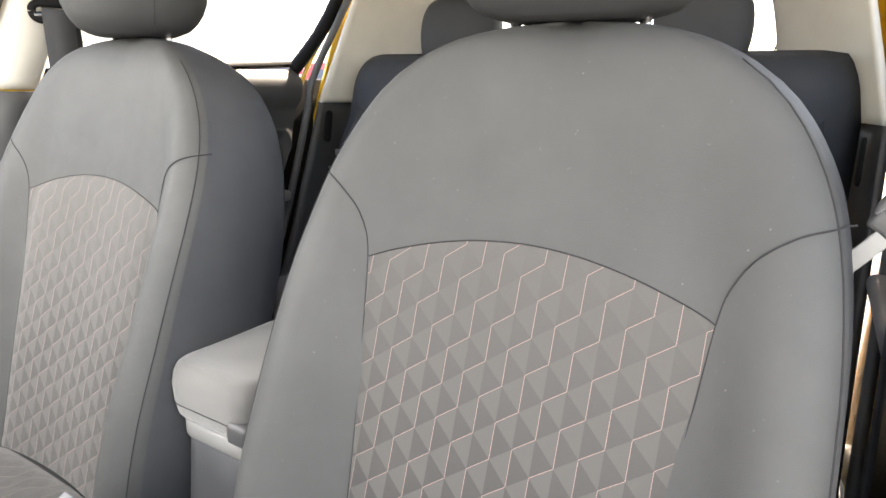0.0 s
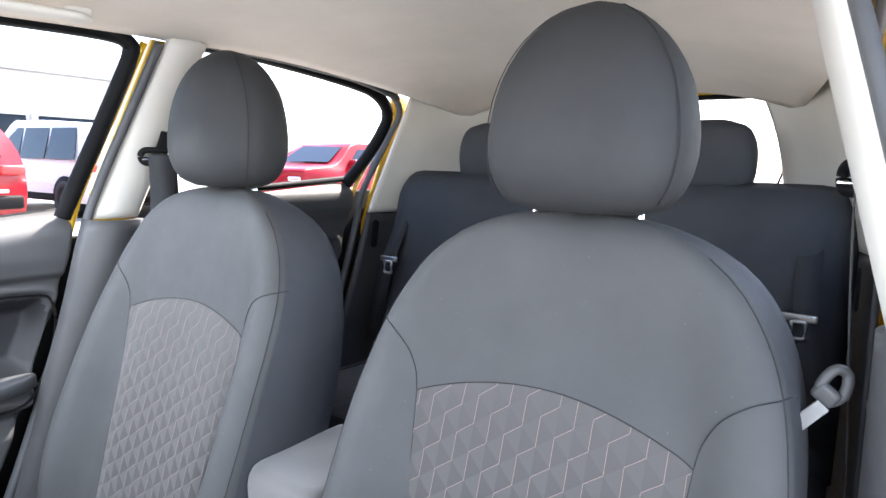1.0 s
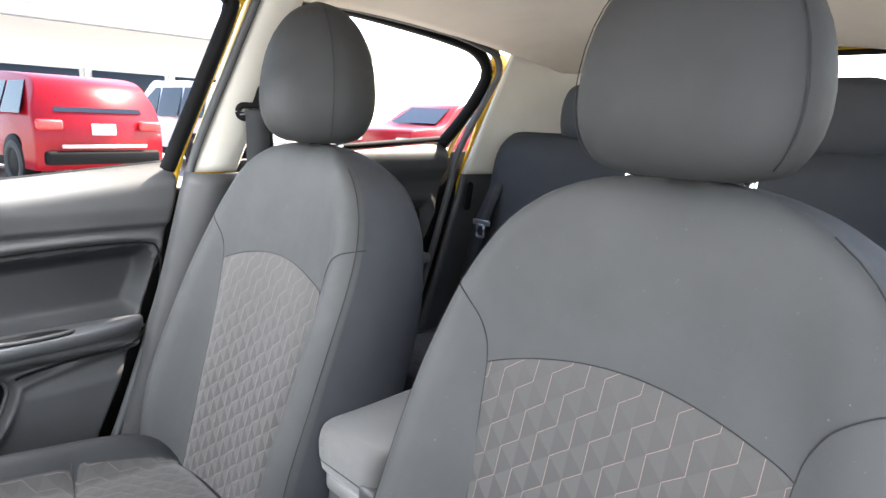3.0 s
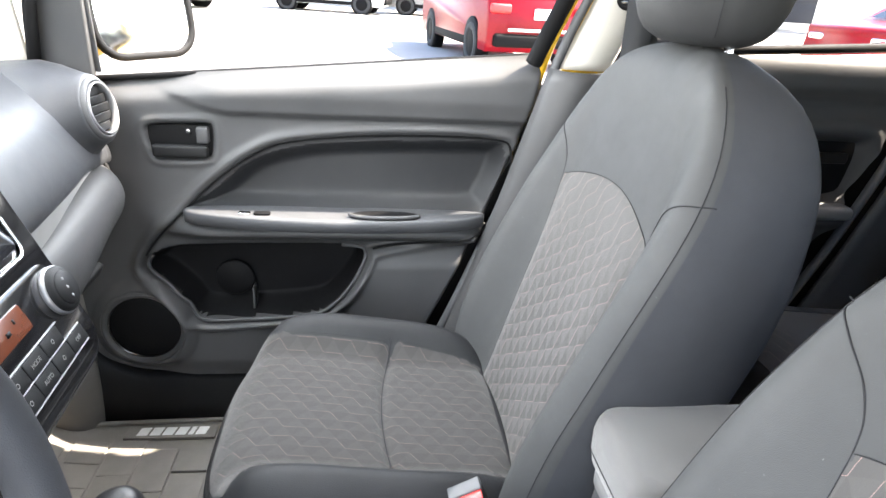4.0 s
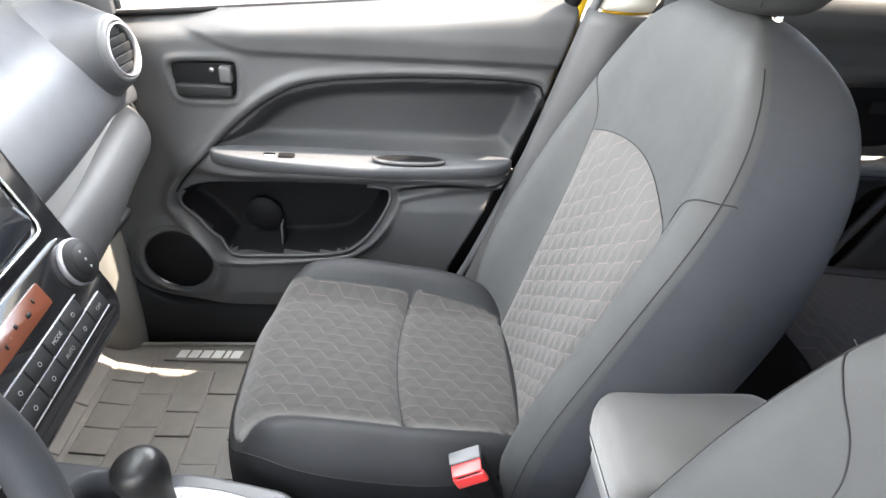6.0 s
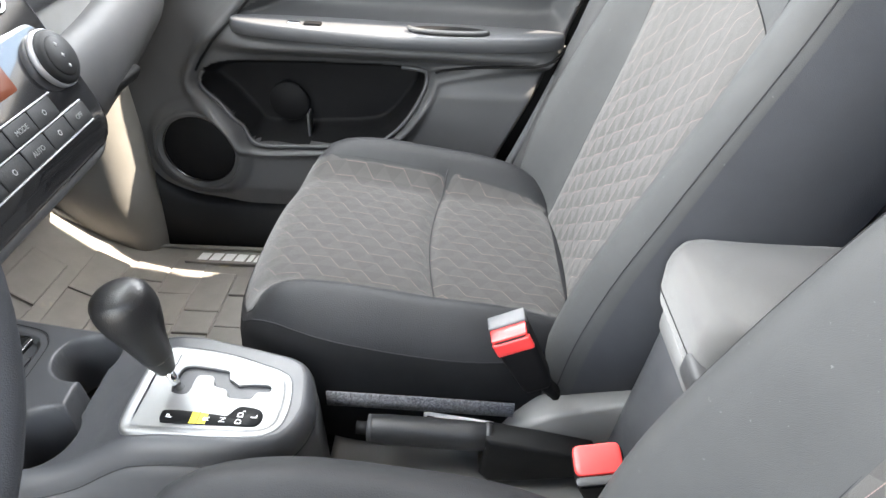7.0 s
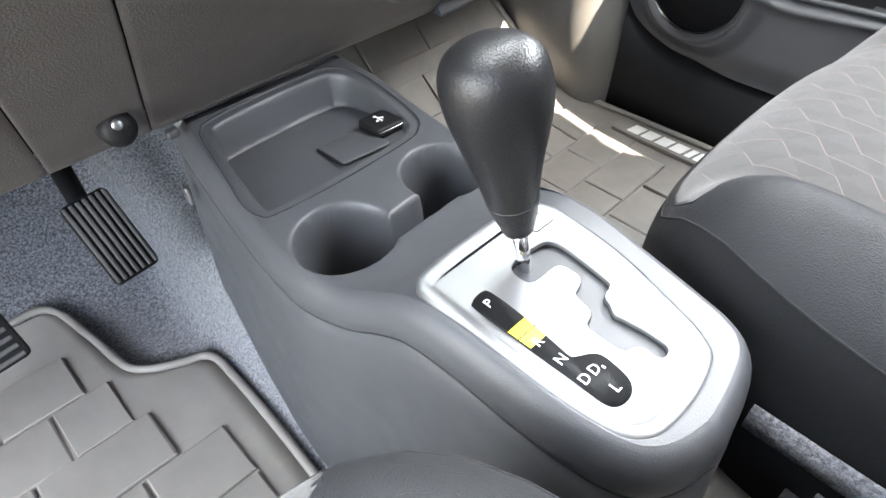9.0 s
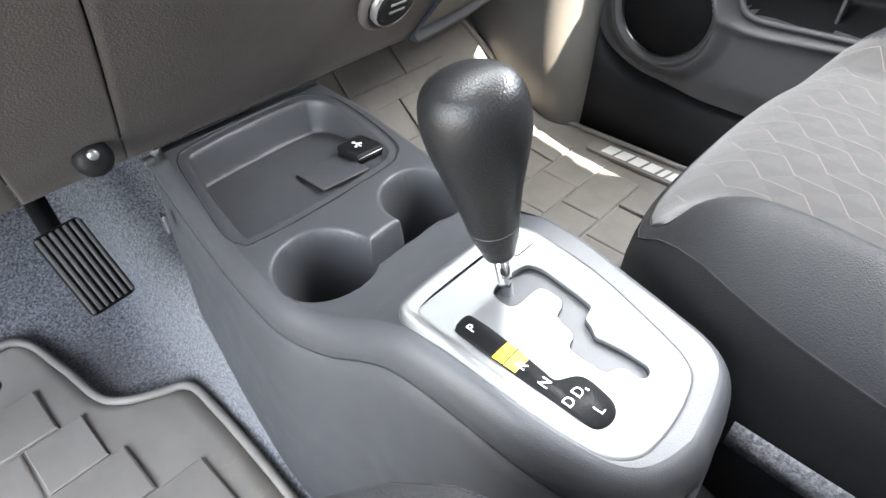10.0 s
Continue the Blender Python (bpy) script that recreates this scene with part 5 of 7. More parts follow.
    lower(lambda z: seam_b(z) + 0.0006, lambda z: 0.66, "knee_panel", PLASTIC_WARM, "dark grained knee panel")
    part("panel_backing", grid(lambda u, v: Vector((-0.28 + 0.93 * u, -0.250 - 0.20 * v, 0.538 - 0.215 * v)), 4, 4), BLACK, root, "black structure behind the panel joints")
    part("stack_cheek", grid(lambda u, v: Vector((-0.135 - 0.02 * v + 0.0 * u, -0.20 - 0.14 * u, 0.55 + 0.12 * v)), 6, 6), PLASTIC, root, solid=0.01)
    boss_m = facing((0.094, -0.396, 0.347), (0.05, 0.85, 0.30))
    boss = part("fixing_boss", disc(boss_m, 0, 0.0145, 0.016, 28, 0.006), PLASTIC_DARK, root, "dark screw boss")
    part("screw", disc(boss_m @ Matrix.Translation((0, 0.004, 0.0135)), 0, 0.0045, 0.004, 14, 0.0012), STEEL, boss, "small steel screw")
    fb = facing((-0.172, -0.334, 0.414), (0.02, 0.90, -0.42))
    knob = part("start_button", disc(fb, 0, 0.0205, 0.014, 36, 0.003), PLASTIC_DARK, root, "round dark start button")
    part("button_ring", disc(fb, 0.0200, 0.0250, 0.012, 36, 0.003), SILVER_TRIM, knob, "bright button ring")
    part("button_collar", disc(fb, 0.0245, 0.0345, 0.007, 36, 0.004), PLASTIC_WARM, knob, "raised collar round the button")
    for k in range(2):
        part("button_print", box((0, 0, 0), (0.018, 0.003, 0.0004), 0, fb @ Matrix.Translation((0, 0.004 - 0.008 * k, 0.0142))), DASH_GREY, knob)
    # driver's instrument hood front
    part("cluster_hood", box((0.33, -0.40, 0.74), (0.36, 0.10, 0.16), 0.03), DASH_PAD, root, "dark instrument hood")


def steering_wheel():
    root = thing("steering_wheel", (0.335, -0.085, 0.715), "dark grey leather steering wheel with silver spoke trim", "steering wheel")
    m = facing((0.335, -0.085, 0.715), (0, 1.0, 0.35))
    rim = [m @ Vector((0.182 * math.cos(a), 0.182 * math.sin(a), 0.02)) for a in (2 * math.pi * k / 64 for k in range(64))]
    part("rim", tube(rim, 0.0155, 14, True), VINYL_SIDE, root, "dark grained wheel rim")
    part("hub", slab(rounded(0.17, 0.15, 0.06, 8), 0.035, m @ Matrix.Translation((0, -0.005, -0.02)), 0.014), PLASTIC_DARK, root, "dark airbag hub")
    for a in (180, 0, 270):
        r = m @ Matrix.Rotation(radians(a), 4, "Z")
        part("spoke", slab([(0.06, -0.032), (0.17, -0.02), (0.178, 0.0), (0.17, 0.02), (0.06, 0.030)], 0.016, r @ Matrix.Translation((0, 0, 0.0)), 0.005), PLASTIC_DARK, root)
        if a != 270:
            part("spoke_trim", slab([(0.085, -0.030), (0.15, -0.022), (0.16, -0.006), (0.15, 0.0), (0.09, -0.004)], 0.004, r @ Matrix.Translation((0, 0, 0.015)), 0.002), SILVER_TRIM, root, "satin silver spoke trim")
    part("column", tube([(0.335, -0.115, 0.702), (0.335, -0.42, 0.59)], 0.045, 16), PLASTIC_DARK, root, "dark steering column shroud")


# ---- centre console ----
CON_Z = curve((-0.44, 0.318), (-0.40, 0.314), (-0.30, 0.304), (-0.24, 0.3005), (-0.205, 0.3000), (-0.175, 0.3030), (-0.150, 0.3115), (-0.125, 0.3265), (-0.100, 0.3400), (-0.07, 0.3452), (-0.02, 0.3458), (0.03, 0.3456), (0.07, 0.3445))
CON_L = curve((-0.43, 0.044), (-0.36, 0.055), (-0.29, 0.064), (-0.24, 0.069), (-0.20, 0.070), (-0.16, 0.0635), (-0.12, 0.0575), (-0.06, 0.0555), (0.0, 0.0550), (0.030, 0.0515), (0.049, 0.0455), (0.061, 0.0345), (0.068, 0.0195), (0.072, 0.0008))
CON_RT = curve((-0.43, -0.146), (-0.36, -0.152), (-0.30, -0.149), (-0.26, -0.146), (-0.20, -0.139), (-0.15, -0.120), (-0.11, -0.1045), (-0.06, -0.0950), (-0.015, -0.0850), (0.020, -0.0770), (0.042, -0.0710), (0.056, -0.0615), (0.064, -0.0480), (0.0690, -0.0260), (0.072, -0.0008))
CUPS = ((0.018, -0.209, 0.0385), (-0.092, -0.214, 0.0365))
CUP_LINK = [(0.026, -0.178), (-0.096, -0.183), (-0.092, -0.204), (-0.045, -0.206), (0.018, -0.200)]


def inset(outline, d):
    """The closed outline drawn in by d along its own normals (negative: grown)."""
    n = len(outline)
    area = sum(outline[i][0] * outline[(i + 1) % n][1] - outline[(i + 1) % n][0] * outline[i][1] for i in range(n))
    sign = 1.0 if area > 0 else -1.0
    out = []
    for i in range(n):
        ax, ay = outline[i - 1]
        bx, by = outline[(i + 1) % n]
        tx, ty = bx - ax, by - ay
        q = math.hypot(tx, ty) + 1e-9
        out.append((outline[i][0] - sign * ty / q * d, outline[i][1] + sign * tx / q * d))
    return out


def console():
    root = thing("centre_console", (-0.015, -0.15, 0.0), "dark grey plastic centre console with tray, cup holders and shift gate", "centre console")
    stations = [-0.430 + 0.460 * k / 66 for k in range(67)] + [0.036, 0.042, 0.048, 0.053, 0.058, 0.0615, 0.0645, 0.067, 0.069, 0.0705, 0.0715, 0.072]

    base = [(CON_L(y), y) for y in stations] + [(CON_RT(y), y) for y in stations[::-1][1:]]

    def outline(grow, dz, zfix=None):
        return [Vector((x, y, zfix if zfix is not None else CON_Z(y0) + dz)) for (x, y), (_, y0) in zip(inset(base, -grow), base)]
    lip = [outline(-0.0112, 0.0), outline(-0.0092, -0.0007), outline(-0.0070, -0.0021), outline(-0.0046, -0.0050), outline(-0.0024, -0.0086), outline(-0.0008, -0.0132), outline(0.0003, -0.0190), outline(0.0010, -0.0290), outline(0.0004, -0.0302)]
    part("top_shell", loft(lip, caps=False), PLASTIC_CONSOLE, root, "grey console shoulder")
    side = [outline(-0.0010, -0.0300), outline(0.0002, -0.0312), outline(0.0030, -0.050), outline(0.0065, -0.11), outline(0.0095, -0.19), outline(0.0120, 0, 0.06), outline(0.0135, 0, 0.0)]
    part("side_skirt", loft(side, caps=False), PLASTIC_CONSOLE, root, "grey console side")
    part("shoulder_joint", tube(outline(0.0002, -0.0307), 0.0009, 6), STITCH, root, "fine joint line")

    # deck with the cup holders, the tray and the gate let into it
    def deck_z(x, y):
        z = CON_Z(y)
        d = min(math.hypot(x - cx, y - cy) - r for cx, cy, r in CUPS)
        link = inside(CUP_LINK, x, y)
        if min(d, link) < 0.006:
            z -= 0.0014 * step01(0.0045, 0.0, min(d, link))
            z -= max(0.080 * step01(0.0012, -0.0035, d), 0.050 * step01(0.0012, -0.0035, link))
        t = inside(TRAY, x, y)
        if t < 0.003:
            # shallow rim, then a floor that falls away towards the dashboard
            deep = max(0.0, min(1.0, (-0.270 - y) / 0.125))
            z -= 0.0022 * step01(0.0008, -0.0012, t) + (0.003 + 0.032 * deep) * step01(-0.0085, -0.0150, t)
        g = inside(GATE, x, y)
        z -= 0.006 * step01(-0.0008, -0.0035, g)
        return z

    brim = [(p.x, p.y) for p in lip[0]]
    start, end = -0.412, max(p[1] for p in brim) - 0.0002

    def edge_at(y):
        cuts = []
        for (ax, ay), (bx, by) in zip(brim, brim[1:] + brim[:1]):
            if (ay > y) != (by > y):
                cuts.append(ax + (bx - ax) * (y - ay) / (by - ay))
        if not cuts:
            return 0.0, 0.0
        return max(cuts) + 0.0003, min(cuts) - 0.0003

    def deck(u, v):
        y = start + v * (end - start)
        a, b = edge_at(y)
        x = b + (a - b) * u
        return Vector((x, y, deck_z(x, y)))
    part("deck", grid(deck, 170, 350), PLASTIC_CONSOLE, root, "grey moulded console deck")
    part("tray_joint", tube([(x, y, CON_Z(y) - 0.0004) for x, y in TRAY], 0.0006, 5, True), STITCH, root, "fine joint round the tray")
    for cx, cy, r in CUPS:
        part("cup_mat", disc(Matrix.Translation((cx, cy, CON_Z(cy) - 0.0815)), 0, r - 0.004, 0.003, 40), PLASTIC_DARK, root, "dark rubber cup mat")
        part("mat_edge", tube([(cx + (r - 0.0045) * math.cos(a), cy + (r - 0.0045) * math.sin(a), CON_Z(cy) - 0.0783) for a in (2 * math.pi * k / 40 for k in range(40))], 0.0008, 5, True), PLASTIC_CONSOLE, root)
    part("trim_hook", box((0.052, -0.404, 0.318), (0.012, 0.010, 0.008), 0.003), PLASTIC, root, "small fixing hook")
    part("trim_clip", box((0.0625, -0.392, 0.262), (0.004, 0.010, 0.020), 0.0015), STEEL, root, "bright trim clip")
    # blank cover and charging socket cover on the tray's floor
    part("blank_cover", slab(rounded(0.049, 0.051, 0.004), 0.003, Matrix.Translation((-0.066, -0.306, 0.2908)) @ Matrix.Rotation(radians(-6), 4, "Z") @ Matrix.Rotation(radians(11.5), 4, "X"), 0.0008), PLASTIC_CONSOLE, root, "square blank cover")
    part("cover_joint", slab(rounded(0.0505, 0.0525, 0.0045), 0.0012, Matrix.Translation((-0.066, -0.306, 0.2913)) @ Matrix.Rotation(radians(-6), 4, "Z") @ Matrix.Rotation(radians(11.5), 4, "X")), BLACK, root, "dark joint round the cover")
    um = Matrix.Translation((-0.105, -0.313, 0.2900)) @ Matrix.Rotation(radians(-4), 4, "Z") @ Matrix.Rotation(radians(9), 4, "X")
    usb = part("usb_cover", slab(rounded(0.028, 0.037, 0.003), 0.009, um, 0.002), PLASTIC_DARK, root, "black charging socket cover")
    part("usb_lip", slab(rounded(0.0275, 0.004, 0.0015), 0.003, um @ Matrix.Translation((0, 0.0175, 0.0035))), GLOSS, usb, "glossy finger lip")
    mark = um @ Matrix.Translation((0, -0.002, 0.0094)) @ Matrix.Rotation(radians(90), 4, "Z")
    bm = box((0, 0, 0), (0.013, 0.0011, 0.0006), 0, mark)
    box((0, 0, 0), (0.0045, 0.0010, 0.0006), 0, mark @ Matrix.Translation((-0.0015, 0.0018, 0)) @ Matrix.Rotation(0.75, 4, "Z"), 3, bm)
    box((0, 0, 0), (0.0045, 0.0010, 0.0006), 0, mark @ Matrix.Translation((0.0010, -0.0018, 0)) @ Matrix.Rotation(-0.75, 4, "Z"), 3, bm)
    box((0, 0, 0), (0.0024, 0.0024, 0.0006), 0, mark @ Matrix.Translation((0.0005, 0.0036, 0)), 3, bm)
    box((0, 0, 0), (0.0024, 0.0024, 0.0006), 0, mark @ Matrix.Translation((0.0032, -0.0035, 0)), 3, bm)
    box((0, 0, 0), (0.0030, 0.0030, 0.0006), 0, mark @ Matrix.Translation((-0.0065, 0, 0)) @ Matrix.Rotation(0.785, 4, "Z"), 3, bm)
    part("trident_mark", bm, WHITE, usb)

    # shift gate plate: a rolled rim, a soft step and a flat face with the zigzag slot
    zg = 0.3465
    corners = [(-0.010, -0.0745), (-0.0065, -0.0665), (-0.0075, -0.0580), (-0.0130, -0.0555), (-0.0300, -0.0555), (-0.0335, -0.0520), (-0.0335, -0.0410), (-0.0300, -0.0365), (-0.0210, -0.0345), (-0.0185, -0.0310), (-0.0165, -0.0210), (-0.0130, -0.0175), (-0.0075, -0.0165), (-0.0048, -0.0130), (-0.0044, 0.0060), (-0.0060, 0.0100), (-0.0130, 0.0122), (-0.0148, 0.0160), (-0.0138, 0.0235), (-0.0165, 0.0268), (-0.0220, 0.0265), (-0.0256, 0.0225), (-0.0262, 0.0100), (-0.0245, -0.0040), (-0.0232, -0.0090), (-0.0282, -0.0150), (-0.0305, -0.0205), (-0.0395, -0.0222), (-0.0425, -0.0255), (-0.0478, -0.0610), (-0.0462, -0.0705), (-0.0420, -0.0745), (-0.0320, -0.0760), (-0.0190, -0.0765)]
    slot = []
    for i in range(len(corners)):
        (ax, ay), (bx, by), (cx, cy) = corners[i - 1], corners[i], corners[(i + 1) % len(corners)]
        for t in (0.22, 0.5, 0.78):
            px, py = (ax + bx) / 2, (ay + by) / 2
            qx, qy = (bx + cx) / 2, (by + cy) / 2
            w0, w1, w2 = (1 - t) ** 2, 2 * t * (1 - t), t * t
            slot.append((w0 * px + w1 * (bx * 1.35 - (px + qx) * 0.175) + w2 * qx, w0 * py + w1 * (by * 1.35 - (py + qy) * 0.175) + w2 * qy))
    outer = outline2(GATE_RAW, 8)
    levels = [(-0.0002, -0.0100), (0.0, -0.0040), (0.0004, -0.0022), (0.0016, -0.0009), (0.0032, -0.0004), (0.0060, -0.0005), (0.0078, -0.0009), (0.0092, -0.0016), (0.0104, -0.0021), (0.0116, -0.0022)]
    rings = [[Vector((x, y, zg + dz)) for x, y in inset(outer, d)] for d, dz in levels]
    gate = part("gate_plate", loft(rings, caps=False), SILVER, root, "satin silver shift gate plate with a rolled rim")
    zf = zg - 0.0022
    bm = bmesh.new()
    vo = [bm.verts.new((p.x, p.y, 0)) for p in rings[-1]]
    vi = [bm.verts.new((x, y, 0)) for x, y in slot]
    es = [bm.edges.new((vo[i], vo[(i + 1) % len(vo)])) for i in range(len(vo))] + [bm.edges.new((vi[i], vi[(i + 1) % len(vi)])) for i in range(len(vi))]
    bmesh.ops.triangle_fill(bm, use_beauty=True, edges=es)
    bad = [f for f in bm.faces if inside(slot, f.calc_center_median().x, f.calc_center_median().y) < 0]
    bmesh.ops.delete(bm, geom=bad, context="FACES_ONLY")
    bm.transform(Matrix.Translation((0, 0, zf)))
    part("gate_face", bm, SILVER, gate, "flat silver face round the slot", flat=True)
    wall = [[Vector((x, y, zf + dz)) for x, y in inset(slot, d)] for d, dz in ((0.0, 0.0), (0.0005, -0.0004), (0.0007, -0.0012), (0.0007, -0.0030))]
    part("slot_edge", loft(wall, caps=False), SILVER, gate, "eased silver edge of the slot")
    wall = [[Vector((x, y, zf + dz)) for x, y in inset(slot, 0.0005)] for dz in (-0.0030, -0.0130)]
    part("slot_wall", loft(wall, caps=False), GRIP, gate, "grey wall of the slot")
    part("slot_well", slab([(-0.066, -0.095), (0.006, -0.095), (0.006, 0.034), (-0.066, 0.034)], 0.004, Matrix.Translation((0, 0, zg - 0.030))), BLACK, gate, "dark well under the slot", flat=True)
    part("slot_cover", slab([(-0.052, -0.062), (-0.034, -0.060), (-0.002, -0.042), (0.0, 0.030), (-0.042, 0.030)], 0.003, Matrix.Translation((0, 0, zg - 0.0135))), GRIP, gate, "dark grey sliding slot cover", flat=True)
    strip_o = outline2([(0.0225, -0.0725), (0.0165, -0.0725), (0.0137, -0.069), (0.0137, -0.050), (0.0165, -0.020), (0.0176, -0.010), (0.0155, -0.0065), (0.0090, -0.0025), (0.0055, 0.002), (0.0055, 0.010), (0.0078, 0.0205), (0.0125, 0.0258), (0.0190, 0.0272), (0.0255, 0.0250), (0.0284, 0.0190), (0.0286, 0.0), (0.0290, -0.030), (0.0290, -0.0660), (0.0268, -0.0708)], 3)
    strip_p = part("gear_strip", slab(strip_o, 0.0008, Matrix.Translation((0, 0, zf + 0.0001))), PLASTIC_DARK, gate, "black gear indicator strip")
    part("indicator_tape", slab([(0.0145, -0.0425), (0.0287, -0.0425), (0.0284, -0.0265), (0.0162, -0.0265)], 0.0003, Matrix.Translation((0, 0, zf + 0.0009))), LABEL_YELLOW, strip_p, "yellow gear indicator", flat=True)
    part("tape_line", slab([(0.0147, -0.0352), (0.0286, -0.0352), (0.0286, -0.0346), (0.0147, -0.0346)], 0.0002, Matrix.Translation((0, 0, zf + 0.0012))), PLASTIC_DARK, strip_p, flat=True)
    tm = Matrix.Rotation(radians(180), 4, "Z")
    for word, x, y, size in (("P", 0.0212, -0.0635, 0.0086), ("R", 0.0225, -0.0265, 0.0086), ("N", 0.0228, -0.0108, 0.0086), ("D", 0.0240, 0.0052, 0.0086), ("D", 0.0158, 0.0052, 0.0086), ("s", 0.0112, 0.0072, 0.0048), ("L", 0.0172, 0.0190, 0.0086)):
        lettering("gear_letter", word, size, Matrix.Translation((x, y, zf + 0.0014)) @ tm, WHITE, strip_p, 0.0001)
    part("lock_cover", tube([(x - 0.055, y - 0.088, zf + 0.0001) for x, y in rounded(0.020, 0.011, 0.002)], 0.0004, 5, True), STITCH, gate, "fine outline of the lock release cover")
    return root


GATE_RAW = ((0.0405, -0.1035), (0.034, -0.1085), (0.015, -0.1110), (-0.016, -0.1115), (-0.046, -0.1105), (-0.064, -0.1055), (-0.0715, -0.0950), (-0.0725, -0.0800), (-0.0665, -0.0340), (-0.0520, 0.0140), (-0.0440, 0.0340), (-0.0340, 0.0450), (-0.0120, 0.0505), (0.0130, 0.0510), (0.0290, 0.0470), (0.0395, 0.0340), (0.0432, 0.0060), (0.0438, -0.0300), (0.0440, -0.0700), (0.0432, -0.0950))
GATE = outline2(GATE_RAW, 5)
TRAY = outline2([(0.030, -0.398), (0.018, -0.406), (-0.03, -0.411), (-0.100, -0.411), (-0.122, -0.402), (-0.134, -0.378), (-0.134, -0.330), (-0.128, -0.288), (-0.116, -0.273), (-0.095, -0.2665), (-0.018, -0.264), (0.040, -0.2665), (0.051, -0.2735), (0.054, -0.292), (0.046, -0.335), (0.036, -0.385)], 6)


def gear_lever():
    root = thing("gear_lever", (-0.0165, -0.0735, 0.32), "black leather-grained gear lever on a chrome rod", "gear lever")
    base, top = Vector((-0.0200, -0.0695, 0.338)), Vector((-0.0045, -0.0915, 0.466))
    turn = (top - base).to_track_quat("Z", "Y").to_matrix().to_4x4()
    m = Matrix.Translation(base) @ turn @ Matrix.Diagonal((0.90, 0.90, 0.95, 1.0))
    part("rod", tube([m @ Vector((0, 0, -0.022)), m @ Vector((0, 0, 0.042))], 0.0045, 20), CHROME, root, "chrome rod")
    prof = [(0.0350, 0.0050), (0.0353, 0.0088), (0.0363, 0.0102), (0.041, 0.0116), (0.048, 0.0138), (0.0592, 0.0167), (0.0600, 0.0163), (0.0608, 0.0168), (0.074, 0.0191), (0.090, 0.0224), (0.106, 0.0262), (0.120, 0.0290), (0.132, 0.0298), (0.143, 0.0284), (0.151, 0.0242), (0.1562, 0.0165), (0.1585, 0.0080), (0.159, 0.0008)]
    zz = curve(*[(i, a[0]) for i, a in enumerate(prof)])
    rr = curve(*[(i, a[1]) for i, a in enumerate(prof)])
    rings = []
    for k in range(86):
        t = k / 85 * (len(prof) - 1)
        z, r = zz(t), rr(t)
        swell = step01(0.06, 0.13, z)
        rings.append([m @ Vector((math.cos(a) * r * (1.0 - 0.05 * swell), math.sin(a) * r * (1.0 + 0.05 * swell) + 0.002 * swell, z)) for a in (2 * math.pi * i / 48 for i in range(48))])
    part("grip", loft(rings), KNOB, root, "black grained grip")
    ring = [m @ Vector((math.cos(a) * 0.01665, math.sin(a) * 0.01665, 0.0600)) for a in (2 * math.pi * i / 40 for i in range(40))]
    part("grip_joint", tube(ring, 0.0004, 5, True), PLASTIC, root, "thin moulded line round the grip")
    return root


def handbrake():
    root = thing("handbrake", (-0.06, 0.25, 0.15), "dark grey handbrake lever lying in its lowered place", "handbrake")
    a, b, c = Vector((-0.048, 0.113, 0.252)), Vector((-0.043, 0.264, 0.253)), Vector((-0.040, 0.38, 0.23))
    part("grip", tube([a + (b - a) * t for t in (0.06, 0.1, 0.2, 0.5, 0.8, 1.0)], lambda t: 0.0150 + 0.002 * math.sin(t * 3), 16, flat=1.1), GRIP, root, "dark grained grip")
    part("button", tube([a - (b - a) * 0.04, a + (b - a) * 0.08], 0.0078, 14), PLASTIC_DARK, root, "dark release button")
    part("collar", tube([a + (b - a) * 0.05, a + (b - a) * 0.10], 0.0158, 16, flat=1.1), PLASTIC_CONSOLE, root, "grey collar")
    part("grip_band", tube([a + (b - a) * 0.955, a + (b - a) * 0.985], 0.0164, 16, flat=1.1), PLASTIC_CONSOLE, root, "grey band")
    side = [(0.256, 0.268), (0.32, 0.256), (0.386, 0.242), (0.393, 0.226), (0.36, 0.206), (0.29, 0.193), (0.262, 0.193), (0.252, 0.205)]
    rings = [[Vector((-0.041 + dx, y, z)) for y, z in side] for dx in (-0.016, -0.013, 0.013, 0.016)]
    for ring in (rings[0], rings[-1]):
        mid = sum(ring, Vector((0, 0, 0))) / len(ring)
        for k in range(len(ring)):
            ring[k] = ring[k] + (mid - ring[k]) * 0.10
    part("arm", loft(rings), PLASTIC_DARK, root, "dark lever arm", bevel=0.002)
    return root


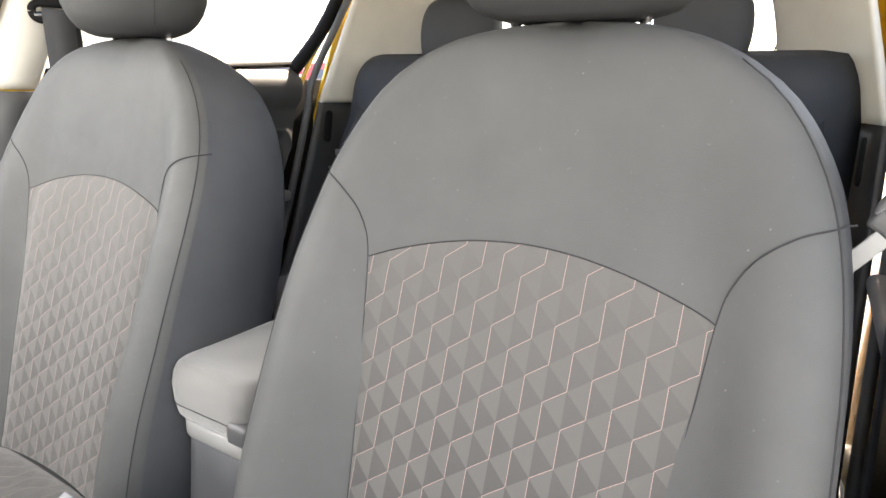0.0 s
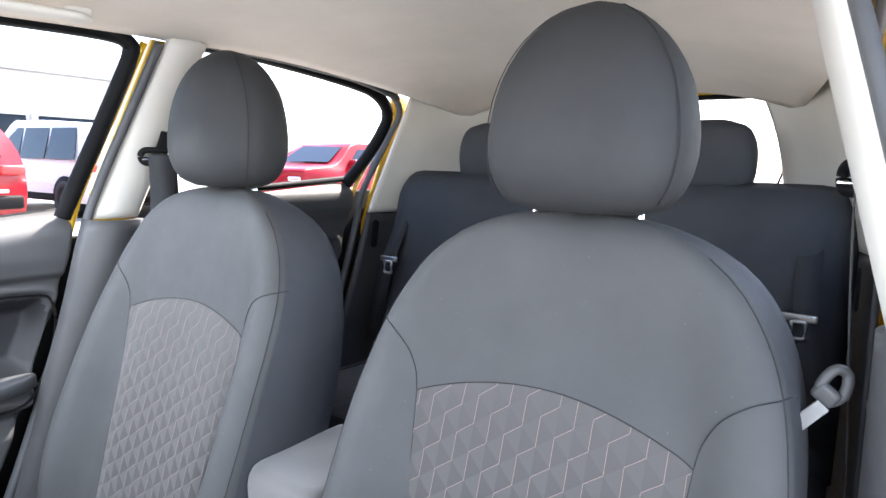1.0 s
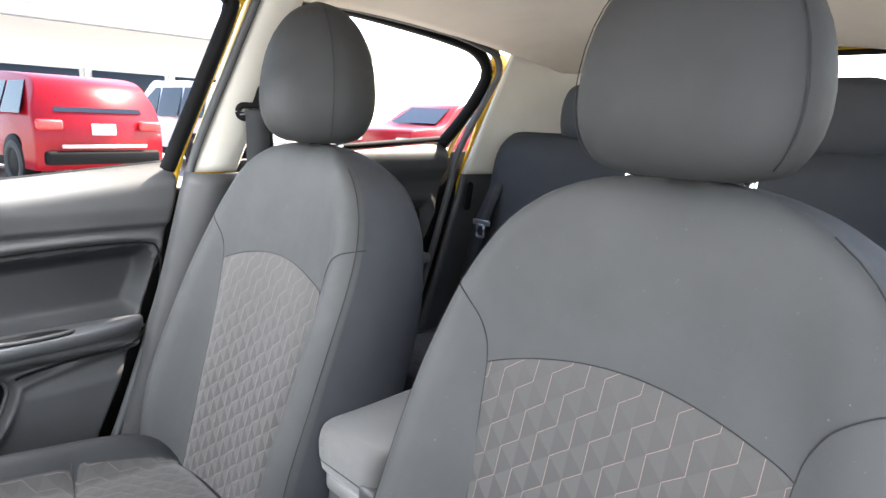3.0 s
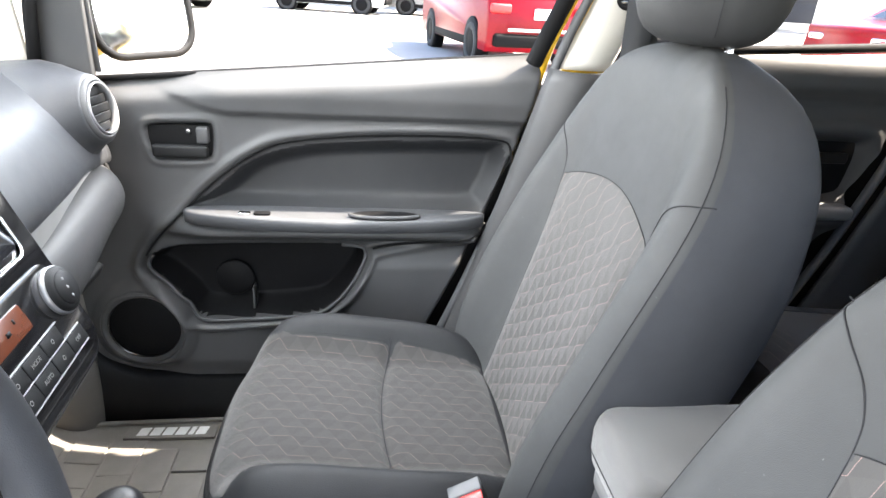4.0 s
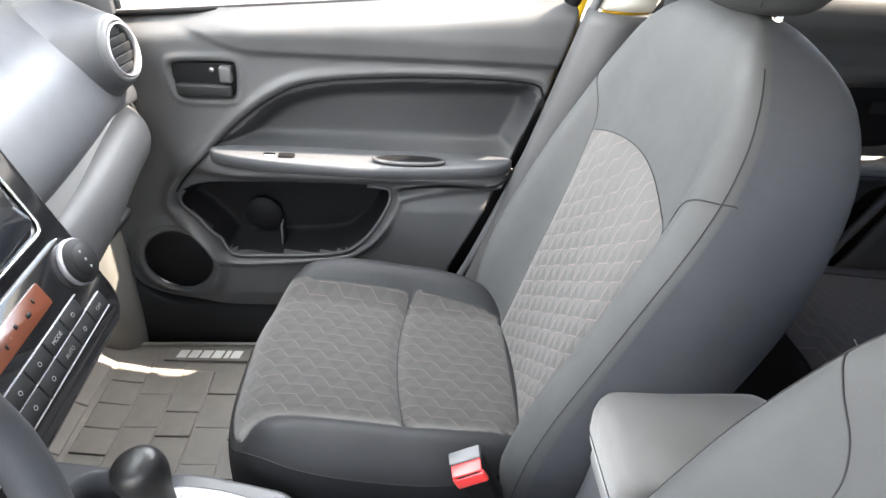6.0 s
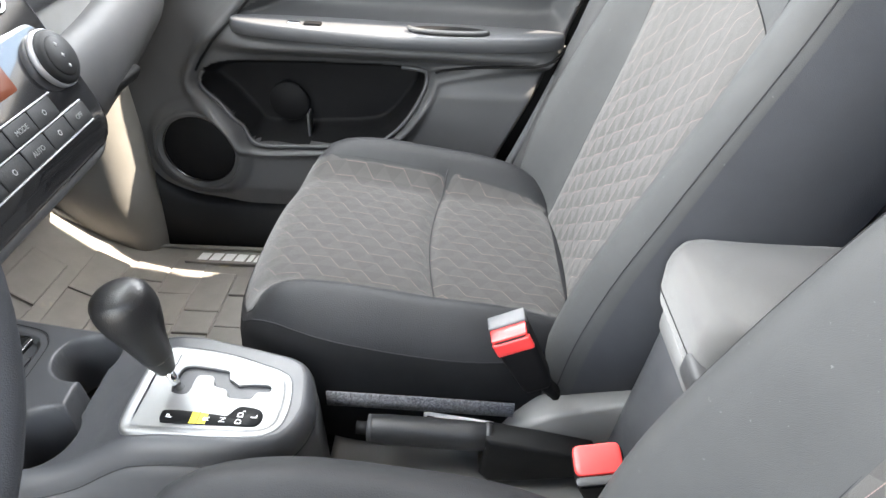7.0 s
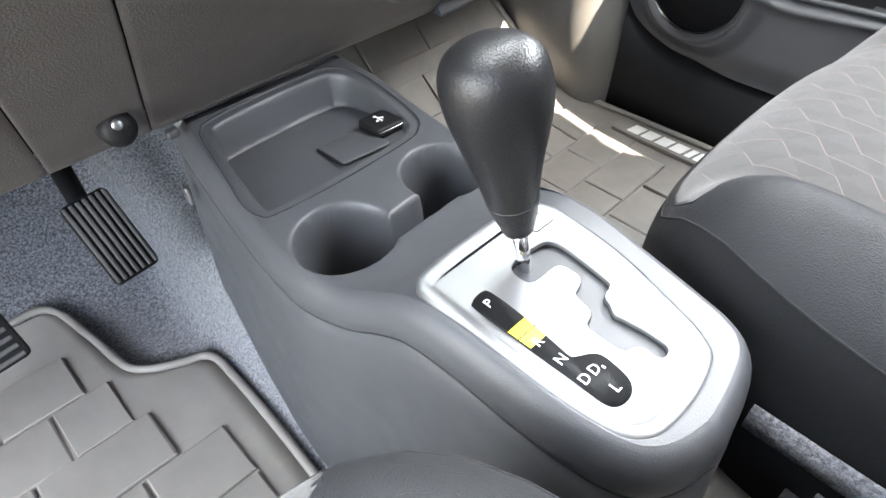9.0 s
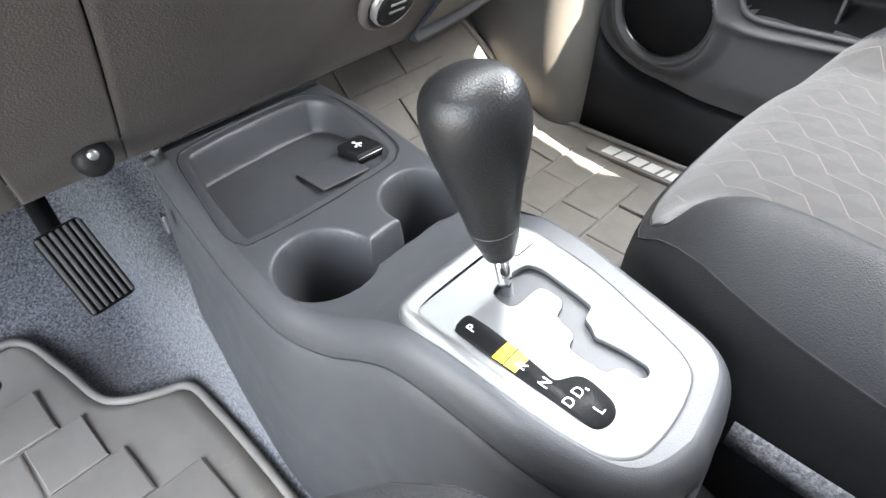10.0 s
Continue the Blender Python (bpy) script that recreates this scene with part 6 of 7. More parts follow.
def rear_console():
    root = thing("armrest_box", (-0.01, 0.5, 0.05), "console box with a pale grey padded armrest lid", "armrest")
    # tunnel tray round the handbrake
    def tray(u, v):
        y = 0.07 + v * 0.40
        x = -0.012 + (u * 2 - 1) * 0.115
        e = abs(u * 2 - 1)
        z = 0.178 + 0.046 * step01(0.45, 0.62, e) * step01(0.20, 0.31, y) + 0.052 * step01(0.405, 0.43, y) * (1 - step01(0.45, 0.62, e)) - 0.05 * step01(0.92, 1.0, e)
        return Vector((x, y, z))
    part("tunnel_cover", grid(tray, 50, 50), DASH_GREY, root, "grey tunnel cover", solid=0.01)
    rings = []
    for z, gx, gy in ((0.10, 0.080, 0.110), (0.25, 0.075, 0.104), (0.38, 0.069, 0.098), (0.446, 0.066, 0.096), (0.449, 0.062, 0.092)):
        rings.append([Vector((-0.008 + x, 0.515 + y - 0.03 * (0.45 - z), z)) for x, y in rounded(gx * 2, gy * 2, 0.035)])
    part("box", loft(rings), PLASTIC_CONSOLE, root, "grey plastic console box")
    rings = [[Vector((-0.008 + x * f, 0.515 + y * f, z)) for x, y in rounded(0.134, 0.195, 0.030)] for z, f in ((0.428, 1.0), (0.431, 1.02), (0.448, 1.02), (0.451, 1.0))]
    part("rim", loft(rings), DASH_GREY, root, "pale plastic rim")
    rings = []
    for z, f in ((0.452, 0.93), (0.453, 0.985), (0.458, 1.02), (0.475, 1.05), (0.497, 1.06), (0.510, 1.04), (0.519, 1.0), (0.523, 0.94), (0.524, 0.85)):
        rings.append([Vector((-0.008 + x * f, 0.515 + y * f, z + 0.012 * (0.1 - y))) for x, y in rounded(0.136, 0.205, 0.026)])
    lid = part("lid", loft(rings), ARM_CLOTH, root, "pale grey cloth armrest pad")
    part("lid_seam", tube([(-0.008 + x * 1.052, 0.515 + y * 1.052, 0.4735 + 0.012 * (0.1 - y)) for x, y in rounded(0.136, 0.205, 0.026)], 0.0007, 5, True), STITCH, lid, "fine seam round the pad")
    part("pull_notch", box((0.050, 0.412, 0.470), (0.034, 0.020, 0.026), 0.006), PLASTIC, lid, "grey lid pull")
    return root


# ---- belts ----
def buckle(top, axis, wide, size, red_on_end, label):
    """A belt buckle: top is the middle of its mouth, axis points out of it, wide runs along its width."""
    a, w = Vector(axis).normalized(), Vector(wide)
    w = (w - a * w.dot(a)).normalized()
    n = w.cross(a)
    root = thing("seatbelt_buckle", Vector(top) - a * 0.09, label, "seatbelt buckle", "buckles")
    m = Matrix.Translation(top) @ Matrix((w, n, a)).transposed().to_4x4()
    b, d = size
    rings = []
    for z, f in ((-0.092, 0.70), (-0.088, 0.82), (-0.075, 0.86), (-0.03, 0.97), (-0.006, 1.0), (-0.002, 0.97)):
        rings.append([m @ Vector((x * f, y * (0.75 + 0.25 * f), z)) for x, y in rounded(b, d, d * 0.22, 4)])
    part("body", loft(rings), BLACK, root, "black buckle body")
    if red_on_end:
        part("release", slab(rounded(b * 0.94, d * 0.72, d * 0.15, 4), 0.007, m @ Matrix.Translation((0, -d * 0.10, -0.004)), 0.0025), RED, root, "red release button")
        part("mouth", slab(rounded(b * 0.94, d * 0.2, d * 0.08, 4), 0.005, m @ Matrix.Translation((0, d * 0.37, -0.004)), 0.001), PLASTIC, root, "grey buckle mouth")
    else:
        part("release", box((0, 0, 0), (b * 0.98, 0.007, 0.019), 0.0025, m @ Matrix.Translation((0, -d * 0.44, -0.013))), RED, root, "red release button")
        part("release_end", box((0, 0, 0), (b * 0.92, d * 0.5, 0.004), 0.0012, m @ Matrix.Translation((0, -d * 0.22, -0.001))), RED, root)
        part("mouth", box((0, 0, 0), (b * 1.0, d * 0.52, 0.008), 0.002, m @ Matrix.Translation((0, d * 0.25, 0.0))), PLASTIC_CONSOLE, root, "grey buckle mouth")
    part("anchor", tube([m @ Vector((0, 0, -0.08)), m @ Vector((-0.010, 0.004, -0.125))], 0.013, 10, flat=0.6), BLACK, root, "black anchor stalk")
    return root


def front_belt(s, label):
    root = thing("seatbelt", (s * 0.62, 0.60, 0.3), label, "seatbelt", "seatbelts")
    face = Vector((-s * 0.86, -0.50, 0.0))
    across = Vector((0.0, 1.0, 0.0)) if s > 0 else Vector((face.y, -face.x, 0.0))
    at = Vector((s * (0.606 if s > 0 else 0.582), 0.606, 0.952))
    m = facing(at, face)
    loop = part("loop_guide", tube([m @ Vector((x, y, 0.004)) for x, y in rounded(0.074, 0.026, 0.012)], 0.0065, 10, True), BLACK, root, "black rounded belt guide")
    part("guide_bar", tube([m @ Vector((-0.034, -0.006, 0.006)), m @ Vector((0.034, -0.006, 0.006))], 0.0055, 10), GLOSS, loop, "glossy lower bar")
    part("loop_arm", tube(smooth_line([m @ Vector((0, 0.010, 0.004)), m @ Vector((0.004, 0.024, 0.0)), m @ Vector((0.010, 0.050, -0.008))], 5), lambda t: 0.013 - 0.005 * t, 12, flat=0.6, up=face), BLACK, root, "black swivel arm")
    hang = [at + face * 0.010 + Vector((0, 0, 0.004)), at + face * 0.012 + Vector((0, 0, -0.010)), at + face * 0.006 + Vector((0, 0, -0.10)), at + Vector((s * 0.012, 0.0, -0.32)), at + Vector((s * 0.030, -0.02, -0.70))]
    part("webbing", strip(smooth_line(hang, 5), 0.046, 0.0016, across), STRAP, root, "dark woven belt")
    back = [at + Vector((s * 0.006, 0.010, 0.006)), at + Vector((s * 0.030, 0.030, -0.14)), at + Vector((s * 0.050, 0.030, -0.50))]
    part("webbing_return", strip(back, 0.046, 0.0016, across), STRAP, root)
    return root


def rear_belt(s):
    root = thing("seatbelt", (s * 0.53, 1.3, 0.6), "dark rear seatbelt with a bright metal tongue", "seatbelt", "seatbelts")
    part("webbing", strip([(s * 0.515, 1.43, 0.898), (s * 0.52, 1.395, 0.88), (s * 0.525, 1.33, 0.78), (s * 0.53, 1.28, 0.69), (s * 0.55, 1.27, 0.60), (s * 0.57, 1.25, 0.42)], 0.045, 0.002, (1, 0.15, 0.1)), STRAP, root, "dark woven belt")
    part("tongue_plate", box((s * 0.522, 1.262, 0.672), (0.062, 0.008, 0.016), 0.003), STEEL, root, "bright tongue plate")
    m = Matrix.Translation((s * 0.522, 1.258, 0.648))
    ring = [m @ Vector((x, 0, y)) for x, y in rounded(0.026, 0.034, 0.006)]
    part("tongue", tube(ring, 0.004, 6, True), STEEL, root, "metal tongue")
    return root


def driver_tongue():
    root = thing("belt_tongue", (0.598, 0.545, 0.75), "metal seatbelt tongue in a grey plastic holder on the belt", "seatbelt tongue")
    part("holder", tube(smooth_line([(0.608, 0.55, 0.775), (0.598, 0.545, 0.780), (0.588, 0.54, 0.764), (0.594, 0.54, 0.750), (0.606, 0.545, 0.757)], 6, True), 0.005, 8, True), PLASTIC, root, "grey plastic holder")
    part("holder_head", box((0.593, 0.540, 0.757), (0.022, 0.012, 0.018), 0.005, Matrix.Rotation(radians(35), 4, "Y")), PLASTIC, root)
    part("tongue", box((0.580, 0.534, 0.733), (0.013, 0.003, 0.040), 0.001, Matrix.Rotation(radians(38), 4, "Y")), DASH_GREY, root, "grey steel tongue")


# ---- floor mats and pedals ----
def floor_mat(name, outline, tilt, label, seed):
    """A rubber mat with a raised rim and blocks that stand up from it by uneven amounts."""
    rng = random.Random(seed)
    root = thing(name, (sum(p[0] for p in outline) / len(outline), sum(p[1] for p in outline) / len(outline), 0.01), label, "floor mat", "floor mats")
    z0 = 0.016

    side = -1 if root.location.x < 0 else 1

    def lift(y):
        return toe_rise(side, y)
    lo = min(p[1] for p in outline)
    hi = max(p[1] for p in outline)

    def span(y):
        cuts = []
        for (ax, ay), (bx, by) in zip(outline, outline[1:] + outline[:1]):
            if (ay > y) != (by > y):
                cuts.append(ax + (bx - ax) * (y - ay) / (by - ay))
        return (min(cuts), max(cuts)) if cuts else (0, 0)

    def sheet(u, v):
        y = lo + 0.0008 + (hi - lo - 0.0016) * v
        a, b = span(y)
        return Vector((a + (b - a) * u, y, z0 + lift(y)))
    part("base", grid(sheet, 24, 120), RUBBER_MAT, root, "brown-grey rubber base", solid=0.008, offset=1.0)
    part("rim", tube([(x, y, z0 + 0.003 + lift(y)) for x, y in outline], 0.0052, 8, True), RUBBER_MAT, root, "raised rubber rim")
    inner = [(x, y) for x, y in outline]
    xs = [p[0] for p in outline]
    ys = [p[1] for p in outline]
    cell = 0.072
    shapes = {}
    y = min(ys)
    row = 0
    while y < max(ys):
        x = min(xs) - (row % 3) * cell * 0.34
        while x < max(xs):
            w = cell * rng.choice((0.9, 1.25, 1.25, 1.7))
            w = round(w, 4)
            corners = [(x + 0.002, y + 0.002), (x + w - 0.002, y + 0.002), (x + w - 0.002, y + cell - 0.002), (x + 0.002, y + cell - 0.002)]
            if all(inside(inner, a, b) < -0.012 for a, b in corners) and y > -0.76:
                key = w
                if key not in shapes:
                    b2 = bmesh.new()
                    h = 0.0052
                    pts = [(0.002, 0.002), (w - 0.002, 0.002), (w - 0.002, cell - 0.002), (0.002, cell - 0.002)]
                    loft([[Vector((a, b, 0)) for a, b in pts], [Vector((a, b, h * 0.8)) for a, b in pts], [Vector((a + (w / 2 - a) * 0.04, b + (cell / 2 - b) * 0.04, h)) for a, b in pts]], b2)
                    bmesh.ops.recalc_face_normals(b2, faces=b2.faces)
                    me = bpy.data.meshes.new("block")
                    b2.to_mesh(me)
                    b2.free()
                    me.materials.append(RUBBER_MAT)
                    shapes[key] = me
                ob = new("block", shapes[key])
                ob.parent = root
                ob.location = Vector((x, y, z0 + lift(y) + rng.uniform(-0.0016, 0.0002))) - root.location
                slope = math.atan((lift(y + cell) - lift(y)) / cell)
                ob.rotation_euler = (slope + radians(rng.uniform(-2.2, 0.4)), radians(rng.uniform(-1.8, 1.8)), 0)
            x += w
        y += cell
        row += 1
    return root


def pedals():
    for name, x, w, h, y, z, label in (("accelerator_pedal", 0.128, 0.045, 0.088, -0.455, 0.212, "ribbed black rubber accelerator pedal"), ("brake_pedal", 0.278, 0.085, 0.060, -0.43, 0.19, "ribbed black rubber brake pedal")):
        root = thing(name, (x, y, z), label, "pedal", "pedals")
        m = facing((x, y, z), (0.0, 0.75, 0.66)) @ Matrix.Rotation(radians(4), 4, "Z")
        part("pad", slab(rounded(w, h, 0.006), 0.010, m, 0.002), BLACK, root, "black rubber pad")
        n = 7
        for k in range(n):
            off = (k - (n - 1) / 2) * (w / n)
            if name == "accelerator_pedal":
                part("rib", box((0, 0, 0), (w / n * 0.55, h * 0.94, 0.003), 0.001, m @ Matrix.Translation((off, 0, 0.011))), PLASTIC, root)
            else:
                off = (k - (n - 1) / 2) * (h / n)
                part("rib", box((0, 0, 0), (w * 0.9, h / n * 0.5, 0.003), 0.001, m @ Matrix.Translation((0, off, 0.011))), PLASTIC, root)
        part("arm", tube([m @ Vector((0, h * 0.3, 0)), m @ Vector((0, h * 0.5, -0.03)), Vector((x, y - 0.10, z + 0.16))], 0.010, 10), BLACK, root, "black pedal arm")


# ---- outside ----
def parked_car(name, at, yaw, paint, label, tall=1.66, length=4.5, pickup=False):
    root = thing(name, at, label, "car", "parked cars")
    root.rotation_euler = (0, 0, radians(yaw))
    half = 0.91
    side = [(-length / 2, 0.45), (-length / 2 + 0.04, 0.80), (-length / 2 + 0.12, 0.98), (-length / 2 + 1.05, 1.08), (-length / 2 + 1.75, tall - 0.06), (-length / 2 + 2.3, tall), (length / 2 - 1.1, tall - 0.02), (length / 2 - 0.35, tall - 0.14), (length / 2 - 0.10, 1.05), (length / 2 - 0.02, 0.70), (length / 2 - 0.04, 0.42)]
    if pickup:
        side = [(-length / 2, 0.5), (-length / 2 + 0.05, 1.0), (-length / 2 + 1.3, 1.12), (-length / 2 + 1.9, tall), (-length / 2 + 3.2, tall), (-length / 2 + 3.5, 1.15), (length / 2 - 0.02, 1.12), (length / 2, 0.5)]
    poly = [(p.x, p.z) for p in smooth_line([(a, 0, b) for a, b in side], 4)]
    poly = poly + [(length / 2 - 0.1, 0.28), (-length / 2 + 0.1, 0.28)]

    def here(bm, nm, mat, lab="", par=None, **k):
        me_at = origin_of(par or root)
        bm.transform(Matrix.Translation(me_at))
        return part(nm, bm, mat, par or root, lab, **k)
    rings = []
    for w, f in ((-1.0, 0.0), (-0.97, 1.0), (0.97, 1.0), (1.0, 0.0)):
        ring = []
        for x, z in poly:
            tumble = 0.17 * step01(1.0, tall, z)
            e = 0.02 * (1 - f)
            ring.append(Vector((x * (1 - e), w * (half - tumble), z - e * (z - 0.8))))
        rings.append(ring)
    body = here(loft(rings), "body", paint, "painted body")
    belt = 1.06
    for s in (-1, 1):
        for a, b in ((-length / 2 + 1.45, -length / 2 + 2.28), (-length / 2 + 2.36, -length / 2 + 3.2), (-length / 2 + 3.28, length / 2 - 0.5)):
            if pickup and b > length / 2 - 1.4:
                continue
            t0 = tall - 0.14
            pts = [(a, belt), (b, belt), (b - (0.12 if b > length / 2 - 0.8 else 0.0), t0), (a + (0.50 if a < -length / 2 + 1.6 else 0.0), t0)]
            ring = []
            for dx in (0.0, 0.012):
                ring.append([Vector((x, s * (half - 0.17 * step01(1.0, tall, z) - 0.008 + dx), z)) for x, z in pts])
            here(loft(ring), "side_window", CAR_GLASS, "dark side window", flat=True)
        for wx in (-length / 2 + 0.85, length / 2 - 0.85):
            m = Matrix.Translation((wx, s * (half - 0.20), 0.34)) @ Matrix.Rotation(radians(-90 * s), 4, "X")
            arch = here(disc(Matrix.Translation((wx, s * (half - 0.205), 0.36)) @ Matrix.Rotation(radians(-90 * s), 4, "X"), 0, 0.40, 0.21, 36, 0.01), "wheel_arch", BLACK, "black wheel arch")
            wheel = here(disc(m, 0.20, 0.34, 0.222, 40, 0.03), "wheel", TYRE, "black tyre")
            here(disc(m @ Matrix.Translation((0, 0, 0.16)), 0, 0.21, 0.03, 32, 0.004), "rim", STEEL, "alloy rim", wheel)
            for k in range(5):
                r = m @ Matrix.Translation((0, 0, 0.185)) @ Matrix.Rotation(2 * math.pi * k / 5, 4, "Z")
                here(box((0, 0, 0), (0.06, 0.20, 0.03), 0.008, r @ Matrix.Translation((0, 0.10, 0))), "spoke", BLACK, "", wheel)
        here(box((-length / 2 + 1.55, s * (half + 0.06), 1.12), (0.14, 0.20, 0.14), 0.04), "mirror", paint)
        here(box((length / 2 - 0.07, s * (half - 0.20), 0.92), (0.16, 0.34, 0.14), 0.04), "tail_light", RED, "red tail light")
        here(box((-length / 2 + 0.10, s * (half - 0.24), 0.78), (0.18, 0.34, 0.12), 0.04), "headlight", CHROME, "clear headlight")
        here(box((0, s * (half - 0.02), 0.36), (length - 2.4, 0.06, 0.14), 0.02), "sill", BLACK, "black sill")
    here(box((length / 2 - 0.02, 0, 0.46), (0.16, 1.62, 0.20), 0.05), "rear_bumper", BLACK, "dark rear bumper")
    here(box((length / 2 + 0.04, 0, 0.62), (0.03, 1.2, 0.05), 0.01), "bumper_trim", STEEL, "silver bumper trim")
    here(box((length / 2 - 0.005, 0, 0.86), (0.03, 0.34, 0.16), 0.01), "number_plate", WHITE, "white plate")
    if not pickup:
        pts = [(-0.62, 1.10), (0.62, 1.10), (0.54, tall - 0.20), (-0.54, tall - 0.20)]
        def back_x(z):
            return length / 2 - 0.10 - 0.30 * (z - 1.05) / (tall - 1.15)
        here(loft([[Vector((back_x(z) + d, y, z)) for y, z in pts] for d in (0.0, 0.03)]), "rear_window", CAR_GLASS, "dark rear window", flat=True)
    pts = [(-0.66, 1.12), (0.66, 1.12), (0.56, tall - 0.10), (-0.56, tall - 0.10)]
    here(loft([[Vector((-length / 2 + 1.02 + 0.72 * (z - 1.08) / (tall - 1.14) - d, y, z + 0.01)) for y, z in pts] for d in (0.0, 0.03)]), "windscreen", CAR_GLASS, "dark windscreen", flat=True)
    return root


def outside():
    bm = grid(lambda u, v: Vector(((u * 2 - 1) * 300, (v * 2 - 1) * 300, GROUND)), 13, 13)
    single("ground", bm, PAVING, "pale sunlit concrete of a car park", "ground", kind="structure")
    red = plain("red_car_paint", (0.22, 0.004, 0.010), 0.30, 0.0, 0.1, spec=0.2)
    white = plain("white_car_paint", (0.70, 0.70, 0.70), 0.35, 0.0, 0.2, spec=0.3)
    grey = plain("grey_car_paint", (0.16, 0.17, 0.18), 0.3, 0.3, 0.6)
    parked_car("parked_suv", (-11.6, 2.6, GROUND), 8, red, "red crossover parked with its tail towards the yellow car")
    parked_car("parked_suv", (-13.0, 5.9, GROUND), 5, white, "white off-roader parked beside a red one", 1.78, 4.7)
    parked_car("parked_suv", (-9.6, 10.2, GROUND), 95, red, "red hatchback parked side on", 1.56, 4.2)
    for k, (x, y, yaw, paint, tall, pick) in enumerate(((-25.0, -1.2, 80, white, 1.68, False), (-26.0, 3.6, 82, grey, 1.80, True), (-25.5, 9.0, 80, white, 1.7, False), (-22.5, -7.0, 80, white, 1.66, False))):
        parked_car("parked_pickup" if pick else "parked_suv", (x, y, GROUND), yaw, paint, ("grey pickup" if pick else "white crossover") + " parked in the far row", tall, 5.2 if pick else 4.5, pick)
    for k in range(5):
        parked_car("parked_suv", (-9.0 - 2.9 * k, 14.5 + 1.2 * k, GROUND), 60, white, "white crossover parked in a long row behind", 1.66)
    # showroom
    root = thing("showroom", (-34.0, 14.0, GROUND), "white flat-roofed showroom with a deep canopy and glass front", "building")
    wall = plain("white_render", (0.74, 0.74, 0.73), 0.7)
    part("wall", box((-38, 14, GROUND + 2.6), (6, 26, 5.2), 0.05), wall, root, "white rendered wall")
    part("roof", box((-35.5, 14, GROUND + 5.5), (12, 30, 0.6), 0.05), wall, root, "white flat canopy")
    part("fascia", box((-30.0, 14, GROUND + 5.0), (0.6, 28, 0.7), 0.03), plain("grey_fascia", (0.35, 0.36, 0.37), 0.5), root, "grey fascia")
    for k in range(6):
        w = part("window", box((-34.96, 3.5 + k * 4.2, GROUND + 1.7), (0.12, 3.6, 2.6), 0.02), CAR_GLASS, root, "dark shop window")
        part("window_frame", box((-34.93, 3.5 + k * 4.2 + 2.1, GROUND + 1.7), (0.2, 0.14, 2.8), 0.02), wall, root)


# ---- build ----
floor_and_body()
headliner()
rear_end()
front_door(-1)
rear_door(-1, "door_2")
rear_door(1, "door_3")
door_mirror(-1)
dashboard()
passenger = front_seat(-0.323)
driver = copy_thing(passenger, pose(0.338, 0.16, 0.0))
# the driver's cushion is cranked up on its height adjuster
for piece in driver.children:
    if piece.name.startswith("seat_cushion") or piece.name.startswith("cushion_skirt"):
        piece.location.z += 0.048
rear_bench()
console()
gear_lever()
handbrake()
rear_console()
buckle((-0.058, 0.267, 0.414), (0.06, -0.447, 0.894), (0, -0.836, -0.55), (0.041, 0.034), False, "black seatbelt buckle with a red release button by the passenger seat")
buckle((0.054, 0.352, 0.350), (0.30, -0.30, 0.90), (0, 1, 0.2), (0.048, 0.040), True, "black seatbelt buckle with a red release button by the driver's seat")
part("felt_strip", strip([(-0.069, 0.07, 0.276), (-0.069, 0.19, 0.274), (-0.070, 0.29, 0.270)], 0.022, 0.004, (0.05, 0, 1)), CARPET, passenger, "grey felt strip along the cushion")
tag = part("paper_tag", slab(rounded(0.085, 0.017, 0.002), 0.0008, facing((-0.064, 0.226, 0.248), (0.75, -0.1, 0.66)), 0.0), WHITE, passenger, "white printed paper tag", flat=True)
for k in range(6):
    part("tag_print", box((0, 0, 0), (0.008, 0.0016, 0.0002), 0, facing((-0.064, 0.226, 0.248), (0.75, -0.1, 0.66)) @ Matrix.Translation((-0.034 + 0.0125 * k, 0.003 - 0.005 * (k % 2), 0.001))), PLASTIC, tag)
front_belt(-1, "dark front seatbelt hanging from a black guide on the pillar")
front_belt(1, "dark driver's seatbelt hanging from a black guide on the pillar")
rear_belt(-1)
rear_belt(1)
driver_tongue()
steering_wheel()
pedals()
handle = thing("grab_handle", (-0.52, 0.25, 1.17), "beige roof grab handle folded up", "grab handle")
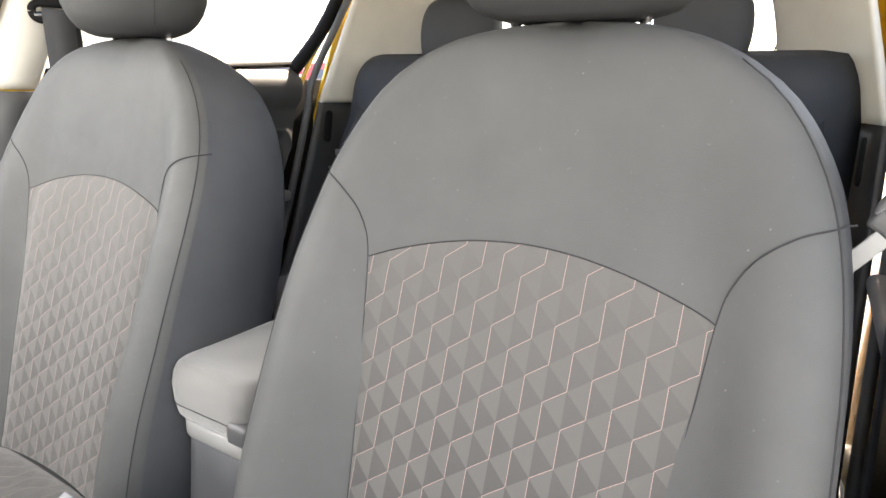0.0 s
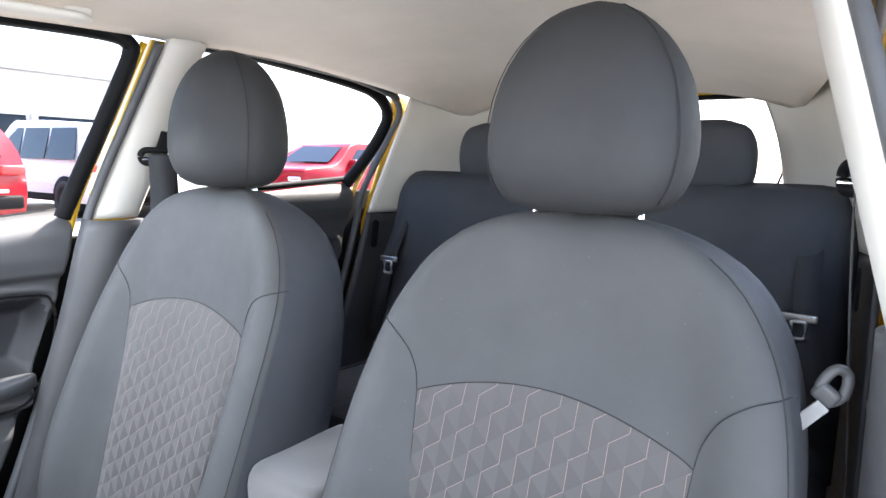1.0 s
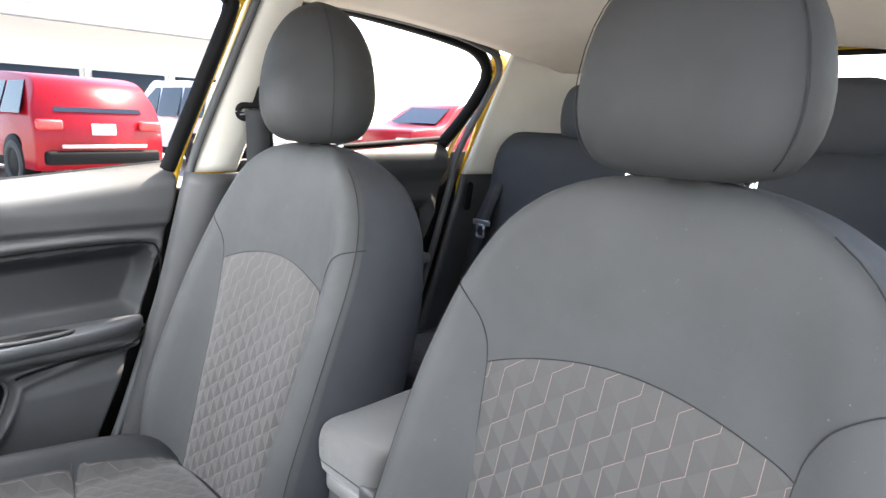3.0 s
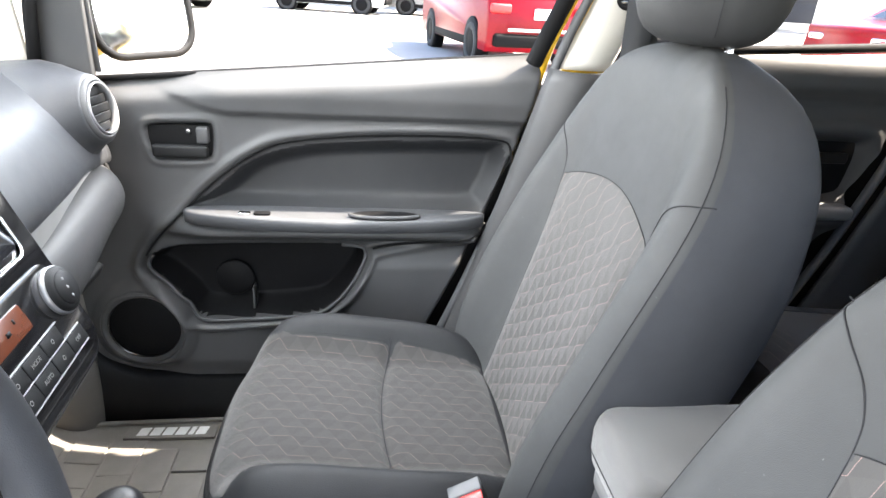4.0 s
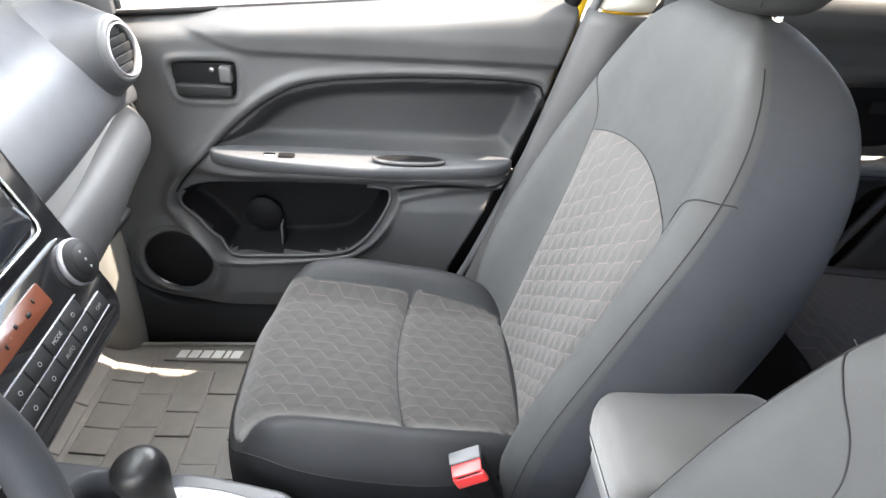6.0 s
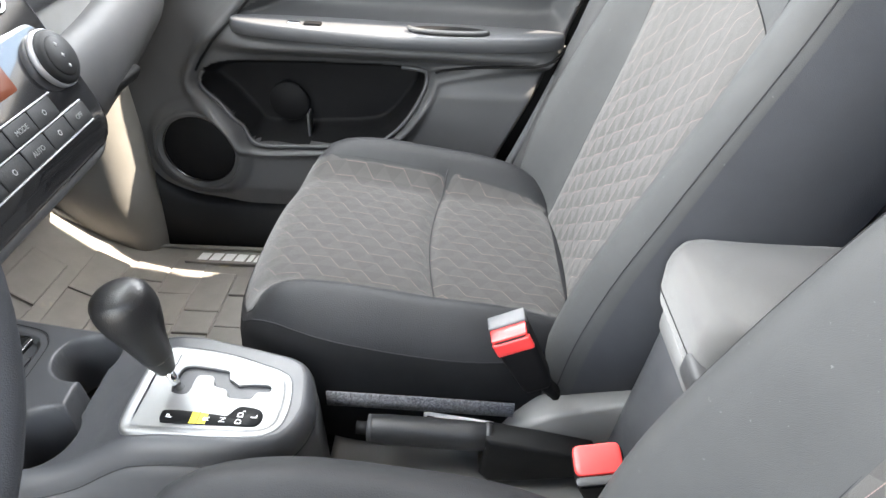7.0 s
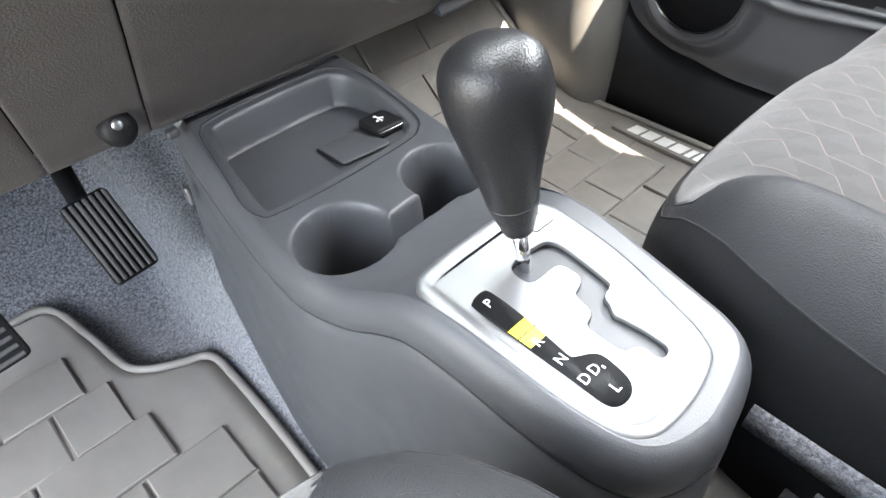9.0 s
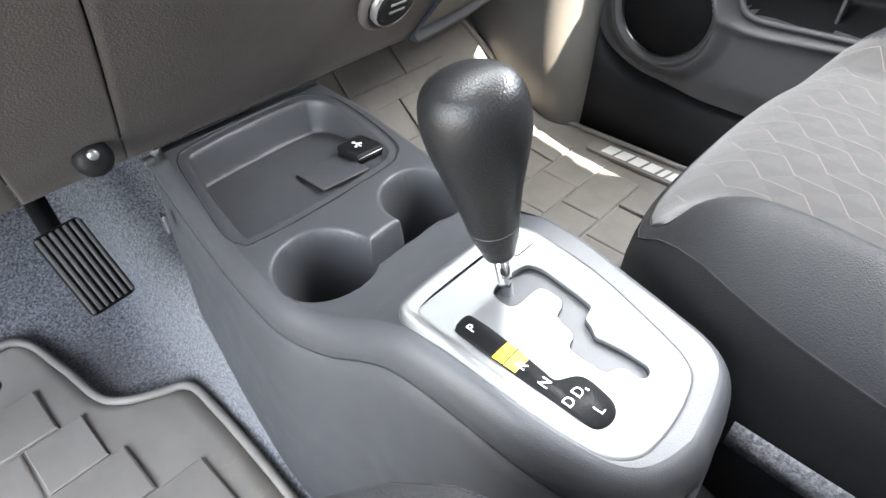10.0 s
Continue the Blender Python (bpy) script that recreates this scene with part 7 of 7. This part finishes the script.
part("bar", tube(smooth_line([(-0.525, 0.425, 1.196), (-0.505, 0.422, 1.180), (-0.470, 0.408, 1.172), (-0.462, 0.37, 1.170), (-0.460, 0.25, 1.166), (-0.465, 0.17, 1.170), (-0.50, 0.15, 1.182)], 6), 0.019, 12, flat=0.5), TRIM, handle, "beige moulded bar")
part("mount", box((-0.522, 0.424, 1.195), (0.05, 0.046, 0.022), 0.008), TRIM, handle, "beige mount")
outside()
mat_p = [(p.x, p.y) for p in smooth_line([(-0.145, -0.70, 0), (-0.33, -0.72, 0), (-0.55, -0.735, 0), (-0.600, -0.715, 0), (-0.632, -0.63, 0), (-0.654, -0.54, 0), (-0.680, -0.44, 0), (-0.690, -0.38, 0), (-0.690, -0.05, 0), (-0.64, 0.03, 0), (-0.20, 0.03, 0), (-0.145, -0.03, 0), (-0.135, -0.25, 0)], 5, True)]
mp = floor_mat("floor_mat", mat_p, 0, "brown-grey rubber floor mat with raised blocks in the passenger footwell", 3)
badge = part("badge_plate", slab(rounded(0.19, 0.040, 0.004), 0.007, Matrix.Translation((-0.652, -0.265, 0.0175)) @ Matrix.Rotation(radians(90), 4, "Z"), 0.001), RUBBER_MAT, mp, "raised badge plate")
for k in range(6):
    w = 0.010 if k == 1 else 0.0215
    off = -0.066 + (0.0265 * k if k == 0 else 0.0265 * k - 0.011 if k > 1 else 0.0205)
    part("badge_bar", slab([(-w / 2 - 0.002, -0.0125), (w / 2 - 0.002, -0.0125), (w / 2 + 0.003, 0.0125), (-w / 2 + 0.003, 0.0125)], 0.0006, Matrix.Translation((-0.652, -0.265 - off, 0.0246)) @ Matrix.Rotation(radians(-90), 4, "Z")), WHITE, badge, "white printed bar", flat=True)
mat_d = [(p.x, p.y) for p in smooth_line([(0.100, -0.425, 0), (0.128, -0.440, 0), (0.158, -0.458, 0), (0.178, -0.485, 0), (0.190, -0.56, 0), (0.21, -0.615, 0), (0.27, -0.62, 0), (0.42, -0.62, 0), (0.55, -0.60, 0), (0.60, -0.50, 0), (0.62, -0.1, 0), (0.58, 0.02, 0), (0.20, 0.02, 0), (0.115, -0.05, 0), (0.098, -0.22, 0), (0.094, -0.38, 0)], 5, True)]
floor_mat("floor_mat", mat_d, 0, "brown-black rubber floor mat with raised blocks in the driver's footwell", 8)
